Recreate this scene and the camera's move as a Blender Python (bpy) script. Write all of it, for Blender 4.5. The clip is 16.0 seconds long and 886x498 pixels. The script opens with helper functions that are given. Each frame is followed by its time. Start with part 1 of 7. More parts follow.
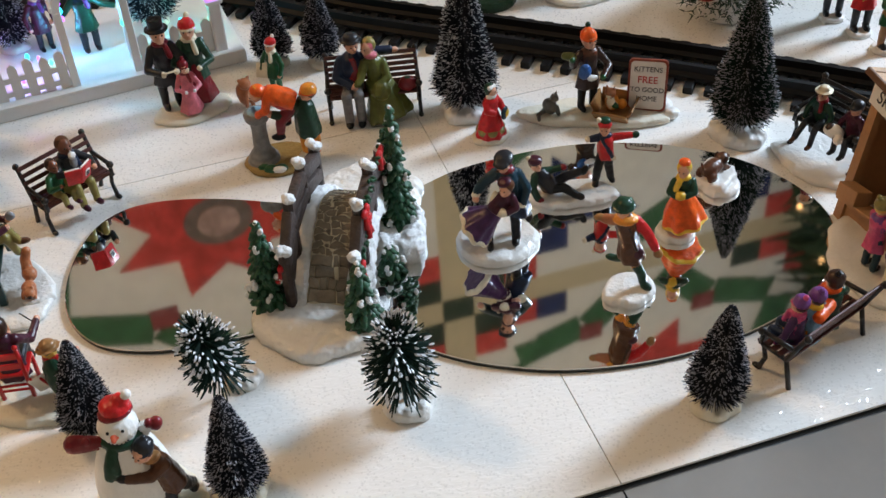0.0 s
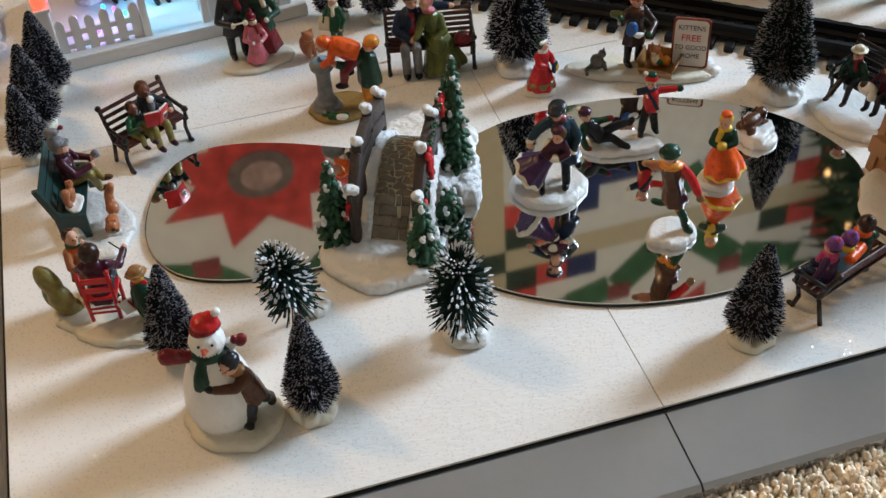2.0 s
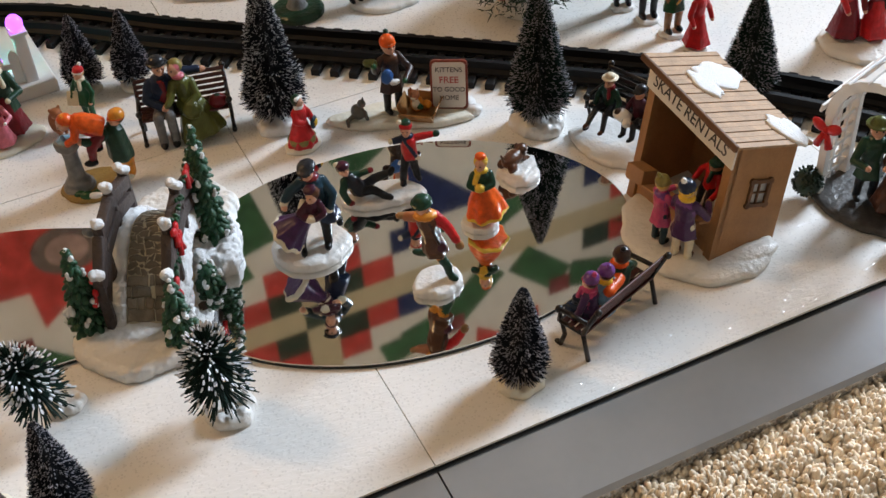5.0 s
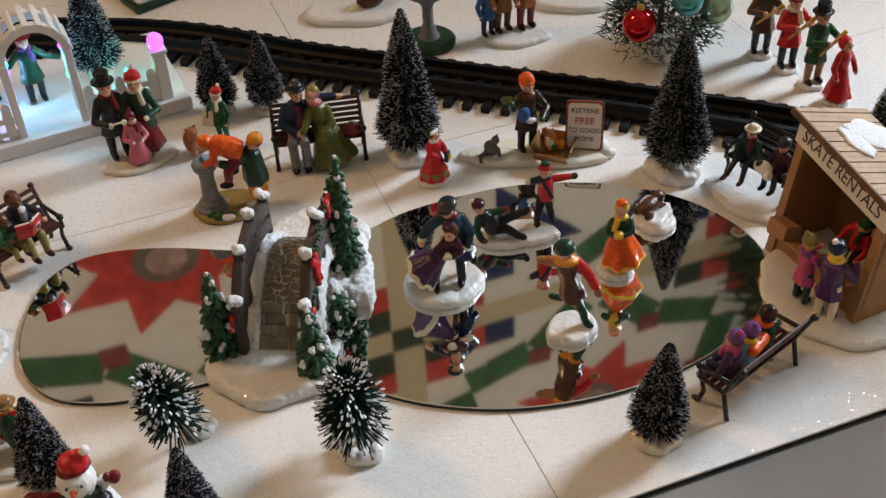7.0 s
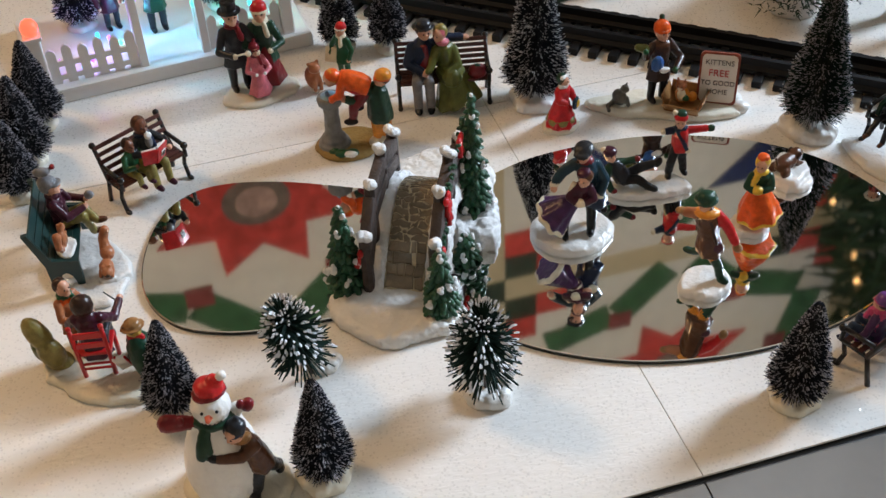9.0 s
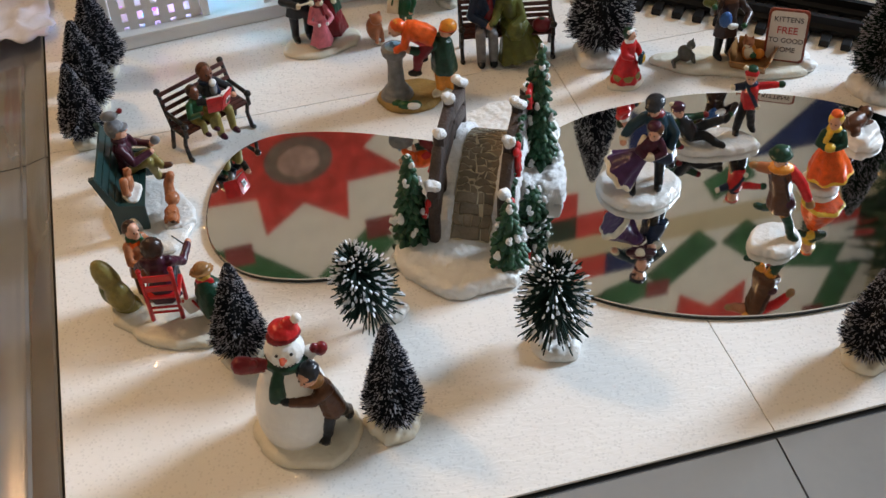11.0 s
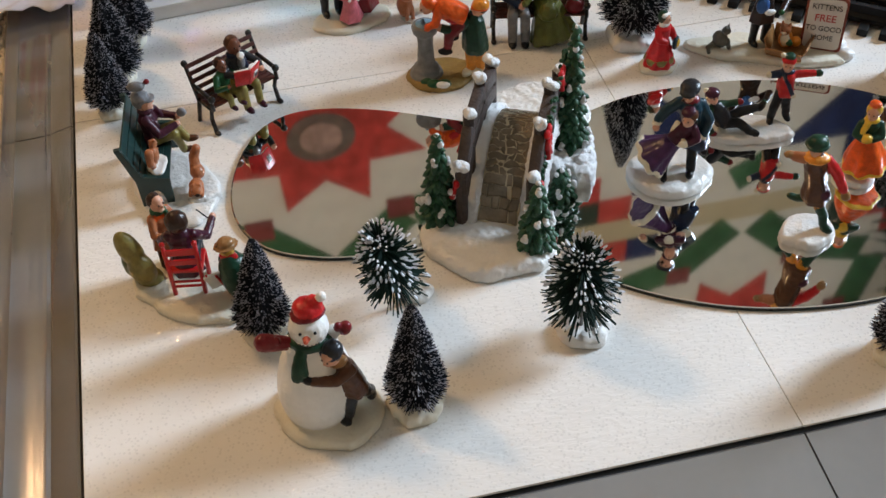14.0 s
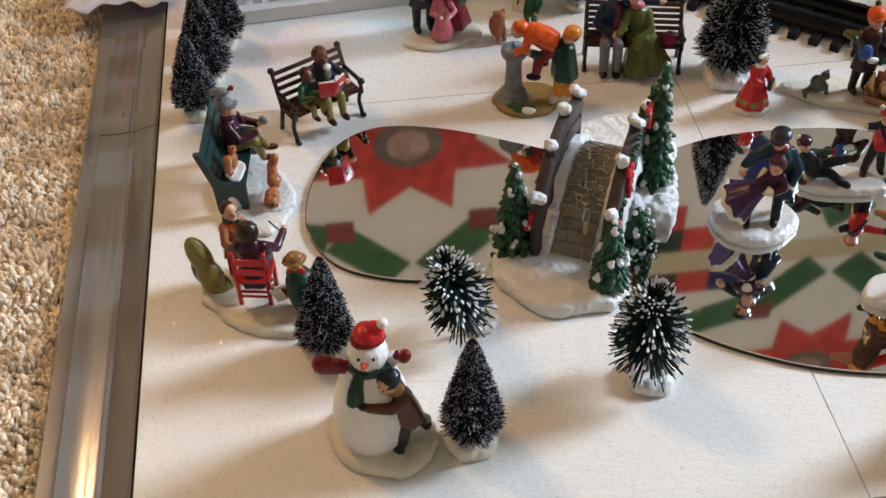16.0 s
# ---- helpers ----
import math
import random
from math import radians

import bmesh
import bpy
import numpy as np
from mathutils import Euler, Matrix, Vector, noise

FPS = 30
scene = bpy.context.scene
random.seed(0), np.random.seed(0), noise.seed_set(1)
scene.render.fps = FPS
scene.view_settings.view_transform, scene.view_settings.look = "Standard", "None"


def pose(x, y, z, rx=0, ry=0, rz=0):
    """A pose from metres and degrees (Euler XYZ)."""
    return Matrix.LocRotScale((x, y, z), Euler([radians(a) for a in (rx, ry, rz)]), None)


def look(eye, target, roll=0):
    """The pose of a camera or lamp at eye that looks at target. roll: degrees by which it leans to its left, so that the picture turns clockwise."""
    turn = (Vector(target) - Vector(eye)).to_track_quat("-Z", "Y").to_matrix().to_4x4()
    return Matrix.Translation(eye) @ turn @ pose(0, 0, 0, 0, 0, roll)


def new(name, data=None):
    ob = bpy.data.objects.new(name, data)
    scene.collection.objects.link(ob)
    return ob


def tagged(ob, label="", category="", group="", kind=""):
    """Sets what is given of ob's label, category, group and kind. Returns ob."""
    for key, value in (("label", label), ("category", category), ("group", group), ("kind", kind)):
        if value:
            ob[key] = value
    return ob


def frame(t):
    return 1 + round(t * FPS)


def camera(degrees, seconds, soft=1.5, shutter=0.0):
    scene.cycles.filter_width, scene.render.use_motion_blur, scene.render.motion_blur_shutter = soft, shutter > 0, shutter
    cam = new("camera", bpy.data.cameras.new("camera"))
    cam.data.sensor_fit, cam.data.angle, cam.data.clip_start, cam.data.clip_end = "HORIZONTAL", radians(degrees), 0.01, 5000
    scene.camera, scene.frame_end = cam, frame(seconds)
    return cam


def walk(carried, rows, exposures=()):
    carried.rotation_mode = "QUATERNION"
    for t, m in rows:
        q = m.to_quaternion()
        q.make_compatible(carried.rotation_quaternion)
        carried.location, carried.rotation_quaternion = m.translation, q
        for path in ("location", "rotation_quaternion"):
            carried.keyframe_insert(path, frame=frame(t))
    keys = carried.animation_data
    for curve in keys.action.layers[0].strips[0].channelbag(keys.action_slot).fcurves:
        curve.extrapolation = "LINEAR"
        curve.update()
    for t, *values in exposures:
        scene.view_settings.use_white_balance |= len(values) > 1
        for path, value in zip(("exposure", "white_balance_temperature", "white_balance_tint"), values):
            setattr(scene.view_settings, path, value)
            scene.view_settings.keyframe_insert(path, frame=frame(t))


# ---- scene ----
from mathutils.bvhtree import BVHTree
cam = camera(40.51, 16.0, soft=1.5)
# seconds, eye x, y, z, turn about x, y, z in degrees
PATH = [
    (0.0, -0.1628, -0.3128, 0.4441, 49.36, 3.05, -17.99),
    (0.5, -0.1683, -0.3170, 0.4425, 48.83, 3.07, -18.41),
    (1.0, -0.1836, -0.3260, 0.4466, 48.61, 3.05, -16.61),
    (1.5, -0.1950, -0.3380, 0.4523, 48.40, 3.20, -16.06),
    (2.0, -0.1944, -0.3506, 0.4644, 47.90, 2.88, -16.51),
    (2.5, -0.1940, -0.3485, 0.4673, 48.13, 2.71, -17.46),
    (3.0, -0.1858, -0.3505, 0.4668, 48.50, 3.13, -18.53),
    (3.5, -0.1514, -0.3560, 0.4683, 48.75, 3.83, -21.88),
    (4.0, -0.1325, -0.3515, 0.4652, 48.40, 3.21, -25.92),
    (6.3, -0.1476, -0.3343, 0.4571, 50.09, 2.51, -23.69),
    (6.5, -0.1518, -0.3298, 0.4623, 50.03, 2.53, -22.98),
    (7.0, -0.1633, -0.3193, 0.4654, 50.25, 2.64, -20.91),
    (7.5, -0.1789, -0.3112, 0.4626, 50.22, 2.51, -19.39),
    (8.0, -0.1873, -0.3017, 0.4529, 49.76, 2.72, -18.35),
    (8.2, -0.1901, -0.3043, 0.4496, 49.45, 2.68, -17.85),
    (10.3, -0.2106, -0.2991, 0.4488, 48.00, 2.18, -16.27),
    (10.5, -0.2139, -0.2990, 0.4442, 47.82, 2.30, -16.05),
    (11.0, -0.2215, -0.3006, 0.4401, 47.32, 2.21, -15.15),
    (11.5, -0.2205, -0.3006, 0.4376, 47.11, 2.33, -14.75),
    (12.0, -0.2189, -0.2987, 0.4379, 46.75, 2.07, -14.62),
    (12.5, -0.2200, -0.2971, 0.4381, 46.53, 1.81, -14.37),
    (13.0, -0.2186, -0.2975, 0.4363, 46.49, 2.16, -14.61),
    (13.5, -0.2206, -0.2984, 0.4352, 46.48, 2.03, -14.35),
    (14.0, -0.2249, -0.2934, 0.4347, 46.48, 1.55, -13.42),
    (14.5, -0.2171, -0.2894, 0.4323, 46.64, 1.68, -12.58),
    (15.0, -0.2088, -0.2835, 0.4282, 46.50, 1.46, -11.24),
    (15.5, -0.2060, -0.2798, 0.4294, 46.63, 1.37, -9.31),
    (16.0, -0.2158, -0.2795, 0.4371, 46.79, 0.89, -7.35),
]
walk(cam, [(t, pose(x, y, z, rx, ry, rz)) for t, x, y, z, rx, ry, rz in PATH],
     exposures=[(0.0, 0.0, 6250, 9), (1.5, -0.06, 6250, 8), (2.5, -0.18, 6300, 7), (3.3, -0.14, 6400, 8), (4.0, -0.09, 6450, 10), (6.3, -0.20, 6800, 12), (7.2, -0.25, 6900, 13), (8.2, -0.06, 6450, 10), (10.3, -0.03, 6350, 10), (12.0, -0.09, 6350, 10), (14.5, -0.09, 6350, 9), (16.0, -0.03, 6450, 10)])

# ---- light ----
world = bpy.data.worlds.new("room_world")
scene.world = world
world.use_nodes = True
world.node_tree.nodes["Background"].inputs[0].default_value = (0.75, 0.80, 0.9, 1)
world.node_tree.nodes["Background"].inputs[1].default_value = 0.022


def area_lamp(name, eye, target, w, h, power, colour):
    data = bpy.data.lights.new(name, "AREA")
    data.shape, data.size, data.size_y, data.energy, data.color = "RECTANGLE", w, h, power, colour
    ob = new(name, data)
    ob.matrix_world = look(eye, target)
    return ob


LAMP_AT = (-0.95, 1.05, 1.45)
area_lamp("window_daylight", (2.12, 0.62, 1.25), (0.0, 0.15, 0.0), 0.62, 0.80, 106.0, (0.72, 0.85, 1.0))
# warm fill from an unseen lamp, assumed from the warm glints at left
area_lamp("warm_fill_light", (LAMP_AT[0], LAMP_AT[1], LAMP_AT[2] + 0.02), (-0.15, 0.25, 0.0), 0.28, 0.28, 19.6, (1.0, 0.60, 0.28))


# ---- materials ----
def shade(name, colour, rough=0.5, metal=0.0, var=0.12, scale=150.0, bump=0.0, bump_scale=600.0, coat=0.0, emit=None, spec=None):
    """A painted or cast surface: two scales of tone and a fine relief."""
    m = bpy.data.materials.new(name)
    m.use_nodes = True
    nt = m.node_tree
    b = nt.nodes["Principled BSDF"]
    b.inputs["Roughness"].default_value, b.inputs["Metallic"].default_value = rough, metal
    b.inputs["Coat Weight"].default_value = coat
    if spec is not None:
        b.inputs["Specular IOR Level"].default_value = spec
    co = nt.nodes.new("ShaderNodeTexCoord")
    n1, n2 = nt.nodes.new("ShaderNodeTexNoise"), nt.nodes.new("ShaderNodeTexNoise")
    n1.inputs["Scale"].default_value, n2.inputs["Scale"].default_value = scale, scale * 7.3
    n1.inputs["Detail"].default_value, n2.inputs["Detail"].default_value = 4, 3
    mix = nt.nodes.new("ShaderNodeMath")
    mix.operation = "MULTIPLY_ADD"
    mix.inputs[1].default_value = 0.45
    ramp = nt.nodes.new("ShaderNodeMapRange")
    ramp.inputs["From Min"].default_value, ramp.inputs["From Max"].default_value = 0.35, 1.05
    ramp.inputs["To Min"].default_value, ramp.inputs["To Max"].default_value = 1 - var, 1 + var
    tone = nt.nodes.new("ShaderNodeVectorMath")
    tone.operation = "SCALE"
    tone.inputs[0].default_value = colour[:3]
    for n in (n1, n2):
        nt.links.new(co.outputs["Object"], n.inputs["Vector"])
    nt.links.new(n2.outputs["Fac"], mix.inputs[0])
    nt.links.new(n1.outputs["Fac"], mix.inputs[2])
    nt.links.new(mix.outputs[0], ramp.inputs["Value"])
    nt.links.new(ramp.outputs[0], tone.inputs["Scale"])
    nt.links.new(tone.outputs[0], b.inputs["Base Color"])
    if bump:
        n3, bp = nt.nodes.new("ShaderNodeTexNoise"), nt.nodes.new("ShaderNodeBump")
        n3.inputs["Scale"].default_value, n3.inputs["Detail"].default_value = bump_scale, 5
        bp.inputs["Strength"].default_value, bp.inputs["Distance"].default_value = bump, 0.001
        nt.links.new(co.outputs["Object"], n3.inputs["Vector"])
        nt.links.new(n3.outputs["Fac"], bp.inputs["Height"])
        nt.links.new(bp.outputs[0], b.inputs["Normal"])
    if emit:
        b.inputs["Emission Color"].default_value, b.inputs["Emission Strength"].default_value = (*emit[0], 1), emit[1]
    return m


M = {}


def paint(name, r, g, b, rough=0.30, **kw):
    M[name] = shade(name, (r, g, b), rough, **{"var": 0.36, "scale": 260.0, "bump": 0.35, "bump_scale": 330.0, "spec": 0.35, **kw})


paint("skin", 0.62, 0.33, 0.22)
paint("dark_skin", 0.17, 0.065, 0.038)
paint("black", 0.006, 0.006, 0.007)
paint("charcoal", 0.016, 0.018, 0.023)
paint("navy", 0.009, 0.019, 0.048)
paint("teal", 0.008, 0.032, 0.050)
paint("blue", 0.03, 0.10, 0.30)
paint("pale_blue", 0.18, 0.33, 0.48)
paint("green", 0.012, 0.075, 0.028)
paint("dark_green", 0.010, 0.045, 0.025)
paint("olive", 0.10, 0.11, 0.025)
paint("khaki", 0.23, 0.19, 0.055)
paint("red", 0.50, 0.015, 0.018)
paint("dark_red", 0.17, 0.010, 0.016)
paint("plum", 0.050, 0.009, 0.022)
paint("purple", 0.060, 0.022, 0.085)
paint("violet", 0.14, 0.045, 0.20)
paint("pink", 0.60, 0.16, 0.20)
paint("magenta", 0.50, 0.06, 0.17)
paint("orange", 0.72, 0.10, 0.012)
paint("coral", 0.66, 0.13, 0.07)
paint("amber", 0.70, 0.26, 0.03)
paint("yellow", 0.75, 0.48, 0.05)
paint("blonde", 0.60, 0.38, 0.08)
paint("brown", 0.085, 0.032, 0.014)
paint("dark_brown", 0.032, 0.014, 0.009)
paint("tan", 0.28, 0.14, 0.05)
paint("fox", 0.36, 0.13, 0.055)
paint("cream", 0.72, 0.64, 0.48, var=0.15)
paint("grey", 0.18, 0.18, 0.19)
paint("stone", 0.20, 0.20, 0.20, rough=0.6, bump=0.5)
paint("white", 0.80, 0.79, 0.76, var=0.05)
paint("gold", 0.55, 0.36, 0.06)
M["snow"] = shade("painted_snow", (0.76, 0.75, 0.72), 0.38, var=0.06, scale=90, bump=0.6, bump_scale=420, coat=0.25)
M["snow_warm"] = shade("aged_snow_base", (0.74, 0.70, 0.58), 0.45, var=0.08, scale=90, bump=0.35, bump_scale=420, coat=0.2)
M["flock"] = shade("flocked_snow", (0.82, 0.83, 0.84), 0.85, var=0.06, scale=400, bump=0.9, bump_scale=1500)
M["earth"] = shade("painted_earth", (0.30, 0.19, 0.05), 0.6, var=0.35, scale=160, bump=0.5)
M["iron"] = shade("dark_bench_enamel", (0.008, 0.006, 0.006), 0.35, var=0.2)
M["slat"] = shade("dark_slat_wood", (0.075, 0.022, 0.018), 0.4, var=0.25, scale=120)
M["green_slat"] = shade("green_bench_paint", (0.006, 0.030, 0.027), 0.42, var=0.2)
M["red_enamel"] = shade("red_chair_enamel", (0.52, 0.012, 0.014), 0.3, var=0.1)
M["bark"] = shade("weathered_rail_wood", (0.050, 0.034, 0.029), 0.6, var=0.45, scale=260, bump=0.8, bump_scale=500)
M["holly"] = shade("moulded_fir_green", (0.013, 0.070, 0.030), 0.45, var=0.35, scale=250, bump=0.4)
M["needle"] = shade("dyed_bristle_green", (0.005, 0.020, 0.014), 0.7, var=0.4, scale=300, spec=0.2)
M["needle_grey"] = shade("dyed_bristle_blue_grey", (0.009, 0.012, 0.019), 0.7, var=0.4, scale=300, spec=0.2)
M["frost"] = shade("white_frosting", (0.72, 0.74, 0.78), 0.75, var=0.12, scale=500)
M["frost_dim"] = shade("grey_frosting", (0.46, 0.46, 0.52), 0.75, var=0.3, scale=500)
M["wire"] = shade("twisted_wire", (0.10, 0.09, 0.08), 0.4, metal=0.7)
M["plastic_black"] = shade("black_track_plastic", (0.004, 0.004, 0.0045), 0.55, var=0.2, spec=0.25)
M["plastic_white"] = shade("white_fence_plastic", (0.80, 0.79, 0.78), 0.4, var=0.03)
M["wood"] = shade("light_stained_wood", (0.36, 0.185, 0.075), 0.55, var=0.22, scale=70, bump=0.25)
M["wood_dark"] = shade("dark_stained_wood", (0.13, 0.06, 0.025), 0.55, var=0.3, scale=90)
M["sign_white"] = shade("sign_board_white", (0.75, 0.72, 0.66), 0.5, var=0.05)
M["letter"] = shade("sign_lettering_black", (0.03, 0.028, 0.028), 0.5)
M["letter_red"] = shade("sign_lettering_red", (0.50, 0.02, 0.02), 0.5)
M["glass_dull"] = shade("window_pane_grey", (0.45, 0.48, 0.52), 0.2)
M["wall_paint"] = shade("cream_wall_paint", (0.37, 0.30, 0.215), 0.8, var=0.04, scale=2)
M["ceiling_paint"] = shade("ceiling_paint", (0.52, 0.47, 0.40), 0.85, var=0.03, scale=2)


def board_material():
    """White foam board with a sweeping brushed relief and sparse glitter."""
    m = shade("white_textured_board", (0.80, 0.785, 0.755), 0.42, var=0.03, scale=6)
    nt = m.node_tree
    b = nt.nodes["Principled BSDF"]
    co = nt.nodes.new("ShaderNodeTexCoord")
    mp = nt.nodes.new("ShaderNodeMapping")
    mp.inputs["Rotation"].default_value = (0, 0, radians(35))
    mp.inputs["Scale"].default_value = (120, 250, 100)
    n = nt.nodes.new("ShaderNodeTexNoise")
    n.inputs["Scale"].default_value, n.inputs["Detail"].default_value, n.inputs["Distortion"].default_value = 1.0, 5, 1.2
    bp = nt.nodes.new("ShaderNodeBump")
    bp.inputs["Strength"].default_value, bp.inputs["Distance"].default_value = 0.30, 0.0014
    nt.links.new(co.outputs["Object"], mp.inputs["Vector"])
    nt.links.new(mp.outputs[0], n.inputs["Vector"])
    nt.links.new(n.outputs["Fac"], bp.inputs["Height"])
    # glitter flakes: small cells that each lean their own way and shine
    v = nt.nodes.new("ShaderNodeTexVoronoi")
    v.inputs["Scale"].default_value = 560
    nt.links.new(co.outputs["Object"], v.inputs["Vector"])
    lt = nt.nodes.new("ShaderNodeMath")
    lt.operation, lt.inputs[1].default_value = "LESS_THAN", 0.36
    nt.links.new(v.outputs["Distance"], lt.inputs[0])
    sep = nt.nodes.new("ShaderNodeSeparateColor")
    nt.links.new(v.outputs["Color"], sep.inputs[0])
    pick = nt.nodes.new("ShaderNodeMath")
    pick.operation, pick.inputs[1].default_value = "GREATER_THAN", 0.66
    nt.links.new(sep.outputs[2], pick.inputs[0])
    flake = nt.nodes.new("ShaderNodeMath")
    flake.operation = "MULTIPLY"
    nt.links.new(lt.outputs[0], flake.inputs[0])
    nt.links.new(pick.outputs[0], flake.inputs[1])
    lean = nt.nodes.new("ShaderNodeVectorMath")
    lean.operation = "SUBTRACT"
    lean.inputs[1].default_value = (0.5, 0.5, 0.5)
    nt.links.new(v.outputs["Color"], lean.inputs[0])
    add = nt.nodes.new("ShaderNodeVectorMath")
    add.operation = "MULTIPLY_ADD"
    add.inputs[1].default_value = (0.54, 0.54, 0.1)
    nt.links.new(lean.outputs[0], add.inputs[0])
    nt.links.new(bp.outputs[0], add.inputs[2])
    nrm = nt.nodes.new("ShaderNodeVectorMath")
    nrm.operation = "NORMALIZE"
    nt.links.new(add.outputs[0], nrm.inputs[0])
    nt.links.new(bp.outputs[0], b.inputs["Normal"])
    nt.links.new(nrm.outputs[0], b.inputs["Coat Normal"])
    nt.links.new(flake.outputs[0], b.inputs["Coat Weight"])
    b.inputs["Coat Roughness"].default_value, b.inputs["Coat IOR"].default_value = 0.13, 1.9
    return m


M["board"] = board_material()
M["mirror"] = shade("mirror_glass", (0.93, 0.94, 0.93), 0.035, metal=1.0, var=0.01)
M["mirror_edge"] = shade("mirror_edge_dark", (0.03, 0.035, 0.035), 0.2, metal=0.3)
M["strip"] = shade("silver_grey_tape", (0.40, 0.405, 0.42), 0.17, metal=0.70, var=0.06, scale=25, bump=0.12, bump_scale=55, coat=0.3)
M["gap"] = shade("black_gap_fill", (0.008, 0.008, 0.008), 0.8)
M["carpet"] = shade("beige_carpet_yarn", (0.62, 0.52, 0.39), 0.95, var=0.3, scale=60, bump=0.6, bump_scale=900)


# ---- helpers for shapes ----
def part(name, bm, material, parent=None, label="", smooth=True):
    """Links a bmesh as one mesh object, under a thing or a part if given."""
    me = bpy.data.meshes.new(name)
    bm.to_mesh(me)
    bm.free()
    for m in material if isinstance(material, (list, tuple)) else [material]:
        me.materials.append(m)
    if smooth:
        me.polygons.foreach_set("use_smooth", [True] * len(me.polygons))
    ob = new(name, me)
    ob.parent = parent
    if label:
        ob["label"] = label
    return ob


def thing(name, m, label, category, group=""):
    ob = new(name)
    ob.empty_display_size = 0.01
    ob.matrix_world = m
    return tagged(ob, label, category, group)


def flat(ob, angle=35):
    """Sharp edges stay sharp, the rest is smooth."""
    ob.data.set_sharp_from_angle(angle=radians(angle))
    return ob


BALLS = {}


def ball(bm, c, r, mi=0, seg=12, rings=8, turn=None):
    """An ellipsoid from rings of points."""
    r = (r, r, r) if isinstance(r, (int, float)) else r
    if (seg, rings) not in BALLS:
        pts = [(0, 0, -1)] + [(math.sin(math.pi * j / rings) * math.cos(2 * math.pi * i / seg), math.sin(math.pi * j / rings) * math.sin(2 * math.pi * i / seg), -math.cos(math.pi * j / rings))
                              for j in range(1, rings) for i in range(seg)] + [(0, 0, 1)]
        fs = [(0, 1 + (i + 1) % seg, 1 + i) for i in range(seg)]
        for j in range(rings - 2):
            k = 1 + j * seg
            fs += [(k + i, k + (i + 1) % seg, k + seg + (i + 1) % seg, k + seg + i) for i in range(seg)]
        k = 1 + (rings - 2) * seg
        fs += [(k + i, k + (i + 1) % seg, k + seg) for i in range(seg)]
        BALLS[seg, rings] = pts, fs
    pts, fs = BALLS[seg, rings]
    m = Matrix.Translation(c) @ (turn.to_matrix().to_4x4() if turn else Matrix()) @ Matrix.Diagonal((*r, 1))
    vs = [bm.verts.new(m @ Vector(p)) for p in pts]
    for f in fs:
        bm.faces.new([vs[i] for i in f]).material_index = mi


def tube(bm, p, q, r1, r2, mi=0, seg=8):
    """A tapered rod between two points, with flat ends."""
    p, q = Vector(p), Vector(q)
    d = q - p
    t = d.to_track_quat("Z", "Y")
    rows = [[bm.verts.new(c + t @ Vector((r * math.cos(2 * math.pi * i / seg), r * math.sin(2 * math.pi * i / seg), 0))) for i in range(seg)] for c, r in ((p, r1), (q, r2))]
    for i in range(seg):
        bm.faces.new((rows[0][i], rows[0][(i + 1) % seg], rows[1][(i + 1) % seg], rows[1][i])).material_index = mi
    bm.faces.new(rows[0][::-1]).material_index = mi
    bm.faces.new(rows[1]).material_index = mi


def box(bm, m, size, mi=0, bevel=0.0):
    made = bmesh.ops.create_cube(bm, size=1, matrix=m @ Matrix.Diagonal((*size, 1)))
    faces = {f for v in made["verts"] for f in v.link_faces}
    for f in faces:
        f.material_index = mi
    if bevel:
        edges = {e for f in faces for e in f.edges}
        done = bmesh.ops.bevel(bm, geom=list(edges), offset=bevel, segments=2, affect="EDGES", profile=0.5)
        for f in done["faces"]:
            f.material_index = mi


def rings(bm, loops, mi=0, cap=True):
    """A skin over loops of points, closed at both ends."""
    rows = [[bm.verts.new(p) for p in loop] for loop in loops]
    n = len(rows[0])
    for a, b in zip(rows, rows[1:]):
        for i in range(n):
            bm.faces.new((a[i], a[(i + 1) % n], b[(i + 1) % n], b[i])).material_index = mi
    if cap:
        bm.faces.new(rows[0][::-1]).material_index = mi
        bm.faces.new(rows[-1]).material_index = mi


def mound(bm, x, y, rx, ry, h, mi=0, seed=0, turn=0.0, wob=0.10, z=0.0, n=36):
    """A low snow base with an uneven outline and a rounded rim."""
    c, s = math.cos(radians(turn)), math.sin(radians(turn))

    def at(i, k, zz):
        a = 2 * math.pi * i / n
        w = k * (1 + wob * 2.2 * noise.noise((1.3 * math.cos(a) + seed * 3.7, 1.3 * math.sin(a), seed)) + wob * 0.8 * noise.noise((4 * math.cos(a), 4 * math.sin(a), seed + 9)))
        u, v = rx * w * math.cos(a), ry * w * math.sin(a)
        lift = 0.12 * h * noise.noise((u * 160, v * 160, seed)) if k < 0.95 else 0
        return (x + c * u - s * v, y + s * u + c * v, z + zz + lift)
    rings(bm, [[at(i, k, zz * h) for i in range(n)] for k, zz in ((0.97, 0), (1.0, 0.15), (1.0, 0.55), (0.95, 0.85), (0.86, 1.0), (0.6, 1.02), (0.25, 1.04))], mi)


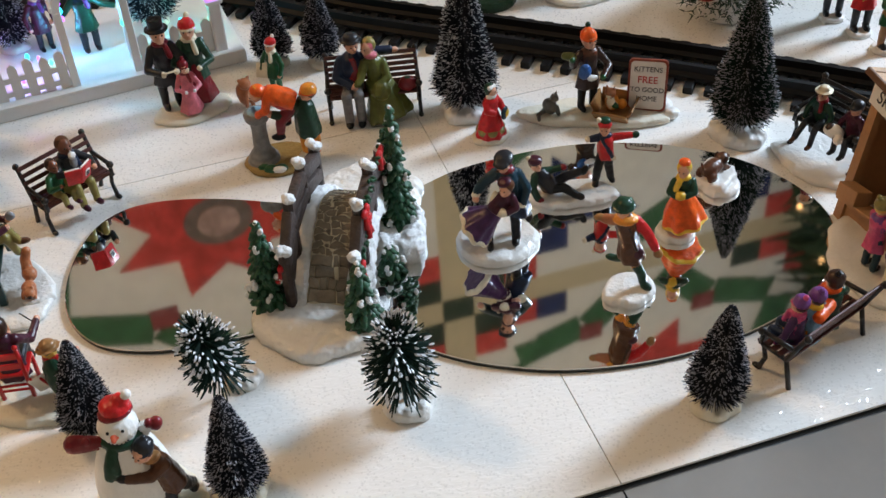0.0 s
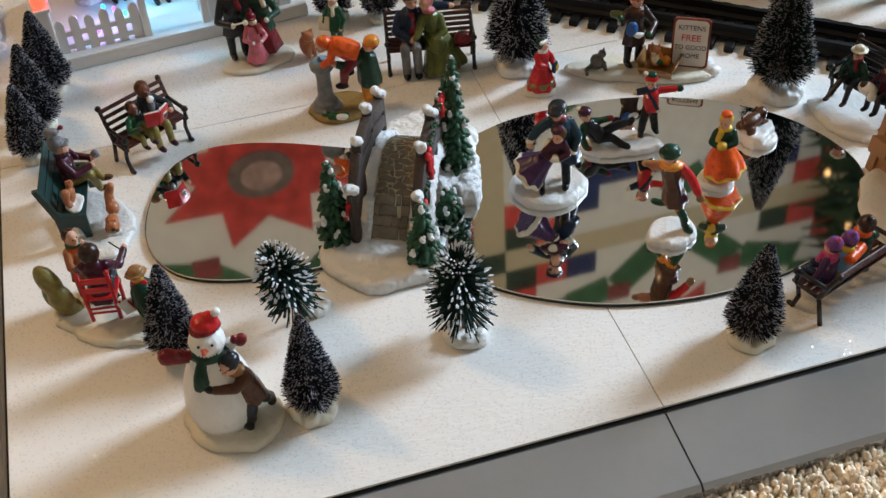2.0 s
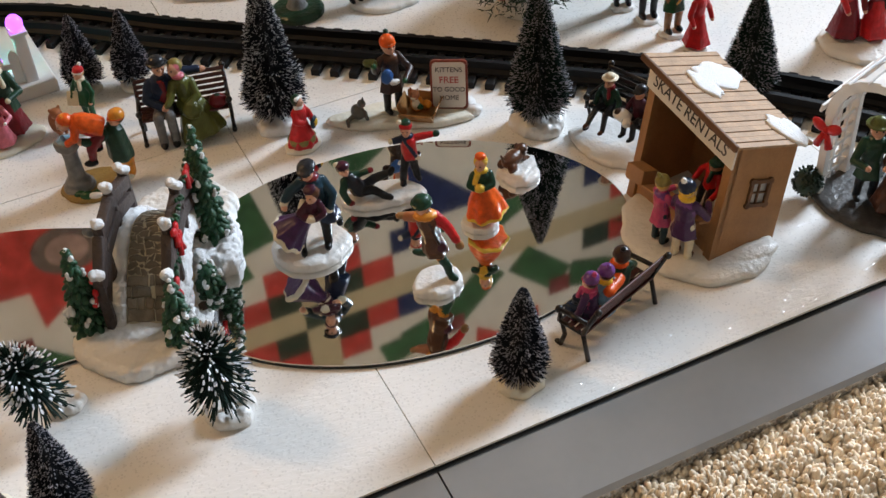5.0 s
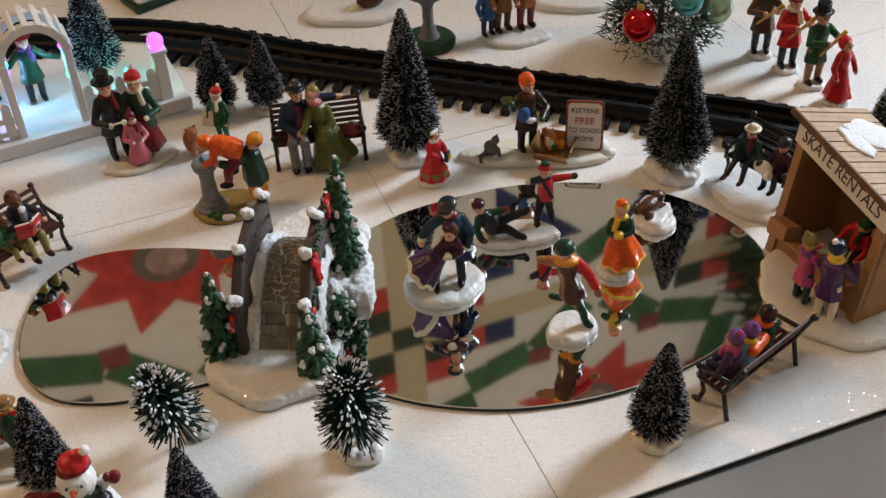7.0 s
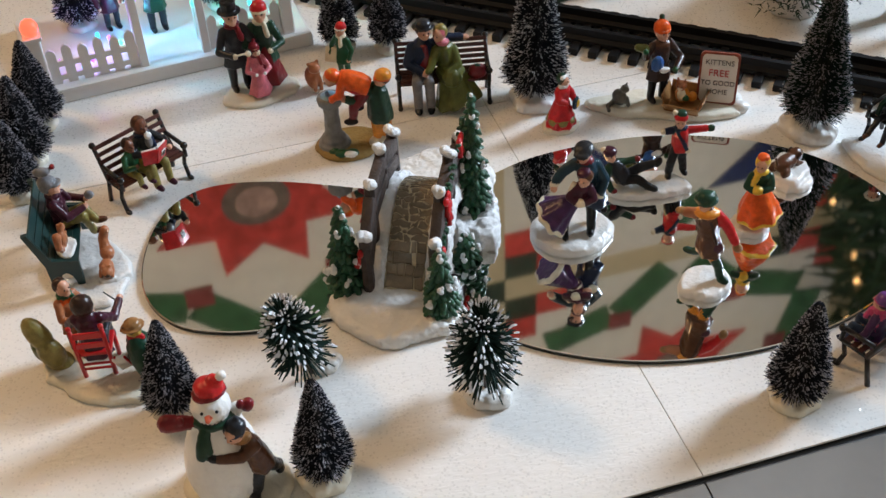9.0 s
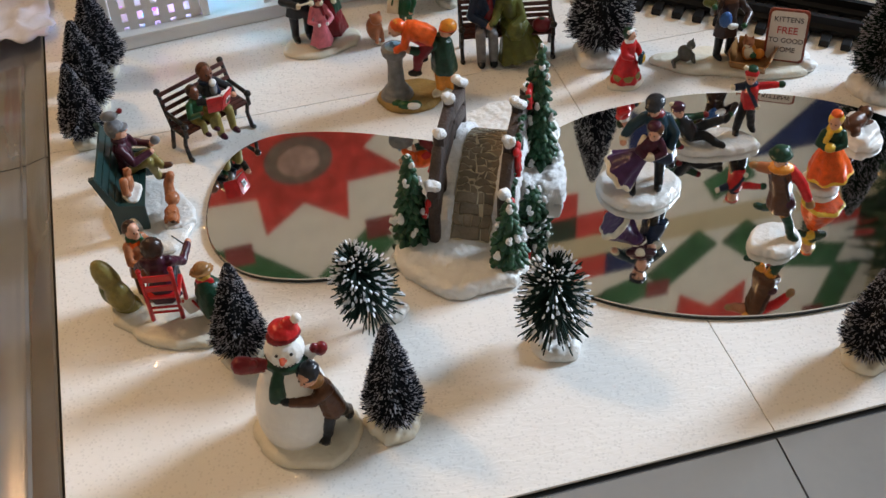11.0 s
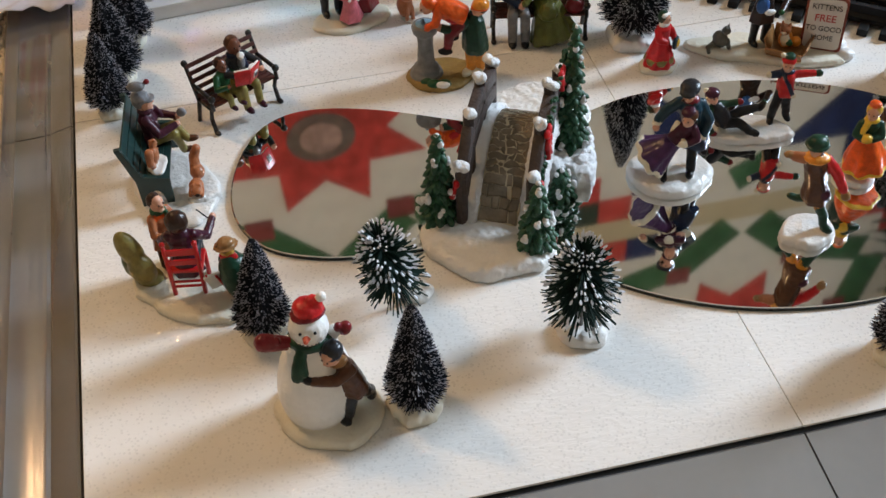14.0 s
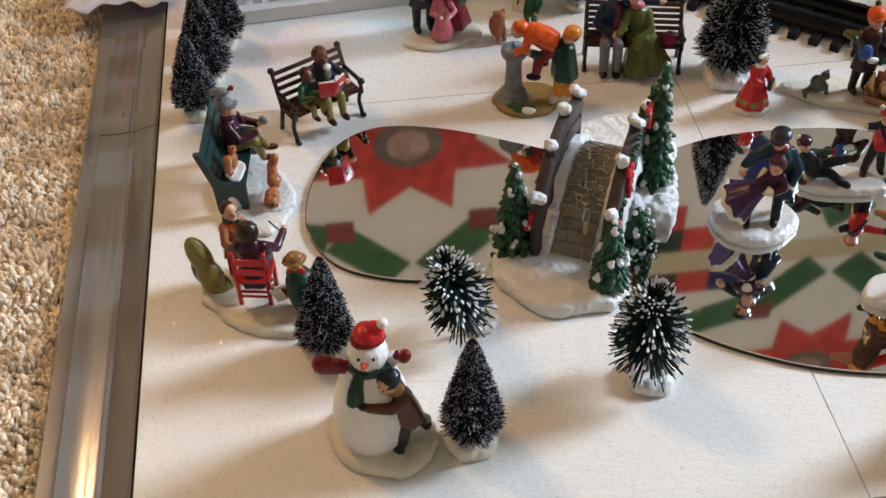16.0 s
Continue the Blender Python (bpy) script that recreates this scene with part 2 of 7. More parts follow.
class Fig:
    """Gathers one cast and painted figurine as one mesh. Soft forms melt into one casting; thin ones stay crisp."""

    def __init__(self, m=None):
        self.bm, self.crisp, self.mats, self.m = bmesh.new(), bmesh.new(), [], m or Matrix()

    def mi(self, name):
        if name not in self.mats:
            self.mats.append(name)
        return self.mats.index(name)

    def ball(self, c, r, mat, seg=12, ring=8, turn=None):
        rot = self.m.to_quaternion()
        ball(self.bm, self.m @ Vector(c), r, self.mi(mat), seg, ring, rot @ turn if turn else rot)

    def dot(self, c, r, mat):
        ball(self.crisp, self.m @ Vector(c), r, self.mi(mat), 6, 4)

    def tube(self, p, q, r1, r2, mat, seg=9):
        tube(self.crisp if max(r1, r2) < 0.0009 else self.bm, self.m @ Vector(p), self.m @ Vector(q), r1, r2, self.mi(mat), seg)

    def limb(self, pts, r1, r2, mat):
        """A bent limb with rounded joints."""
        n = len(pts) - 1
        for i in range(n):
            a, b = r1 + (r2 - r1) * i / n, r1 + (r2 - r1) * (i + 1) / n
            self.tube(pts[i], pts[i + 1], a, b, mat)
            self.ball(pts[i + 1], b, mat, 8, 6)
        self.ball(pts[0], r1, mat, 8, 6)

    def lathe(self, profile, mat, seg=16, folds=0, depth=0.0, shift=(0, 0), oval=1.0):
        """A turned form, as a skirt or coat; folds ripple its rim."""
        loops = []
        for k, (r, z) in enumerate(profile):
            w = 1 - k / max(1, len(profile) - 1)
            loops.append([self.m @ Vector((shift[0] * w + r * (1 + depth * w * math.cos(folds * 2 * math.pi * i / seg)) * math.cos(2 * math.pi * i / seg),
                                           shift[1] * w + oval * r * (1 + depth * w * math.cos(folds * 2 * math.pi * i / seg)) * math.sin(2 * math.pi * i / seg), z)) for i in range(seg)])
        rings(self.bm, loops, self.mi(mat))

    # the same forms with all lengths in millimetres
    def b(self, c, r, mat, turn=None):
        r = (r, r, r) if isinstance(r, (int, float)) else r
        self.ball([v * 0.001 for v in c], [v * 0.001 for v in r], mat, 14, 10, Euler([radians(a) for a in turn]).to_quaternion() if turn else None)

    def l(self, pts, r1, r2, mat):
        self.limb([Vector(p) * 0.001 for p in pts], r1 * 0.001, r2 * 0.001, mat)

    def skirt(self, waist, hem, profile, mat, folds=7, depth=0.12, oval=1.0):
        """A gathered skirt or coat from hem to waist along any line; profile gives (share of the way up, radius)."""
        a, d = Vector(hem) * 0.001, (Vector(waist) - Vector(hem)) * 0.001
        old, self.m = self.m, self.m @ Matrix.Translation(a) @ d.to_track_quat("Z", "Y").to_matrix().to_4x4()
        self.lathe([(r * 0.001, t * d.length) for t, r in profile], mat, folds * 6, folds, depth, (0, 0), oval)
        self.m = old

    def head(self, c, r, face=0.0, nod=0.0, skin="skin", hair="brown", tilt=0.0):
        """A head with nose, brow, chin, eyes and hair; it looks towards -y before it turns."""
        old, k = self.m, r
        self.m = old @ pose(c[0] * 0.001, c[1] * 0.001, c[2] * 0.001, nod, tilt, face)
        self.b((0, -0.1 * k, 0), (0.86 * k, 0.95 * k, 1.08 * k), skin)
        self.b((0, -0.55 * k, -0.55 * k), (0.5 * k, 0.45 * k, 0.42 * k), skin)
        self.b((0, -1.05 * k, -0.05 * k), (0.17 * k, 0.24 * k, 0.24 * k), skin)
        self.b((0, 0.28 * k, 0.24 * k), (1.0 * k, 0.92 * k, 1.0 * k), hair)
        for sx in (-1, 1):
            self.dot((sx * 0.00034 * k, -0.00093 * k, 0.00018 * k), 0.00012 * k, "black")
        return old

    def base(self, x, y, rx, ry, h, mat="snow", seed=0, turn=0.0, wob=0.08):
        p = self.m @ Vector((x, y, 0))
        mound(self.bm, p.x, p.y, rx, ry, h, self.mi(mat), seed, turn, wob, p.z)

    def box(self, m, size, mat, bevel=0.0):
        box(self.crisp, self.m @ m, size, self.mi(mat), bevel)

    def done(self, name, label, category="figurine", group="village figurines", parent=None, grain=0.00052, carve=0.00020):
        ob = part(name, cast(self.bm, self.crisp, grain, carve), [M[k] for k in self.mats], parent)
        flat(ob, 60)
        return tagged(ob, label, category, group) if parent is None else ob


def cast(bm, crisp, grain, carve):
    """Melts overlapping forms into one skin, carves shallow folds into it and lays each colour where its form was."""
    src = bpy.data.meshes.new("form")
    bmesh.ops.recalc_face_normals(bm, faces=bm.faces)
    bm.to_mesh(src)
    tree = BVHTree.FromBMesh(bm)
    bm.faces.ensure_lookup_table()
    colour = [f.material_index for f in bm.faces]
    tmp = bpy.data.objects.new("form", src)
    scene.collection.objects.link(tmp)
    mod = tmp.modifiers.new("melt", "REMESH")
    mod.mode, mod.voxel_size = "VOXEL", grain
    bpy.context.view_layer.update()
    me = bpy.data.meshes.new_from_object(tmp.evaluated_get(bpy.context.evaluated_depsgraph_get()))
    bpy.data.objects.remove(tmp)
    out = bmesh.new()
    out.from_mesh(me)
    for f in out.faces:
        near = tree.find_nearest(f.calc_center_median())
        f.material_index = colour[near[2]] if near[2] is not None else 0
    bmesh.ops.smooth_vert(out, verts=out.verts, factor=0.5, use_axis_x=True, use_axis_y=True, use_axis_z=True)
    out.normal_update()
    for v in out.verts:
        p = v.co
        v.co = p + v.normal * carve * (noise.noise(p * 330) + 0.6 * noise.noise(Vector((p.x * 900, p.y * 900, p.z * 380))))
    extra = bpy.data.meshes.new("form")
    crisp.to_mesh(extra)
    out.from_mesh(extra)
    crisp.free()
    bm.free()
    for data in (src, me, extra):
        bpy.data.meshes.remove(data)
    return out


def person(F, x, y, z, s, face=0.0, top="red", low="black", shoe="black", hair="brown", hat=None, hat_col="red", skin="skin", arms=None, legs=None,
           skirt=None, coat=None, lean=0.0, scarf=None, side=0.0, brim=None, muff=None, pom=None):
    """A small cast figure, front towards -y before it turns. All joints in heights of the figure."""
    old = F.m
    F.m = old @ pose(x, y, z, lean, side, face)

    def k(p):
        return (p[0] * s, p[1] * s, p[2] * s)
    legs = legs or (((-0.07, 0, 0.46), (-0.075, -0.01, 0.25), (-0.075, 0.01, 0.04)), ((0.07, 0, 0.46), (0.075, -0.01, 0.25), (0.075, 0.01, 0.04)))
    hip = Vector(legs[0][0]).lerp(Vector(legs[1][0]), 0.5)
    for leg in legs:
        F.limb([k(p) for p in leg], 0.060 * s, 0.042 * s, low)
        a, b = Vector(leg[-1]), Vector(leg[-2])
        F.ball(k((a.x, a.y - 0.045, a.z - 0.005)), (0.040 * s, 0.078 * s, 0.036 * s), shoe, 8, 6)
    h0 = hip.z
    up = 0.34
    if skirt:
        F.lathe([(0.205 * s, 0.05 * s), (0.188 * s, 0.12 * s), (0.138 * s, 0.30 * s), (0.085 * s, (h0 + 0.06) * s)], skirt, 18, 6, 0.10)
    if coat:
        F.lathe([(0.150 * s, (h0 - 0.15) * s), (0.132 * s, (h0 - 0.05) * s), (0.106 * s, (h0 + 0.08) * s), (0.124 * s, (h0 + 0.24) * s), (0.05 * s, (h0 + up + 0.01) * s)], coat, 18, 6, 0.09, (hip.x * s, hip.y * s), 0.8)
    F.lathe([(0.100 * s, (h0 - 0.03) * s), (0.102 * s, (h0 + 0.06) * s), (0.125 * s, (h0 + 0.22) * s), (0.108 * s, (h0 + 0.30) * s), (0.045 * s, (h0 + up + 0.01) * s)], top, 14, 0, 0, (hip.x * s, hip.y * s), 0.72)
    sh = h0 + 0.28
    arms = arms or (((-0.20, -0.02, sh - 0.16), (-0.19, -0.09, sh - 0.29)), ((0.20, -0.02, sh - 0.16), (0.19, -0.09, sh - 0.29)))
    for sg, (e, w) in zip((-1, 1), arms):
        F.limb([k((sg * 0.105, 0, sh)), k(e), k(w)], 0.050 * s, 0.038 * s, coat or top)
        F.ball(k(Vector(w) + (Vector(w) - Vector(e)).normalized() * 0.030), 0.034 * s, muff or skin, 8, 6)
    hz = h0 + up + 0.10
    F.tube(k((0, 0, h0 + up - 0.03)), k((0, -0.005, hz)), 0.045 * s, 0.045 * s, skin)
    F.ball(k((0, -0.012, hz)), (0.080 * s, 0.086 * s, 0.100 * s), skin, 12, 9)
    F.ball(k((0, -0.098, hz - 0.005)), (0.016 * s, 0.022 * s, 0.022 * s), skin, 8, 6)
    F.ball(k((0, -0.055, hz - 0.055)), (0.046 * s, 0.044 * s, 0.040 * s), skin, 8, 6)
    for sg in (-1, 1):
        F.dot(k((sg * 0.032, -0.090, hz + 0.016)), 0.011 * s, "black")
    F.ball(k((0, 0.02, hz + 0.022)), (0.088 * s, 0.082 * s, 0.092 * s), hair, 12, 9)
    if scarf:
        F.ball(k((0, -0.005, h0 + up + 0.005)), (0.095 * s, 0.09 * s, 0.042 * s), scarf, 10, 6)
        F.limb([k((0.04, -0.09, h0 + up - 0.01)), k((0.06, -0.12, h0 + up - 0.13))], 0.028 * s, 0.032 * s, scarf)
    if hat == "cap":
        F.ball(k((0, 0.008, hz + 0.055)), (0.095 * s, 0.098 * s, 0.075 * s), hat_col, 12, 8)
        F.ball(k((0, -0.075, hz + 0.035)), (0.085 * s, 0.065 * s, 0.018 * s), brim or hat_col, 10, 6)
    elif hat == "knit":
        F.ball(k((0, 0.012, hz + 0.05)), (0.097 * s, 0.097 * s, 0.088 * s), hat_col, 12, 8)
        F.ball(k((0, 0.0, hz + 0.03)), (0.102 * s, 0.104 * s, 0.028 * s), brim or hat_col, 12, 6)
        F.ball(k((0.02, 0.06, hz + 0.15)), 0.034 * s, pom or brim or hat_col, 8, 6)
    elif hat == "top":
        F.tube(k((0, 0, hz + 0.055)), k((0, 0, hz + 0.07)), 0.130 * s, 0.130 * s, hat_col, 16)
        F.tube(k((0, 0, hz + 0.06)), k((0, 0, hz + 0.18)), 0.080 * s, 0.086 * s, hat_col, 14)
    elif hat == "brim":
        F.tube(k((0, 0, hz + 0.05)), k((0, 0, hz + 0.066)), 0.135 * s, 0.128 * s, hat_col, 16)
        F.ball(k((0, 0, hz + 0.075)), (0.085 * s, 0.085 * s, 0.07 * s), brim or hat_col, 12, 7)
    elif hat == "hood":
        F.ball(k((0, 0.025, hz + 0.02)), (0.105 * s, 0.098 * s, 0.112 * s), hat_col, 12, 8)
    F.m = old


SIT = (((-0.07, 0, 0.0), (-0.085, -0.22, 0.02), (-0.085, -0.25, -0.22)), ((0.07, 0, 0.0), (0.085, -0.22, 0.02), (0.085, -0.25, -0.22)))

# ---- the room and the display ground ----
X0, TILE, TOP = -0.318, 0.319, 0.0          # left edge of the display, board pitch, board top
FLOOR = -0.016


def structure(name, bm, material, label, category, smooth=False):
    return tagged(part(name, bm, material, None, "", smooth), label, category, kind="structure")


def slab_object(name, lo, hi, material, label, category):
    bm = bmesh.new()
    c = [(a + b) / 2 for a, b in zip(lo, hi)]
    box(bm, Matrix.Translation(c), [b - a for a, b in zip(lo, hi)])
    return structure(name, bm, material, label, category)


slab_object("floor", (-2.0, -1.8, -0.10), (2.2, 1.9, FLOOR - 0.004), M["carpet"], "beige carpet floor under the display", "floor")
slab_object("ceiling", (-2.1, -1.9, 2.40), (2.3, 2.0, 2.5), M["ceiling_paint"], "plain pale room ceiling", "ceiling")
slab_object("wall_north", (-2.1, 1.9, FLOOR), (2.3, 2.0, 2.4), M["wall_paint"], "plain cream painted room wall", "wall")
slab_object("wall_south", (-2.1, -1.9, FLOOR), (2.3, -1.8, 2.4), M["wall_paint"], "plain cream painted room wall", "wall")
slab_object("wall_west", (-2.1, -1.8, FLOOR), (-2.0, 1.9, 2.4), M["wall_paint"], "plain cream painted room wall", "wall")


def wall_with_window():
    """East wall with a real window opening for the daylight."""
    bm = bmesh.new()
    y0, y1, z0, z1 = 0.12, 1.12, 0.70, 1.80
    for lo, hi in (((-1.8, FLOOR), (y0, 2.4)), ((y1, FLOOR), (1.9, 2.4)), ((y0, FLOOR), (y1, z0)), ((y0, z1), (y1, 2.4))):
        box(bm, Matrix.Translation((2.25, (lo[0] + hi[0]) / 2, (lo[1] + hi[1]) / 2)), (0.1, hi[0] - lo[0], hi[1] - lo[1]))
    structure("wall_east", bm, M["wall_paint"], "cream painted room wall with a window opening", "wall")


wall_with_window()


def board_tiles():
    """White foam boards in a square grid, thin joints between them."""
    xs = [X0, 0.0, TILE, 2 * TILE]
    holder = tagged(new("ground"), "white textured foam boards laid edge to edge", "ground", kind="structure")
    for i in range(3):
        for j in range(4):
            bm = bmesh.new()
            x0, x1, y0, y1 = xs[i], xs[i + 1], j * TILE, (j + 1) * TILE
            g = 0.00022
            box(bm, Matrix.Translation(((x0 + x1) / 2, (y0 + y1) / 2, TOP - 0.0008)), (x1 - x0 - 2 * g, y1 - y0 - 2 * g, 0.0016), 0, 0.0002)
            part("board", bm, M["board"], holder, "", False)
    # black underlay, slightly proud, makes the dark line at board edges and joints
    bm = bmesh.new()
    box(bm, Matrix.Translation(((X0 + 2 * TILE) / 2, 2 * TILE, TOP - 0.0088)), (2 * TILE - X0 + 0.0024, 4 * TILE + 0.0024, 0.0124))
    part("black_underlay", bm, M["gap"], holder, "black underlay showing in the gaps beside the boards", False)


board_tiles()


def border_strips():
    """Glossy grey edging: a flat inner lip and a ramp that runs down to the carpet."""
    holder = tagged(new("trim"), "glossy grey ramped edging strips round the boards", "edging", kind="structure")

    def strip(a, b, out, drop_a, drop_b, prof):
        bm = bmesh.new()
        a, b, out = Vector(a), Vector(b), Vector(out)
        d = (b - a).normalized() * 0.0005
        rings(bm, [[p + out * u + Vector((0, 0, z)) + q * u for u, z in prof] for p, q in ((a + d, drop_a), (b - d, drop_b))])
        bmesh.ops.recalc_face_normals(bm, faces=bm.faces)
        flat(part("edging_strip", bm, M["strip"], holder), 20)
    zero = Vector((0, 0, 0))
    SIDE = [(0.0015, -0.0145), (0.0015, -0.0030), (0.003, -0.0020), (0.0140, -0.0052), (0.0155, -0.0060), (0.0175, -0.0057), (0.0200, -0.0063), (0.0225, -0.0062), (0.0245, -0.0066), (0.0350, -0.0068), (0.0365, -0.0064), (0.0385, -0.0070), (0.0450, -0.0078), (0.047, -0.0105), (0.047, -0.0155)]
    FRONT = [(0.0015, -0.0145), (0.0015, -0.0030), (0.003, -0.0022), (0.0150, -0.0036), (0.0300, -0.0052), (0.0445, -0.0068), (0.047, -0.0090), (0.047, -0.0155)]
    for i, (x0, x1) in enumerate(((X0, 0.0), (0.0, TILE), (TILE, 2 * TILE))):
        strip((x0, 0, 0), (x1, 0, 0), (0, -1, 0), Vector((-1, 0, 0)) if i == 0 else zero, zero, FRONT)
    for j in range(4):
        strip((X0, j * TILE, 0), (X0, (j + 1) * TILE, 0), (-1, 0, 0), Vector((0, -1, 0)) if j == 0 else zero, zero, SIDE)


border_strips()


def carpet_pile():
    """Short looped pile as small leaning tufts along the display's edge."""
    rng = random.Random(5)
    vs, fs = [], []
    for x0, x1, y0, y1 in ((-0.52, -0.362, -0.12, 0.62), (-0.36, 0.60, -0.26, -0.044)):
        step = 0.0024
        for i in range(int((x1 - x0) / step)):
            for j in range(int((y1 - y0) / step)):
                x, y = x0 + (i + rng.random()) * step, y0 + (j + rng.random()) * step
                r, h = rng.uniform(0.0013, 0.0023), rng.uniform(0.004, 0.0080) + 0.005 * noise.noise((x * 90, y * 90, 2))
                lx, ly, a0 = rng.uniform(-0.0028, 0.0028), rng.uniform(-0.0028, 0.0028), rng.random() * 6.3
                b = len(vs)
                for k, (rr, zz, m) in enumerate(((0.8, 0.0, 0.0), (1.0, 0.55, 0.5), (0.55, 0.95, 1.0))):
                    for q in range(4):
                        a = a0 + q * 2 * math.pi / 4
                        vs.append((x + lx * m + rr * r * math.cos(a), y + ly * m + rr * r * math.sin(a), FLOOR - 0.004 + h * zz))
                for k in range(2):
                    for q in range(4):
                        fs.append((b + 4 * k + q, b + 4 * k + (q + 1) % 4, b + 4 * k + 4 + (q + 1) % 4, b + 4 * k + 4 + q))
                fs.append(tuple(b + 8 + q for q in range(4)))
    me = bpy.data.meshes.new("carpet_pile")
    me.from_pydata(vs, [], fs)
    me.materials.append(M["carpet_pile"])
    me.polygons.foreach_set("use_smooth", [True] * len(me.polygons))
    tagged(new("carpet_pile", me), "beige looped carpet pile beside the display", "carpet", kind="stuff")


def yarn_material():
    m = shade("beige_looped_yarn", (0.90, 0.77, 0.60), 0.95, var=0.30, scale=45)
    nt = m.node_tree
    geo, sc = nt.nodes.new("ShaderNodeNewGeometry"), nt.nodes.new("ShaderNodeMapRange")
    sc.inputs["To Min"].default_value, sc.inputs["To Max"].default_value = 0.72, 1.15
    tone = nt.nodes.new("ShaderNodeVectorMath")
    tone.operation = "SCALE"
    b = nt.nodes["Principled BSDF"]
    old = b.inputs["Base Color"].links[0].from_socket
    nt.links.new(geo.outputs["Random Per Island"], sc.inputs["Value"])
    nt.links.new(old, tone.inputs[0])
    nt.links.new(sc.outputs[0], tone.inputs["Scale"])
    nt.links.new(tone.outputs[0], b.inputs["Base Color"])
    return m


M["carpet_pile"] = yarn_material()
carpet_pile()


# ---- the frozen pond: a mirror of two rounded lobes ----
def pond():
    holder = thing("mirror_pond", pose(0, 0, 0.0002), "frozen pond of frameless mirror glass with two rounded lobes", "mirror")
    outline = []
    # right lobe, from the back notch round to the front notch, then the left lobe
    ctrl = [(-0.045, 0.236), (-0.018, 0.246), (0.008, 0.253), (0.045, 0.254), (0.080, 0.250), (0.115, 0.238), (0.145, 0.220), (0.170, 0.195), (0.185, 0.165), (0.189, 0.135),
            (0.178, 0.108), (0.155, 0.084), (0.118, 0.068), (0.078, 0.062), (0.040, 0.064), (0.003, 0.073), (-0.028, 0.088), (-0.052, 0.106), (-0.075, 0.132), (-0.100, 0.150),
            (-0.134, 0.155), (-0.165, 0.157), (-0.195, 0.163), (-0.221, 0.178), (-0.234, 0.206), (-0.231, 0.240), (-0.216, 0.274), (-0.196, 0.289), (-0.172, 0.290), (-0.140, 0.280),
            (-0.105, 0.262), (-0.072, 0.244)]
    n = len(ctrl)
    for i in range(n):
        p = [Vector(ctrl[(i + k) % n]) for k in (-1, 0, 1, 2)]
        for s in range(5):
            t = s / 5
            outline.append(0.5 * (2 * p[1] + (p[2] - p[0]) * t + (2 * p[0] - 5 * p[1] + 4 * p[2] - p[3]) * t * t + (3 * p[1] - p[0] - 3 * p[2] + p[3]) * t ** 3))

    def loop(inset, z):
        out = []
        m = len(outline)
        for i in range(m):
            d = (outline[(i + 1) % m] - outline[i - 1]).normalized()
            out.append((outline[i].x - d.y * inset, outline[i].y + d.x * inset, z))
        return out
    bm = bmesh.new()
    top = [bm.verts.new(p) for p in loop(-0.0006, 0.0024)]
    mid = [bm.verts.new(p) for p in loop(0.0, 0.0021)]
    m = len(top)
    f = bm.faces.new(top)
    if f.calc_area() and f.normal.z < 0:
        f.normal_flip()
    for i in range(m):
        bm.faces.new((top[i], top[(i + 1) % m], mid[(i + 1) % m], mid[i]))
    bmesh.ops.recalc_face_normals(bm, faces=bm.faces)
    part("mirror_glass", bm, M["mirror"], holder, "clear silvered mirror face", False)
    bm = bmesh.new()
    rings(bm, [loop(0.0, 0.0), loop(0.0, 0.0021)])
    bmesh.ops.recalc_face_normals(bm, faces=bm.faces)
    part("mirror_edge", bm, M["mirror_edge"], holder, "dark cut glass edge", False)


pond()


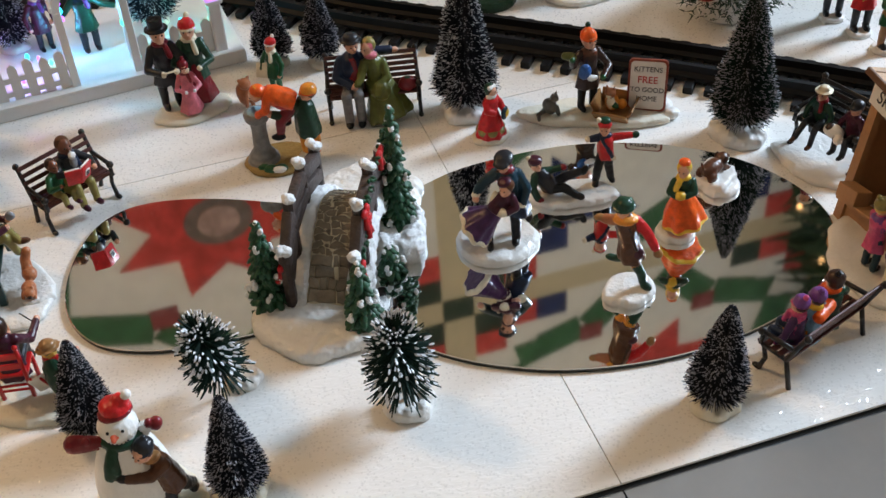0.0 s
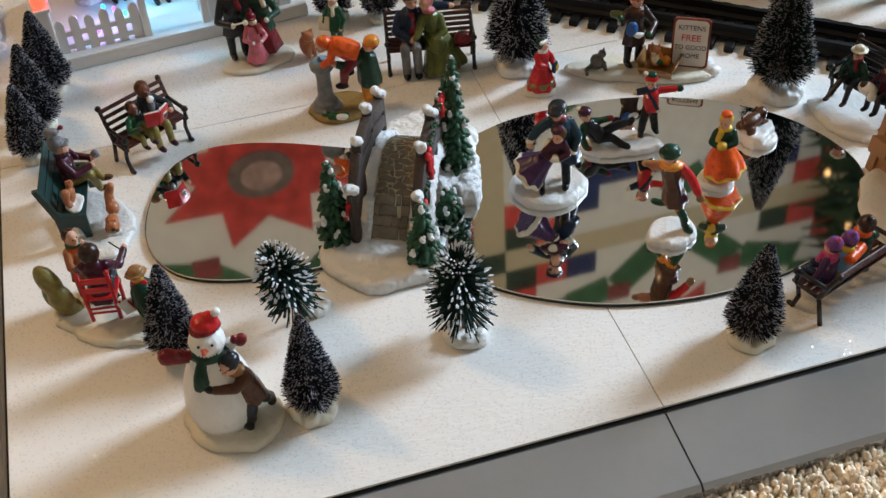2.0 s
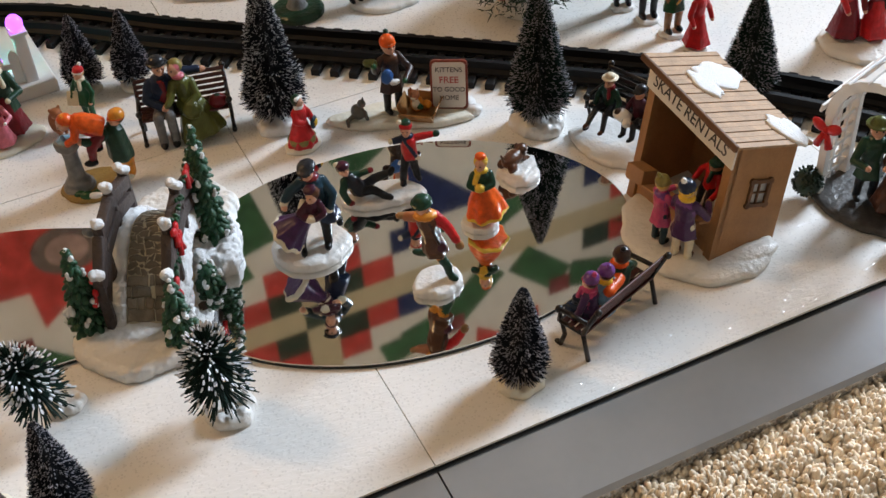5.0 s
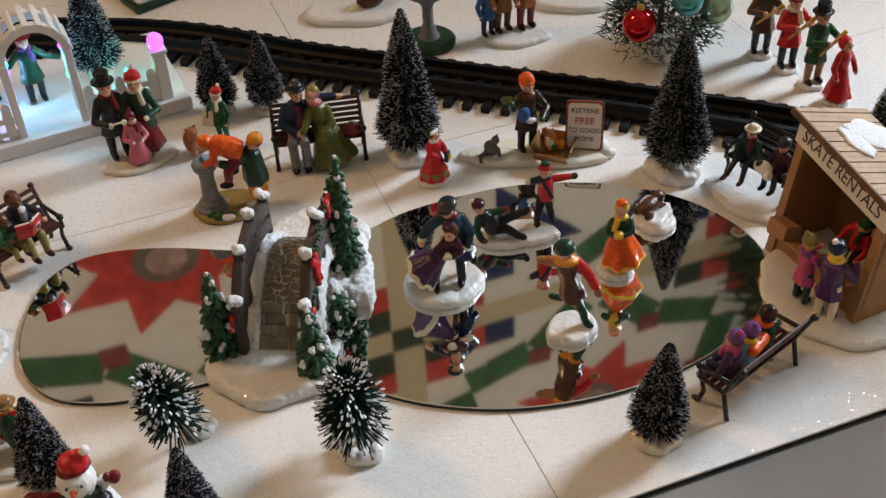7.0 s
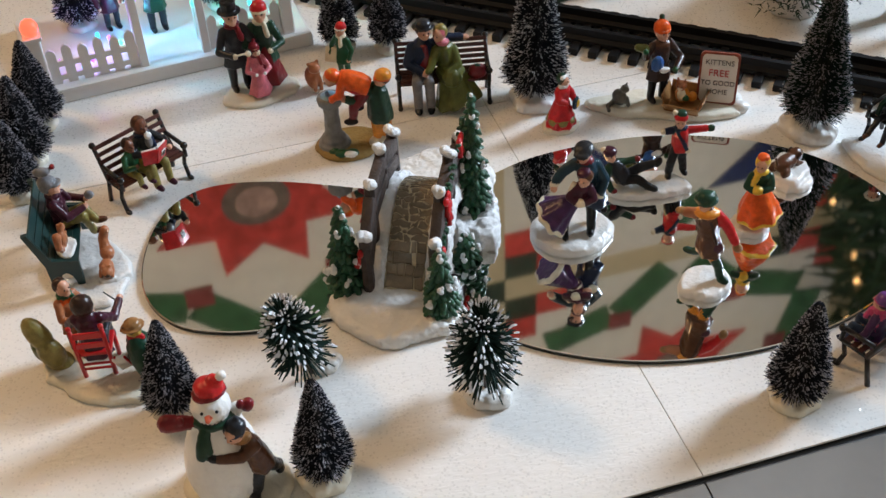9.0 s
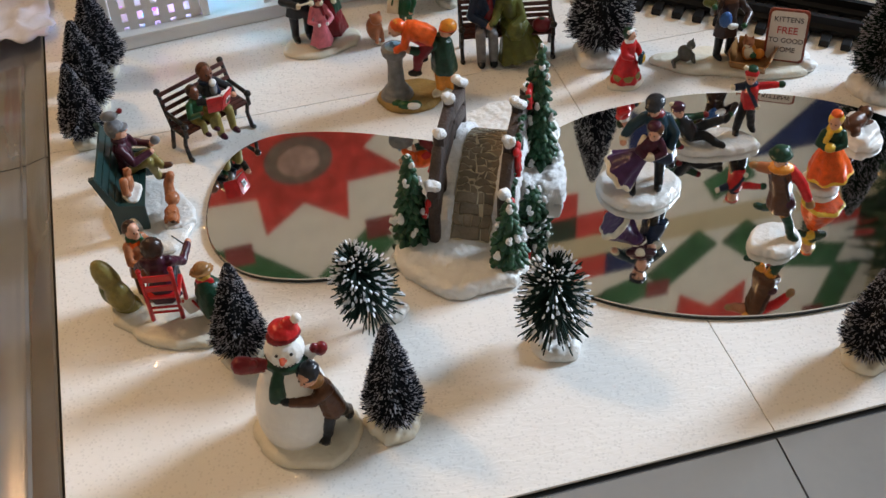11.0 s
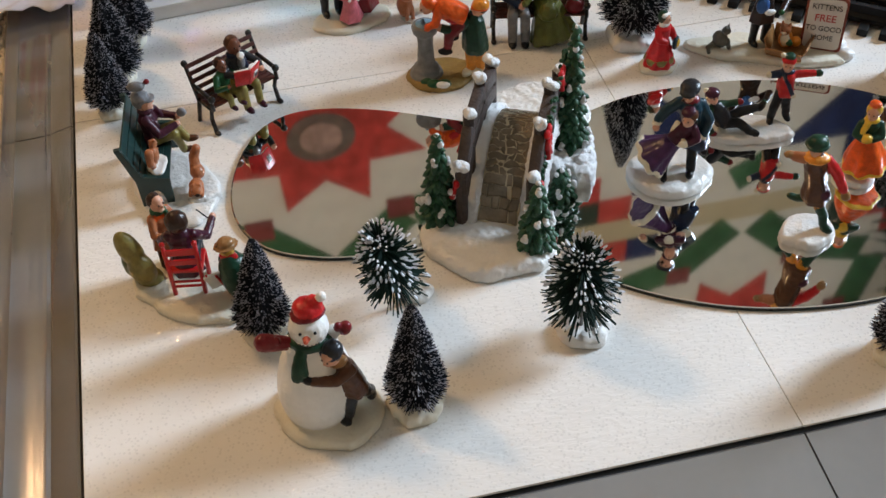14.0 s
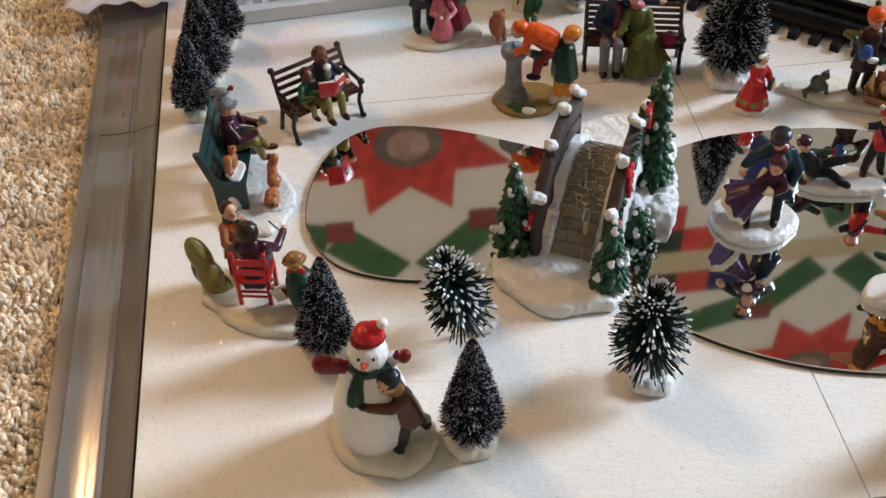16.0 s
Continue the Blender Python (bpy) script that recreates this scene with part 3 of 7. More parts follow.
# ---- bottle-brush trees ----
def brush_tree(name, x, y, h, r, seed, kind="cone", lean=(0, 0), base=0.012, base_mat="snow_warm", trunk=0.010, count=None, label="", tips="frost_dim", needle="needle_grey", z=0.0, off=(0, 0)):
    """Twisted wire trunk, thin bristles set all round it, frosted bristle ends, and a cast base."""
    rng = random.Random(seed)
    T = thing(name, pose(x, y, z), label, "tree", "bottle-brush trees")
    bm = bmesh.new()
    mound(bm, off[0], off[1], base, base * 0.92, base * 0.45, 0, seed, 0, 0.13, 0.0, 24)
    for i in range(7):
        a = 2 * math.pi * i / 7 + rng.uniform(-0.3, 0.3)
        q = base * rng.uniform(0.30, 0.42)
        ball(bm, (off[0] + base * 0.66 * math.cos(a), off[1] + base * 0.62 * math.sin(a), q * 0.8), (q, q, q * 0.95), 0, 10, 7)
    part("base", cast(bm, bmesh.new(), 0.0008, 0.0004), M[base_mat], T, "lumpy painted plaster base")
    tilt = pose(0, 0, 0, lean[0], lean[1], 0)
    bm = bmesh.new()
    tube(bm, tilt @ Vector((0, 0, base * 0.2)), tilt @ Vector((0, 0, h * 0.97)), 0.0012, 0.0008, 0, 6)
    part("trunk", bm, M["wire"], T)
    count = count or int(5200 * (h / 0.07) * 1.1)
    z0 = trunk
    V, Fa, TV, TF = [], [], [], []

    def spike(vs, fs, p, q, a, b):
        d = (q - p).normalized()
        u = d.orthogonal().normalized()
        w = d.cross(u)
        k = len(vs)
        for c, rad in ((p, a), (q, b)):
            for i in range(3):
                g = i * 2.0944
                vs.append(tilt @ (c + rad * (u * math.cos(g) + w * math.sin(g))))
        for i in range(3):
            fs.append((k + i, k + (i + 1) % 3, k + 3 + (i + 1) % 3, k + 3 + i))
        fs.append((k + 3, k + 4, k + 5))
    for i in range(count):
        t = rng.random() ** (1.25 if kind == "cone" else 0.9)
        a = rng.random() * 2 * math.pi
        if kind == "cone":
            clump = noise.noise((math.cos(a) * 2.2, math.sin(a) * 2.2, t * 9 + seed))
            rad = r * (1 - t) ** 0.82 * rng.uniform(0.74, 1.02) * (1 + 0.16 * clump) * (1.0 if t > 0.06 else 0.75 + 4 * t) + 0.0018
            rise = rng.uniform(-0.10, 0.55)
            size = 0.00021
            tip = rng.uniform(0.05, 0.16) if rng.random() < 0.30 + 0.45 * clump else 0
            up = 0.97
        else:
            # long stiff needles: drooping skirts below, a raised tuft on top
            rad = r * (1.0 - 0.42 * t ** 1.5) * rng.uniform(0.72, 1.06)
            rise = -0.62 + 0.95 * t + 1.6 * max(0.0, t - 0.72) / 0.28 + rng.uniform(-0.16, 0.16)
            size = 0.00046
            tip = rng.uniform(0.07, 0.15) if rng.random() < (0.06 + 0.66 * t) else 0
            up = 0.84
        p = Vector((0, 0, z0 + (h - z0) * t * up))
        d = Vector((math.cos(a), math.sin(a), rise)).normalized()
        e = p + d * rad
        s = p + d * rad * (1 - tip)
        spike(V, Fa, p + d * rad * 0.1, s, size, size * 0.9)
        if tip and kind == "cone":
            spike(TV, TF, s, e, size * 1.05, size * 1.35)
        elif tip:
            # a dab of snow on the needle's end
            m = (s + e) / 2
            spike(TV, TF, s - d * 0.0004, m, size * 0.9, size * 1.65)
            spike(TV, TF, m, e + d * 0.0005, size * 1.65, size * 0.9)
    for nm, vs, fs, mt in (("foliage", V, Fa, M[needle]), ("frost", TV, TF, M[tips])):
        me = bpy.data.meshes.new(nm)
        me.from_pydata([tuple(v) for v in vs], [], fs)
        me.materials.append(mt)
        ob = new(nm, me)
        ob.parent = T
        ob["kind"] = "stuff"
    return T


FROSTED = "small frosted bottle-brush pine on a plaster base"
brush_tree("pine_tree", 0.032, 0.312, 0.112, 0.023, 1, base=0.017, base_mat="snow", trunk=0.014, label="tall frosted bottle-brush pine on a snowy base", tips="frost")
brush_tree("pine_tree", 0.181, 0.222, 0.108, 0.022, 2, base=0.018, base_mat="snow", trunk=0.016, label="tall dark green bottle-brush pine on a snowy base", needle="needle", tips="frost_dim")
brush_tree("pine_tree", -0.074, 0.420, 0.062, 0.015, 3, base=0.010, label="small grey frosted bottle-brush pine beside the track")
brush_tree("pine_tree", -0.042, 0.408, 0.062, 0.014, 4, base=0.010, label="small grey frosted bottle-brush pine beside the track")
brush_tree("pine_tree", 0.061, 0.028, 0.066, 0.0160, 5, base=0.0125, label=FROSTED, lean=(0, 3))
brush_tree("pine_tree", -0.166, 0.055, 0.068, 0.0148, 6, base=0.0135, label=FROSTED)
brush_tree("pine_tree", -0.229, 0.118, 0.064, 0.0145, 7, base=0.011, label=FROSTED, lean=(0, 2))
brush_tree("pine_tree", -0.295, 0.322, 0.058, 0.014, 8, base=0.009, label=FROSTED)
brush_tree("pine_tree", -0.289, 0.356, 0.066, 0.017, 9, base=0.010, label=FROSTED)
brush_tree("pine_tree", -0.280, 0.395, 0.066, 0.017, 10, base=0.010, label=FROSTED)
brush_tree("pine_tree", 0.317, 0.182, 0.082, 0.0195, 11, base=0.013, label="dark green bottle-brush pine behind the wooden hut", needle="needle")
SNOWY = "round long-needled pine with snow-tipped needles on a white base"
brush_tree("snowy_pine", -0.158, 0.121, 0.0575, 0.0195, 12, "round", (6, -12), 0.0085, "snow", 0.0220, 590, SNOWY, "frost", "needle", off=(0.008, 0.005))
brush_tree("snowy_pine", -0.079, 0.080, 0.0625, 0.0215, 13, "round", (5, -3), 0.0135, "snow", 0.0250, 640, SNOWY, "frost", "needle", off=(0.0015, 0.0))


# ---- model railway track ----
def railway():
    pts = [(-0.34, 0.655), (-0.11, 0.545), (0.0, 0.452), (0.10, 0.372), (0.20, 0.291), (0.28, 0.222), (0.34, 0.160), (0.395, 0.085), (0.44, 0.01)]
    curve = []
    for i in range(len(pts) - 1):
        p = [Vector(pts[min(max(i + k, 0), len(pts) - 1)]) for k in (-1, 0, 1, 2)]
        for s in range(10):
            t = s / 10
            curve.append(0.5 * (2 * p[1] + (p[2] - p[0]) * t + (2 * p[0] - 5 * p[1] + 4 * p[2] - p[3]) * t * t + (3 * p[1] - p[0] - 3 * p[2] + p[3]) * t ** 3))
    T = thing("railway_track", pose(0, 0, 0), "black plastic model railway track with sleepers", "track")

    def side(i):
        d = (curve[min(i + 1, len(curve) - 1)] - curve[max(i - 1, 0)]).normalized()
        return Vector((-d.y, d.x)), d
    for off in (-0.0125, 0.0125):
        bm = bmesh.new()
        loops = []
        for i, c in enumerate(curve):
            n, _ = side(i)
            loops.append([(*(c + n * (off + u)), z) for u, z in ((-0.0056, 0.003), (-0.0056, 0.0065), (-0.0022, 0.0080), (-0.0018, 0.0130), (0.0018, 0.0130), (0.0022, 0.0080), (0.0056, 0.0065), (0.0056, 0.003))])
        rings(bm, loops)
        flat(part("rail", bm, M["plastic_black"], T), 30)
    along = 0.0
    last = curve[0]
    me = None
    for i, c in enumerate(curve):
        step = (c - last).length
        last = c
        along += step
        while along > 0.0140:
            along -= 0.0140
            n, d = side(i)
            if me is None:
                bm = bmesh.new()
                box(bm, Matrix.Translation((0, 0, 0.0025)), (0.0064, 0.058, 0.005), 0, 0.0006)
                ob = part("sleeper", bm, M["plastic_black"], T, "", False)
                me = ob.data
            else:
                ob = new("sleeper", me)
                ob.parent = T
            pos = c - d * along
            ob.matrix_basis = Matrix.Translation((pos.x, pos.y, 0)) @ Matrix.Rotation(math.atan2(d.y, d.x), 4, "Z")


railway()


# ---- the stone footbridge ----
def fir(T, x, y, z, h, r, seed, name="moulded_fir"):
    """A small cast fir: tapering core with uneven drooping leaf clumps and dabs of snow."""
    rng = random.Random(seed)
    bm = bmesh.new()
    tube(bm, (x, y, z), (x, y, z + h * 0.97), r * 0.72, r * 0.05, 0, 12)
    rows = int(h / 0.0036)
    for i in range(rows):
        t = i / rows
        rr = r * (1 - t) ** 0.85
        n = max(4, int(13 * (1 - t)) + 3)
        for k in range(n):
            a = 2 * math.pi * (k + 0.5 * (i % 2)) / n + rng.uniform(-0.28, 0.28)
            q = rng.uniform(0.72, 1.05)
            c = Vector((x + rr * 0.84 * q * math.cos(a), y + rr * 0.84 * q * math.sin(a), z + 0.002 + h * t + rng.uniform(-0.0012, 0.0012)))
            g = rng.uniform(0.8, 1.2)
            ball(bm, c, (0.0033 * g, 0.0019 * g, 0.0012 * g), 0, 7, 5, Euler((rng.uniform(-0.4, 0.4), radians(rng.uniform(20, 55)), a)).to_quaternion())
    for k in range(max(5, int(h * 230))):
        t = rng.uniform(0.04, 0.88)
        a = rng.uniform(0, 2 * math.pi)
        rr = r * (1 - t) ** 0.85 * 0.98
        for j in range(3):
            g = rng.uniform(0.0010, 0.0019)
            ball(bm, (x + rr * math.cos(a) + rng.uniform(-0.0010, 0.0010), y + rr * math.sin(a) + rng.uniform(-0.0010, 0.0010), z + h * t + 0.003 - 0.0013 * j), (g, g, g * 1.1), 1, 7, 5)
    ball(bm, (x, y, z + h), 0.0016, 1, 7, 5)
    return part(name, bm, [M["holly"], M["flock"]], T, "dark green moulded fir dabbed with snow")


def footbridge():
    T = thing("footbridge", pose(-0.0785, 0.2000, -0.0004, 0, 0, -27), "arched stone footbridge with snow-capped wooden rails and firs", "bridge")

    def dz(y):
        return 0.0395 - 0.0295 * min(1.35, abs(y) / 0.046) ** 1.7
    bm = bmesh.new()      # snowy sides and aprons
    mound(bm, -0.004, -0.058, 0.034, 0.024, 0.008, 0, 3, 0, 0.12, 0.0004, 40)
    part("snow_apron", cast(bm, bmesh.new(), 0.0009, 0.0007), M["snow"], T, "glossy cream-white snow at the foot of the bridge")
    bm = bmesh.new()
    mound(bm, 0.002, 0.060, 0.033, 0.022, 0.009, 0, 5, 0, 0.12, 0.0004, 40)
    part("snow_apron", cast(bm, bmesh.new(), 0.0009, 0.0007), M["snow"], T, "glossy cream-white snow at the foot of the bridge")
    bm = bmesh.new()
    for sx in (-1, 1):
        ys = [-0.056 + 0.112 * i / 28 for i in range(29)]
        loops = []
        for y in ys:
            t = dz(y) + 0.003
            under = max(0.003, 0.030 - 0.030 * (abs(y) / 0.030) ** 2) if abs(y) < 0.030 else 0.003
            wob = 0.0012 * noise.noise((y * 200, sx, 1))
            loops.append([(sx * (0.0108 + u) + wob, y, z) for u, z in ((0, under), (0, t - 0.001), (0.002, t + 0.0008 + wob), (0.0085, t + wob), (0.0115, t - 0.004), (0.0120, under + 0.001), (0.0105, under))])
        rings(bm, loops)
    # ledge that carries the tall fir
    mound(bm, 0.0275, 0.018, 0.0130, 0.024, 0.011, 0, 8, 10, 0.30, 0.003, 44)
    rng = random.Random(31)
    for i in range(26):
        a, q = rng.uniform(0, 2 * math.pi), rng.uniform(0.0030, 0.0058)
        ball(bm, (0.0275 + 0.0105 * math.cos(a), 0.018 + 0.019 * math.sin(a), rng.uniform(0.004, 0.013)), (q, q, q * 0.8), 0, 9, 6)
    bmesh.ops.recalc_face_normals(bm, faces=bm.faces)
    part("snow_body", cast(bm, bmesh.new(), 0.0008, 0.0009), M["flock"], T, "glittering white snow over the bridge sides")
    # walkway: one curved slab, paving stones set in it
    bm = bmesh.new()
    ys = [-0.048 + 0.096 * i / 24 for i in range(25)]
    rings(bm, [[(u, y, dz(y) + z) for u, z in ((-0.0108, -0.004), (-0.0108, 0.0001), (0.0108, 0.0001), (0.0108, -0.004))] for y in ys])
    bmesh.ops.recalc_face_normals(bm, faces=bm.faces)
    deck = part("walkway", bm, M["mortar"], T, "grey-brown crazy paving with pale joints")
    # crazy paving: long flat stones with wandering joints; the lowest courses step down
    rng = random.Random(11)
    y, row = -0.047, 0
    while y < 0.046:
        d = rng.uniform(0.0026, 0.0042) if row > 3 else 0.0046
        cuts = [-0.0107] + sorted(rng.uniform(-0.008, 0.008) for _ in range(rng.choice((2, 2, 3)))) + [0.0107]
        for a, b in zip(cuts, cuts[1:]):
            if b - a < 0.0022:
                continue
            bm = bmesh.new()
            g = 0.00024
            n = 5
            pts = []
            for v, w, order in ((y, g, range(n)), (y + d, -g, reversed(range(n)))):
                for k in order:
                    u = a + g + (b - a - 2 * g) * k / (n - 1)
                    # both courses beside a joint follow the same wandering line
                    pts.append((min(0.0106, max(-0.0106, u + 0.0007 * math.sin(v * 2300 + u * 190))), v + w + (0.0010 if row > 3 else 0.0003) * (math.sin(u * 620 + v * 3100) + 0.5 * math.sin(u * 1700 + v * 900))))
            step = 0.0 if row > 3 else 0.0007
            lift = rng.uniform(0.00008, 0.00024)
            c = Vector((sum(p[0] for p in pts) / len(pts), sum(p[1] for p in pts) / len(pts)))
            rings(bm, [[(p[0], p[1], dz(p[1]) - 0.0015) for p in pts], [(p[0], p[1], dz(p[1]) + lift + step) for p in pts],
                       [(c.x + (p[0] - c.x) * 0.86, c.y + (p[1] - c.y) * 0.82, dz(p[1]) + lift + step + 0.00018) for p in pts]])
            bmesh.ops.recalc_face_normals(bm, faces=bm.faces)
            part("paving_stone", bm, M["paver"], deck)
        y += d
        row += 1
    # posts, rails and caps
    posts = ((-0.048, 0.040), (-0.029, 0.060), (-0.002, 0.0640), (0.025, 0.0555))
    for sx in (-1, 1):
        for i, (y, top) in enumerate(posts):
            bm = bmesh.new()
            tube(bm, (sx * 0.0185, y, dz(y) - 0.012), (sx * 0.0185, y, top + 0.003), 0.0036, 0.0032, 0, 7)
            post = flat(part("rail_post", bm, M["bark"], T), 40)
            bm = bmesh.new()
            rng = random.Random(i * 2 + sx + 5)
            for k in range(9):
                q = rng.uniform(0.0020, 0.0032)
                ball(bm, (sx * 0.0185 + rng.uniform(-0.0022, 0.0022), y + rng.uniform(-0.0022, 0.0022), top + 0.0042 + rng.uniform(-0.0008, 0.0016)), (q, q, q * 0.85), 0, 9, 7)
            bm = cast(bm, bmesh.new(), 0.0005, 0.0005)
            part("snow_cap", bm, M["flock"], post, "white snow cap")
            if i:
                y0, t0 = posts[i - 1]
                for dzz, wd in ((-0.004, 0.0030), (-0.0150, 0.0030)):
                    bm = bmesh.new()
                    p, q = Vector((sx * 0.0185, y0, t0 + dzz)), Vector((sx * 0.0185, y, top + dzz))
                    m = Matrix.Translation((p + q) / 2) @ (q - p).to_track_quat("Z", "Y").to_matrix().to_4x4()
                    box(bm, m, (0.0062, 0.0085, (q - p).length), 0, 0.0012)
                    flat(part("rail_beam", bm, M["bark"], T), 40)
    for sx, y, z in ((-1, -0.048, 0.034), (1, -0.029, 0.058), (1, -0.026, 0.050), (1, -0.048, 0.036), (1, 0.012, 0.066), (-1, -0.030, 0.050)):
        bm = bmesh.new()
        for k in (-1, 1):
            ball(bm, (sx * 0.0215 + 0.001, y + k * 0.0022, z + 0.001), (0.0018, 0.0036, 0.0026), 0, 8, 6, Euler((k * 0.5, 0, 0)).to_quaternion())
            tube(bm, (sx * 0.0215 + 0.001, y, z), (sx * 0.0230, y + k * 0.0030, z - 0.0085), 0.0012, 0.0017, 0, 6)
        ball(bm, (sx * 0.0215 + 0.0015, y, z), 0.0013, 0, 8, 6)
        part("red_bow", bm, M["red"], T, "small red ribbon bow")
    bm = bmesh.new()
    rng = random.Random(4)
    for i in range(70):
        t = rng.random()
        y = -0.046 + 0.075 * t
        z = (0.040 if y < -0.029 else 0.056) + 0.30 * (y + 0.048) * 0.6
        ball(bm, (0.0215 + rng.uniform(-0.001, 0.0015), y, z + rng.uniform(-0.003, 0.002)), (0.0018, 0.0012, 0.0009), 0, 6, 4, Euler((rng.random() * 3, rng.random() * 3, 0)).to_quaternion())
    part("garland", bm, M["holly"], T, "green garland wound on the rail")
    fir(T, -0.0310, -0.047, 0.008, 0.054, 0.0120, 21)
    fir(T, 0.0230, -0.058, 0.008, 0.041, 0.0115, 22)
    fir(T, 0.0275, 0.021, 0.012, 0.078, 0.0110, 23)
    fir(T, 0.0285, -0.012, 0.003, 0.018, 0.008, 24, "trailing_greenery")


M["mortar"] = shade("pale_mortar", (0.70, 0.62, 0.44), 0.6, var=0.2, scale=200, bump=0.3)


def paver_material():
    m = shade("grey_brown_paving", (0.215, 0.172, 0.118), 0.3, var=0.3, scale=220, bump=0.5)
    nt = m.node_tree
    info, sc, tone = nt.nodes.new("ShaderNodeObjectInfo"), nt.nodes.new("ShaderNodeMapRange"), nt.nodes.new("ShaderNodeVectorMath")
    sc.inputs["To Min"].default_value, sc.inputs["To Max"].default_value = 0.75, 1.3
    tone.operation = "SCALE"
    b = nt.nodes["Principled BSDF"]
    old = b.inputs["Base Color"].links[0].from_socket
    nt.links.new(info.outputs["Random"], sc.inputs["Value"])
    nt.links.new(old, tone.inputs[0])
    nt.links.new(sc.outputs[0], tone.inputs["Scale"])
    nt.links.new(tone.outputs[0], b.inputs["Base Color"])
    return m


M["paver"] = paver_material()
footbridge()


# ---- benches ----
def bench(x, y, turn, length, label, slat="slat", depth=0.017, seat=0.017, back=0.038, z=0.0, slats=5, iron="iron", solid=False):
    """A park bench, front towards -y before it turns: two scrolled end frames, seat and back slats."""
    T = thing("park_bench", pose(x, y, z, 0, 0, turn), label, "bench", "park benches")
    for sx in (-1, 1):
        u = sx * (length / 2 - 0.0012)
        bm = bmesh.new()
        b = depth / 2
        if solid:
            # board end with an arched foot
            arch = [(0.55 * b * math.cos(a), seat * 0.62 * math.sin(a)) for a in (math.pi * i / 8 for i in range(9))]
            rim = [(b, 0)] + [(b + 0.001, seat), (b + 0.0085, back + 0.0015), (b + 0.0055, back + 0.002), (b - 0.003, seat + 0.003), (-b, seat + 0.001), (-b, 0)] + arch[::-1]
            two = [[bm.verts.new((u + d, p[0], p[1])) for p in rim] for d in (-0.0013, 0.0013)]
            bm.faces.new(two[0][::-1])
            bm.faces.new(two[1])
            for i in range(len(rim)):
                j = (i + 1) % len(rim)
                bm.faces.new((two[0][i], two[0][j], two[1][j], two[1][i]))
            bmesh.ops.recalc_face_normals(bm, faces=bm.faces)
            part("end_panel", bm, M[iron], T, "solid green end board with an arch", False)
            continue
        for p, q, r in (((u, -b, 0), (u, -b + 0.003, seat * 0.55), 0.0014), ((u, -b + 0.003, seat * 0.55), (u, -b + 0.001, seat), 0.0013), ((u, b + 0.001, 0), (u, b - 0.003, seat), 0.0014),
                        ((u, b - 0.003, seat), (u, b + 0.006, back), 0.0014), ((u, -b, seat), (u, b - 0.002, seat), 0.0013),
                        ((u, -b, seat + 0.008), (u, b, seat + 0.009), 0.0014), ((u, -b - 0.001, seat), (u, -b, seat + 0.008), 0.0013)):
            tube(bm, p, q, r, r * 0.9, 0, 7)
        ball(bm, (u, -b - 0.001, seat + 0.008), 0.0023, 0, 8, 6)
        ball(bm, (u, b + 0.0065, back), 0.0021, 0, 8, 6)
        ball(bm, (u, -b - 0.001, 0.001), (0.0018, 0.003, 0.0012), 0, 8, 6)
        part("end_frame", bm, M[iron], T, "dark cast end frame with arm rest")
    for i in range(4):
        bm = bmesh.new()
        box(bm, Matrix.Translation((0, -depth / 2 + 0.002 + i * (depth - 0.005) / 3, seat + 0.0005)), (length - 0.001, (depth / 4.15 if solid else 0.0032), 0.0013), 0, 0.0004)
        part("seat_slat", bm, M[slat], T, "", False)
    for i in range(slats):
        t = (i + 0.7) / slats
        bm = bmesh.new()
        box(bm, pose(0, depth / 2 - 0.003 + 0.009 * t - 0.001, seat + (back - seat) * t, -23), (length - 0.001, 0.0013, ((back - seat) / slats * 0.97 if solid else 0.0026)), 0, 0.0004)
        part("back_slat", bm, M[slat], T, "", False)
    return T


bench(-0.220, 0.304, 29, 0.048, "dark slatted park bench with a reading couple on it")
bench(-0.0235, 0.336, -12, 0.061, "dark red slatted park bench with an embracing couple on it", slats=6, back=0.037)
bench(0.124, 0.044, 200, 0.060, "dark park bench facing the mirror pond", depth=0.018)
bench(-0.270, 0.252, 84, 0.052, "dark green wooden bench with a squirrel on the seat", slat="green_slat", iron="green_slat", z=0.003, slats=4, solid=True)
bench(0.219, 0.182, -70, 0.046, "black bench on a snowy base", slat="iron", z=0.004)


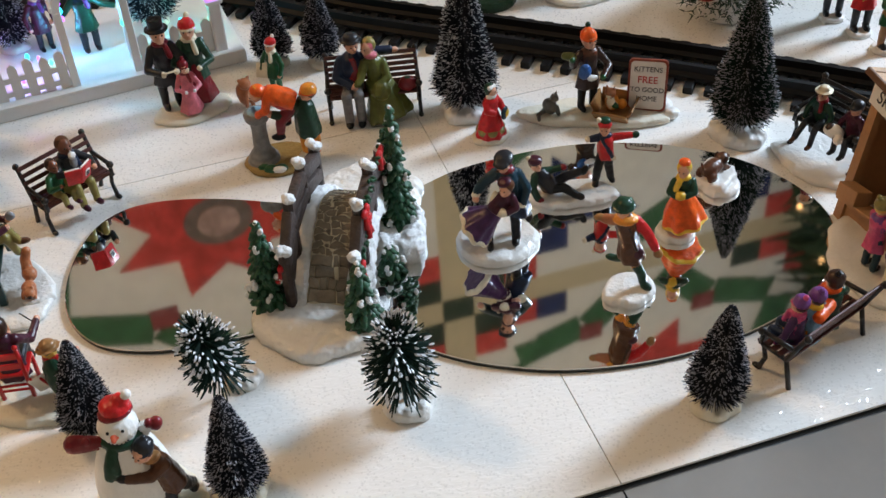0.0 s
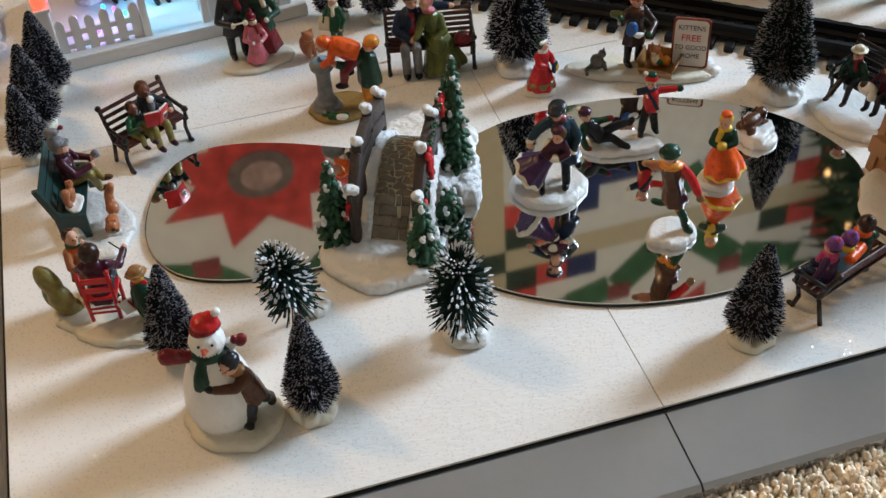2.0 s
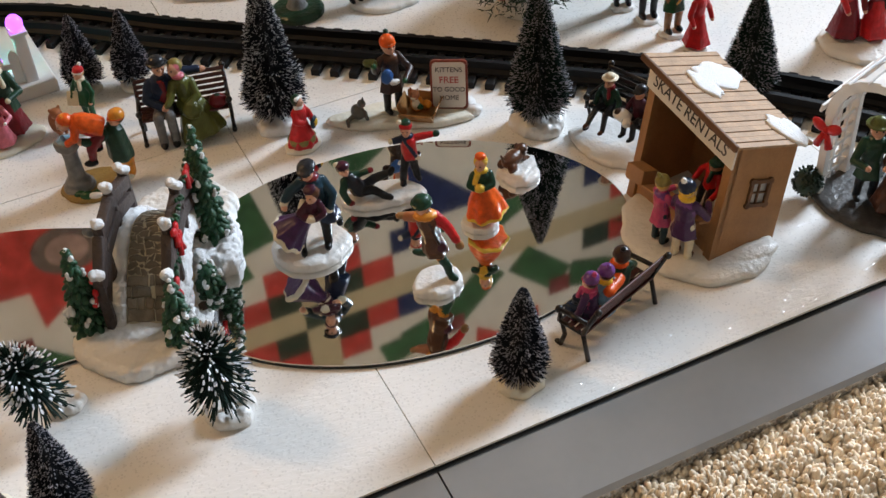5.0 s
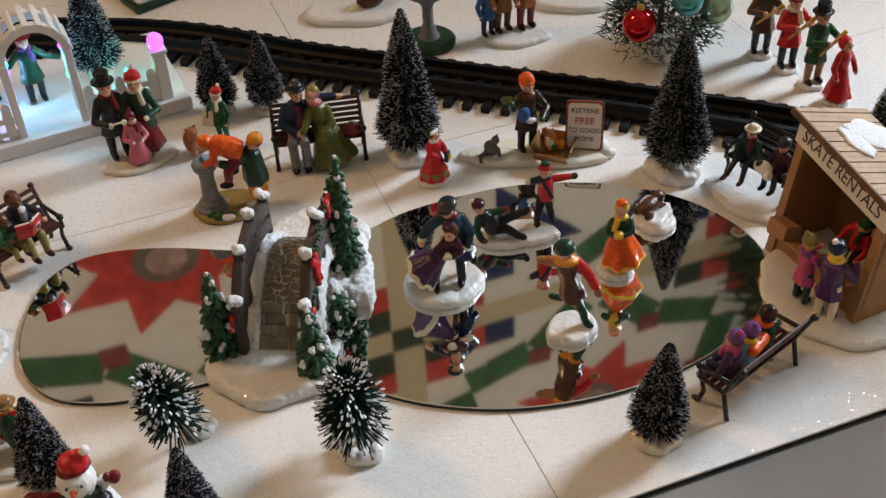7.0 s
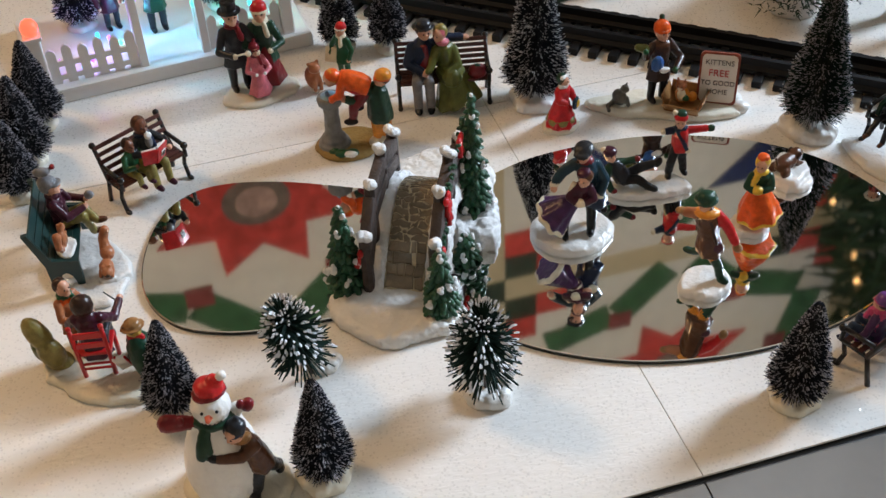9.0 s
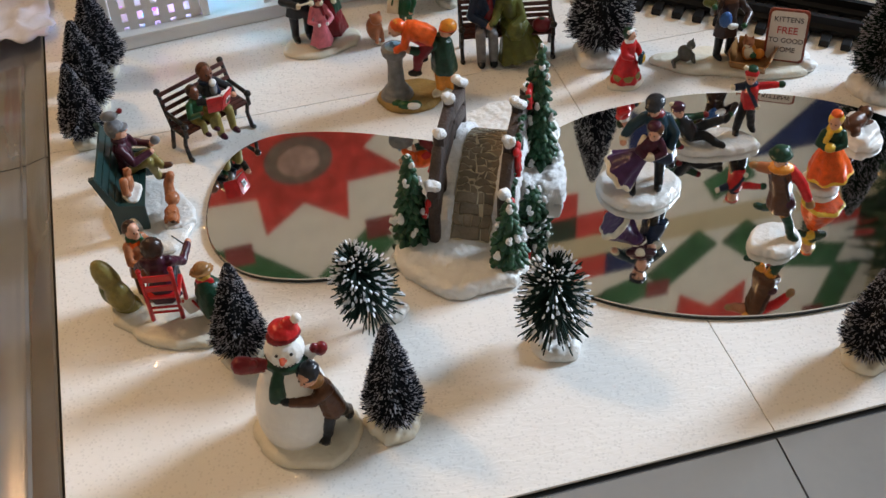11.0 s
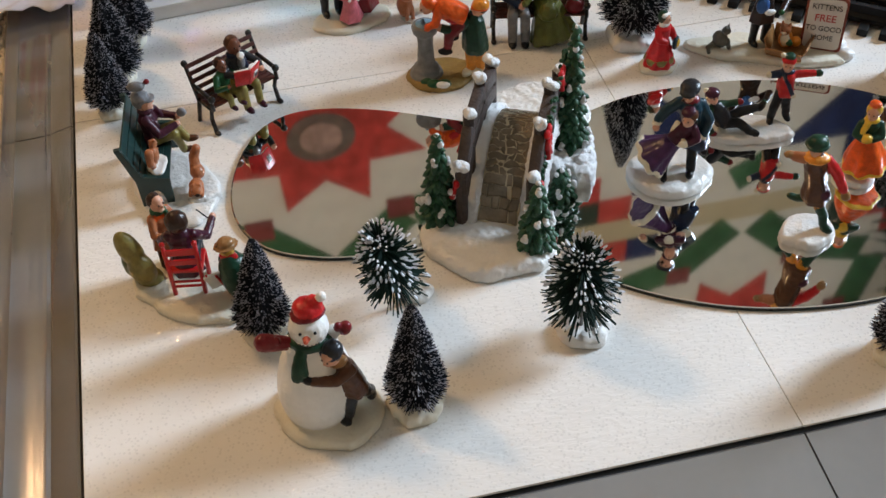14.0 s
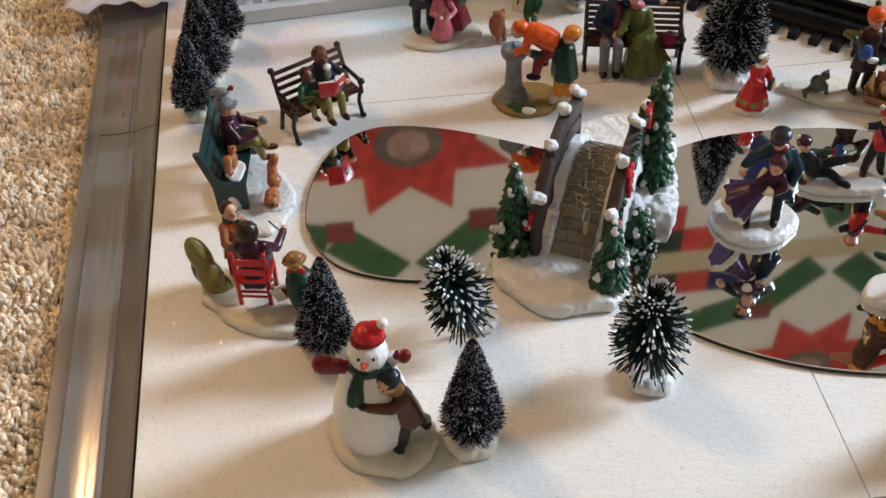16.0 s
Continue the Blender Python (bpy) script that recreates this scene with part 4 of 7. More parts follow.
# ---- figurines ----
def reading_pair():
    F = Fig(pose(-0.2205, 0.3035, 0, 0, 0, 29))
    person(F, 0.004, 0.002, 0.021, 0.054, 0, "charcoal", "khaki", "plum", "brown", None, "brown", skin="dark_skin", arms=(((-0.2, -0.1, 0.2), (-0.12, -0.22, 0.22)), ((0.2, -0.1, 0.2), (0.16, -0.24, 0.2))), legs=SIT, scarf="navy", muff="skin")
    person(F, -0.008, -0.001, 0.020, 0.042, 8, "green", "khaki", "plum", "dark_brown", None, skin="dark_skin", arms=(((-0.2, -0.1, 0.16), (-0.1, -0.2, 0.2)), ((0.2, -0.1, 0.16), (0.12, -0.2, 0.2))), legs=(((-0.07, 0, 0), (-0.08, -0.2, 0.02), (-0.08, -0.22, -0.12)), ((0.07, 0, 0), (0.08, -0.2, 0.02), (0.08, -0.22, -0.12))))
    F.b((4, -5.2, 41.0), (2.6, 1.9, 2.2), "white")
    F.b((4, -4.6, 36.0), (2.4, 1.6, 4.2), "grey")
    for sx in (-1, 1):
        F.box(pose(0.0005 + sx * 0.0040, -0.0165, 0.0345, 16, 0, sx * 24), (0.0095, 0.0008, 0.0120), "red", 0.0003)
        F.box(pose(0.0005 + sx * 0.0038, -0.0154, 0.0350, 16, 0, sx * 24), (0.0086, 0.0011, 0.0116), "white", 0.0003)
    F.box(pose(0.0050, -0.0171, 0.0342, 16, 0, 24), (0.0036, 0.0006, 0.0042), "white")
    F.box(pose(0.0050, -0.0174, 0.0340, 16, 0, 24), (0.0024, 0.0006, 0.0028), "charcoal")
    F.done("reading_pair_figurine", "painted figurines of a seated pair reading a red book")


reading_pair()


def squirrel(F, x, y, z, s, turn):
    old = F.m
    F.m = old @ pose(x, y, z, 0, 0, turn)
    F.ball((0, 0, 0.45 * s), (0.24 * s, 0.34 * s, 0.42 * s), "fox", 10, 7)
    F.ball((0, -0.22 * s, 0.92 * s), (0.20 * s, 0.26 * s, 0.20 * s), "fox", 10, 7)
    F.ball((-0.1 * s, -0.15 * s, 1.12 * s), 0.07 * s, "fox", 6, 5)
    F.ball((0.1 * s, -0.15 * s, 1.12 * s), 0.07 * s, "fox", 6, 5)
    F.limb([(0, 0.3 * s, 0.1 * s), (0, 0.62 * s, 0.45 * s), (0, 0.5 * s, 0.95 * s)], 0.12 * s, 0.20 * s, "fox")
    F.limb([(-0.12 * s, -0.2 * s, 0.6 * s), (-0.06 * s, -0.42 * s, 0.5 * s)], 0.07 * s, 0.06 * s, "fox")
    F.limb([(0.12 * s, -0.2 * s, 0.6 * s), (0.06 * s, -0.42 * s, 0.5 * s)], 0.07 * s, 0.06 * s, "fox")
    F.m = old


def squirrel_group():
    F = Fig()
    F.base(-0.262, 0.240, 0.022, 0.033, 0.0042, "snow", 31, 8)
    F.done("snow_base", "white glazed snow base under the green bench", "snow base", "snow bases")
    F = Fig(pose(-0.270, 0.252, 0.003, 0, 0, 84))
    person(F, 0.009, 0.001, 0.0205, 0.055, 0, "plum", "khaki", "brown", "grey", "cap", "grey", arms=(((-0.18, -0.1, 0.14), (-0.08, -0.26, 0.16)), ((0.18, -0.1, 0.14), (0.08, -0.26, 0.16))), legs=(((-0.07, 0, 0.0), (-0.06, -0.22, 0.04), (-0.02, -0.27, -0.20)), ((0.07, 0, 0.0), (0.03, -0.24, 0.08), (-0.06, -0.34, -0.04))), scarf="plum", lean=-4, coat="plum")
    F.ball((0.008, -0.017, 0.036), (0.002, 0.003, 0.003), "grey", 8, 6)
    F.ball((0.008, 0.004, 0.0555), (0.003, 0.0052, 0.003), "grey", 8, 6)
    F.ball((0.0095, -0.002, 0.0572), (0.0018, 0.0018, 0.0016), "dark_red", 8, 6)
    F.done("seated_figurine", "painted figurine of a seated bird feeder in a plum coat")
    F = Fig(pose(-0.270, 0.252, 0.003, 0, 0, 84))
    F.base(-0.0145, -0.001, 0.0075, 0.0045, 0.0018, "snow", 33)
    F.m = F.m @ pose(0, 0, 0.0185)
    F.base(-0.0145, -0.002, 0.0085, 0.0055, 0.0018, "snow", 34, 84)
    squirrel(F, -0.0145, -0.001, 0.0015, 0.0125, 80)
    F.done("squirrel_figurine", "small brown squirrel figurine on a dab of snow")
    F = Fig()
    F.base(-0.2485, 0.2275, 0.0095, 0.0070, 0.0058, "snow", 36, 20)
    F.m = pose(-0.2510, 0.2300, 0.0075, 0, 0, -10)
    F.b((0, -1.5, 3.0), (4.2, 4.6, 3.6), "fox")
    F.b((0.6, -6.0, 2.6), (3.1, 3.2, 2.7), "fox")
    F.b((1.0, -8.6, 1.8), (1.4, 1.4, 1.2), "dark_brown")
    F.b((0.5, 6.0, 6.5), (4.2, 4.8, 4.2), "fox")
    F.l([(-0.5, 8, 8), (-1.0, 11, 13), (1.0, 12, 18)], 3.2, 2.6, "fox")
    for sx in (-1, 1):
        F.b((0.6 + sx * 2.0, -4.6, 5.0), (1.0, 0.8, 1.4), "fox")
        F.l([(sx * 3.0, -3, 1.5), (sx * 3.2, -6.5, 0.2)], 1.4, 1.1, "fox")
    F.done("squirrel_figurine", "two brown squirrel figurines at the foot of the bench")


squirrel_group()


def portrait_group():
    F = Fig()
    F.base(-0.262, 0.156, 0.034, 0.019, 0.0045, "snow_warm", 41, -40, 0.12)
    F.done("snow_base", "cream painted snow base under a sketching scene", "snow base", "snow bases")
    T = thing("ladder_chair", pose(-0.2605, 0.1575, 0.0045, 0, 0, 170), "bright red ladder-back chair on a snowy base", "chair")
    for sx in (-1, 1):
        bm = bmesh.new()
        tube(bm, (sx * 0.0075, 0.006, 0), (sx * 0.0078, 0.0085, 0.036), 0.0012, 0.0011, 0, 7)
        ball(bm, (sx * 0.0078, 0.0086, 0.0365), 0.0015, 0, 8, 6)
        part("back_leg", bm, M["red_enamel"], T)
        bm = bmesh.new()
        tube(bm, (sx * 0.008, -0.008, 0), (sx * 0.008, -0.008, 0.016), 0.0012, 0.0011, 0, 7)
        part("front_leg", bm, M["red_enamel"], T)
    for zz, hh in ((0.006, 0.0012), (0.0095, 0.0012), (0.0235, 0.0035), (0.0305, 0.0040)):
        bm = bmesh.new()
        box(bm, Matrix.Translation((0, 0.0062 + zz * 0.066, zz)), (0.0145, 0.0011, hh), 0, 0.0003)
        part("ladder_rung", bm, M["red_enamel"], T, "", False)
    bm = bmesh.new()
    box(bm, Matrix.Translation((0, -0.001, 0.016)), (0.0175, 0.0160, 0.0018), 0, 0.0005)
    part("seat", bm, M["red_enamel"], T, "", False)
    F = Fig(pose(-0.2605, 0.1575, 0.0045, 0, 0, 170))
    person(F, 0, 0.000, 0.0190, 0.056, 0, "plum", "charcoal", "black", "dark_brown", "hood", "dark_brown", arms=(((-0.2, -0.12, 0.15), (-0.24, -0.28, 0.2)), ((0.2, -0.1, 0.14), (0.1, -0.25, 0.1))), legs=SIT, coat="plum")
    F.tube((-0.012, -0.016, 0.030), (-0.006, -0.019, 0.034), 0.0004, 0.0004, "black", 6)
    F.done("artist_figurine", "painted figurine of an artist in a plum coat, seated")
    F = Fig(pose(-0.239, 0.146, 0.0045, 0, 0, -15))
    F.l([(2, -1, 8), (3, -2, 2)], 3.0, 2.4, "brown")
    F.skirt((-0.5, 0, 27), (3.6, -1.5, 4.5), ((0, 6.6), (0.15, 8.0), (0.5, 8.6), (0.8, 7.0), (1.0, 4.0)), "dark_green", 5, 0.05, 0.9)
    F.skirt((3.2, -1.4, 6.6), (3.7, -1.5, 3.8), ((0, 6.6), (0.5, 7.4), (1.0, 7.6)), "tan", 5, 0.05, 0.9)
    F.l([(5.5, 1.5, 22), (9.0, 4.0, 20), (9.5, 6.5, 22)], 2.7, 2.2, "dark_green")
    F.b((9.6, 7.4, 22.8), 2.0, "skin")
    F.l([(-4.0, 2, 22), (-5.5, 5.5, 18)], 2.6, 2.2, "dark_green")
    F.l([(-3.0, -1.5, 27.4), (3.0, -1.0, 26.8)], 1.7, 1.7, "red")
    F.b((-0.8, 0.4, 31.0), (4.3, 4.3, 4.0), "blonde")
    F.b((-0.9, 0.6, 32.4), (6.6, 6.4, 0.9), "tan", (-6, -8, 0))
    F.b((-0.9, 0.6, 34.2), (4.4, 4.3, 2.7), "tan", (-6, -8, 0))
    F.l([(-4.8, -0.5, 32.4), (-1.0, -3.8, 32.2), (3.2, -0.5, 31.8)], 0.9, 0.9, "dark_brown")
    F.box(pose(-0.0085, -0.002, 0.011, 24, -14, 20), (0.0090, 0.0014, 0.0165), "white", 0.0004)
    for k in (-0.0026, 0.0024):
        F.box(pose(-0.0085 + k, -0.0026, 0.011, 24, -14, 20), (0.0011, 0.0014, 0.0168), "red", 0.0003)
    F.done("child_figurine", "painted child figurine in a green coat and straw hat")
    F = Fig(pose(-0.270, 0.176, 0.0045, 0, 0, 40))
    person(F, 0, 0, 0, 0.047, 0, "orange", "brown", "black", "dark_brown", None, scarf="green", coat="fox", arms=(((-0.17, -0.08, 0.58), (-0.1, -0.24, 0.6)), ((0.17, -0.08, 0.58), (0.1, -0.24, 0.6))))
    F.done("model_figurine", "painted figurine in an orange coat posing for the artist")
    F = Fig(pose(-0.284, 0.168, 0.002, 0, 0, -20))
    F.b((-3.5, 0, 23), (6.2, 5.2, 12.0), "khaki", (0, -20, 0))
    F.b((1.5, -2, 12), (7.0, 5.6, 10.5), "khaki", (0, -14, 0))
    F.b((-4.5, 1, 12), (5.2, 4.6, 9.5), "olive", (0, -10, 0))
    F.b((3.0, 0.5, 4), (7.5, 6.0, 5.0), "khaki")
    F.done("olive_shrub", "rounded olive-green moulded shrub on a snowy base", "shrub", "shrubs")


portrait_group()


def snowman():
    F = Fig()
    F.base(-0.206, 0.062, 0.026, 0.0225, 0.0060, "snow_warm", 51, -20, 0.07)
    F.m = pose(-0.2098, 0.0632, 0.0055, 0, 0, -8)
    F.lathe([(v * 0.001, z * 0.001) for v, z in ((14.5, -1), (16.6, 4), (17.6, 10), (17.7, 16), (16.9, 23), (15.2, 30), (12.8, 37), (10.2, 43), (7.6, 48), (4.0, 51))], "white", 28)
    F.b((0.3, -1.5, 54.0), (9.0, 8.6, 8.0), "white")
    # knitted hat, its tip flopped over, with a white pompom
    F.b((0.6, 0.4, 60.8), (8.0, 7.6, 2.0), "dark_red", (-8, -6, 0))
    F.b((1.0, 0.8, 63.0), (7.0, 6.8, 4.4), "red", (-6, 10, 0))
    F.b((4.0, 0.8, 66.2), (4.0, 3.8, 2.6), "red", (0, 30, 0))
    F.b((7.2, 0.4, 69.6), 2.3, "white")
    F.l([(-0.5, -9.8, 55.0), (-0.8, -11.2, 54.8)], 1.6, 1.3, "coral")
    for sx in (-1, 1):
        F.dot((sx * 0.0032 + 0.0002, -0.0090, 0.0574), 0.0008, "black")
    for i in range(6):
        a = radians(-62 + 25 * i)
        F.dot((0.0003 + 0.0046 * math.sin(a), -0.0094 + 0.0006 * abs(math.sin(a)), 0.0520 - 0.0022 * math.cos(a)), 0.0005, "black")
    F.lathe([(0.0078, 0.0440), (0.0098, 0.0455), (0.0097, 0.0478), (0.0072, 0.0490)], "dark_green", 20)
    F.l([(-4.5, -8.5, 45), (-6.2, -11.5, 40), (-6.6, -13.0, 35)], 2.0, 2.9, "dark_green")
    F.l([(-3.2, -9.2, 45), (-3.8, -12.2, 40), (-3.6, -13.2, 37)], 1.6, 1.9, "dark_green")
    # arms and red mittens
    F.l([(-7, -1, 43), (-10.5, -2.5, 46)], 4.0, 3.4, "white")
    F.l([(-10, -2.8, 46.2), (-14, -4.0, 48.0), (-19.5, -5.0, 50.0)], 3.2, 4.3, "dark_red")
    F.b((-13.5, -5.8, 51.0), (1.8, 1.8, 2.2), "dark_red")
    F.l([(7, 1, 43), (11, 0.5, 48)], 3.8, 3.2, "white")
    F.b((15.6, 0, 49.6), (3.0, 2.8, 3.8), "dark_red", (0, 18, 0))
    F.b((12.8, -0.8, 51.4), (1.9, 1.9, 2.6), "dark_red")
    # the child leans in, one foot lifted, an arm across the belly
    F.m = pose(-0.2035, 0.0645, 0.0065, 0, 0, -15)
    F.l([(12.0, -9.0, 19), (9.5, -11.5, 10), (8.5, -11.5, 3)], 3.9, 2.9, "charcoal")
    F.b((7.0, -13.0, 1.6), (2.9, 4.4, 2.4), "black", (0, 0, 35))
    F.l([(13.5, -7.5, 19), (16.0, -4.0, 11), (17.5, -0.5, 7)], 3.9, 2.9, "charcoal")
    F.b((18.0, -0.8, 4.6), (2.6, 3.4, 3.2), "black", (0, 0, 10))
    F.skirt((8.2, -9.4, 37), (13.0, -8.0, 16), ((0, 6.4), (0.12, 6.9), (0.45, 6.1), (0.8, 5.2), (1.0, 3.0)), "brown", 6, 0.06, 0.85)
    F.l([(11.5, -11.5, 33), (5.5, -15.6, 30), (-3.5, -17.2, 31.5)], 3.1, 2.3, "brown")
    F.b((-6.0, -17.0, 32.0), (2.7, 2.2, 2.0), "black")
    F.l([(7.0, -5.5, 35), (4.5, -3.5, 36)], 2.9, 2.4, "brown")
    F.b((6.8, -10.4, 37.2), (4.2, 3.8, 1.9), "tan", (0, -20, 0))
    F.m = F.head((4.2, -11.8, 42.5), 4.4, -35, 12, hair="dark_brown")
    F.b((4.9, -10.6, 45.2), (4.9, 4.9, 4.1), "charcoal", (8, -10, 0))
    F.b((4.5, -11.2, 44.2), (5.0, 5.1, 1.4), "navy", (10, -8, 0))
    F.b((5.4, -9.6, 49.3), 1.5, "charcoal")
    F.done("snowman_figurine", "glazed white snowman figurine with red hat, hugged by a child")


snowman()


# ---- skaters on the mirror ----
Z = 0.0026


def skaters():
    F = Fig(pose(0.004, 0.177, Z))
    F.base(0, 0, 0.0235, 0.0210, 0.0060, "snow", 61, 0, 0.05)
    F.m = pose(0.003, 0.177, Z + 0.0056, 0, 0, -22)
    # he bends over her in a dark blue coat
    F.l([(10, 0.5, 27), (11.5, -2, 14), (11.8, -3.5, 3.5)], 3.6, 2.7, "black")
    F.b((11.4, -5.4, 2.2), (2.3, 4.3, 2.0), "black")
    F.l([(12, 2, 27), (15, 5, 17), (17.5, 9, 10)], 3.6, 2.6, "charcoal")
    F.b((18.6, 9, 7.6), (2.2, 3.6, 2.2), "black", (40, 0, 0))
    F.box(pose(0.0112, -0.0055, 0.0004, 0, 0, 3), (0.0006, 0.0085, 0.0008), "stone")
    F.skirt((9, 0, 34), (13.5, 3, 17), ((0, 7.6), (0.15, 7.8), (0.6, 6.8), (1.0, 5.8)), "navy", 6, 0.08, 0.9)
    F.skirt((6.5, -1.5, 51), (9.5, 0.3, 30), ((0, 6.2), (0.3, 6.6), (0.65, 7.6), (0.88, 6.4), (1.0, 3.2)), "teal", 5, 0.05, 0.8)
    F.l([(12.6, -0.6, 45.5), (17.5, -3, 37), (15.5, -6.5, 30.5)], 3.3, 2.9, "teal")
    F.b((14.6, -7.2, 29.6), (3.3, 2.6, 2.0), "cream", (0, 25, 0))
    F.b((11.4, -9.4, 28.8), (2.4, 2.0, 1.9), "skin")
    F.l([(1.0, -1.5, 46), (-5.5, -3.5, 41.5), (-8.5, -6.0, 37.5)], 3.3, 2.8, "teal")
    F.b((-9.2, -6.6, 36.2), (3.2, 2.6, 1.9), "cream", (0, -25, 0))
    F.b((-9.6, -8.4, 33.8), 2.0, "skin")
    F.b((7.2, -2.8, 49.6), (4.3, 3.8, 2.3), "dark_red", (15, 0, 0))
    F.l([(9.2, -4.6, 49), (9.8, -6.0, 42)], 1.5, 1.8, "dark_red")
    F.m = F.head((5.6, -5.0, 55.0), 4.3, -18, 18)
    F.b((5.7, -4.4, 58.2), (5.5, 6.0, 2.5), "charcoal", (16, 0, -12))
    F.b((4.3, -9.2, 57.2), (4.5, 2.8, 1.0), "charcoal", (20, 0, -18))
    F.b((3.0, -8.6, 52.6), (1.7, 0.9, 0.7), "dark_brown")
    # she leans back on his arm, her skirt swinging out
    F.skirt((3.5, -7.0, 27), (-10.5, -6.5, 12.5), ((0, 13.0), (0.10, 12.8), (0.45, 8.8), (0.8, 5.4), (1.0, 4.0)), "purple", 8, 0.10, 0.82)
    F.skirt((-8.9, -6.55, 14.2), (-11.2, -6.45, 11.8), ((0, 12.7), (0.3, 13.9), (0.7, 13.9), (1.0, 12.6)), "cream", 8, 0.10, 0.82)
    F.skirt((-10.5, -6.5, 12.5), (-11.8, -6.5, 11.2), ((0, 11.0), (1.0, 11.6)), "purple", 8, 0.08, 0.82)
    F.l([(-3, -7.5, 12), (-2.5, -8.5, 3.2)], 2.2, 1.7, "black")
    F.b((-2.4, -10, 2.0), (1.9, 3.8, 1.8), "black")
    F.box(pose(-0.0024, -0.0102, 0.0004, 0, 0, 3), (0.0006, 0.0075, 0.0008), "stone")
    F.skirt((6.6, -8.6, 38.5), (3.5, -7.2, 25.5), ((0, 4.6), (0.4, 5.0), (0.8, 4.9), (1.0, 2.6)), "plum", 5, 0.05, 0.9)
    F.b((3.4, -7.6, 26.6), (5.2, 4.6, 1.5), "cream", (0, 12, 0))
    F.l([(3.0, -9.2, 36), (-1.2, -12.0, 31.5), (2.4, -14.0, 29.6)], 2.5, 2.2, "plum")
    F.l([(10.0, -9.0, 35.5), (12.2, -11.8, 30.5), (7.6, -14.0, 29.0)], 2.5, 2.2, "plum")
    F.b((4.8, -14.6, 29.0), (3.4, 2.4, 2.3), "cream")
    F.l([(1.0, -8.8, 38), (-1.0, -10.4, 34)], 1.6, 1.2, "cream")
    F.m = F.head((6.8, -10.6, 42.0), 3.7, -30, -4, hair="brown")
    F.b((7.2, -9.2, 43.6), (4.3, 4.2, 4.2), "brown")
    F.b((6.0, -9.6, 46.4), (3.9, 3.8, 1.7), "plum", (10, -14, 0))
    F.done("skating_couple_figurine", "painted skating couple figurine in navy and purple on snow", group="skaters on the pond")

    F = Fig(pose(0.055, 0.113, Z))
    F.base(0, 0, 0.0150, 0.0125, 0.0050, "snow", 62, 20, 0.10)
    F.m = pose(0.055, 0.113, Z + 0.0048, 0, 0, -18)
    F.l([(0.7, 2, 25.5), (3.1, 0.5, 15.1)], 3.3, 2.9, "amber")
    F.l([(3.1, 0.5, 15.5), (6.5, 0.5, 8.7), (7.6, 0, 3.2)], 3.0, 2.4, "dark_green")
    F.b((9, -1.4, 1.9), (2.3, 4.0, 1.9), "dark_green", (0, 0, 40))
    F.l([(-2.3, 3, 25.5), (-2.3, 6, 16.2)], 3.3, 2.8, "amber")
    F.l([(-2.3, 6, 16.2), (-6, 8.5, 13.3)], 2.6, 2.3, "dark_green")
    F.b((-8.3, 9, 13.7), (3.8, 2.1, 2.1), "dark_green", (0, 20, 0))
    F.skirt((-4, 1, 50.5), (0.9, 2.5, 19.1), ((0, 8.0), (0.10, 8.3), (0.38, 6.2), (0.7, 7.0), (0.9, 6.0), (1.0, 3.0)), "brown", 6, 0.08, 0.82)
    F.b((3.3, -3.4, 26.1), (3.2, 2.5, 3.8), "plum", (0, 12, 0))
    F.l([(-1.9, -4.6, 44.1), (2.3, -5.2, 30.2)], 0.9, 0.9, "dark_brown")
    F.b((-3.7, -0.4, 47.6), (6.6, 5.4, 2.6), "amber")
    F.l([(2, 0.5, 45.2), (7.7, -2, 38.9), (11.8, -4, 30.7)], 3.3, 2.5, "red")
    F.b((13.4, -4.8, 27.1), (2.5, 2.3, 3.1), "tan", (0, -20, 0))
    F.l([(-9.5, 1.5, 45.8), (-13.6, 2.5, 45.8)], 3.2, 2.7, "fox")
    F.b((-16.4, 3, 46.6), (3.0, 2.2, 2.0), "tan")
    F.m = F.head((-4.8, -0.8, 54.3), 4.1, -48, 12)
    F.b((-4.9, -0.2, 57.5), (4.9, 4.9, 3.2), "dark_green")
    F.b((-5, -0.6, 56.4), (6.4, 6.2, 0.9), "dark_green", (8, -4, 0))
    F.b((-2.1, 1.6, 58.7), (2.2, 0.9, 1.4), "green")
    F.done("skater_figurine", "painted skater figurine in a brown coat with green hat", group="skaters on the pond")

    F = Fig(pose(0.101, 0.149, Z))
    F.base(0, 0, 0.0115, 0.0105, 0.0048, "snow", 63, 0, 0.08)
    F.m = pose(0.101, 0.149, Z + 0.0045, 0, 0, -20)
    F.l([(0.5, 1, 12), (0, 0.5, 1)], 2.2, 1.9, "black")
    F.b((-0.4, -1, 0.8), (1.9, 3.4, 1.5), "black")
    F.skirt((1.6, 0.3, 26), (3.6, -0.5, 6.0), ((0, 12.6), (0.08, 13.0), (0.4, 10.8), (0.75, 7.0), (1.0, 3.8)), "orange", 7, 0.12, 0.9)
    F.skirt((3.5, -0.45, 7.2), (3.9, -0.6, 4.6), ((0, 12.4), (0.3, 13.6), (0.7, 13.6), (1.0, 12.4)), "yellow", 7, 0.12, 0.9)
    F.skirt((3.8, -0.55, 5.0), (4.0, -0.65, 3.6), ((0, 11.6), (1.0, 12.0)), "orange", 7, 0.12, 0.9)
    F.skirt((1.4, 0.2, 36.5), (1.6, 0.3, 24.5), ((0, 4.3), (0.4, 4.7), (0.75, 5.3), (1.0, 2.8)), "dark_green", 5, 0.05, 0.82)
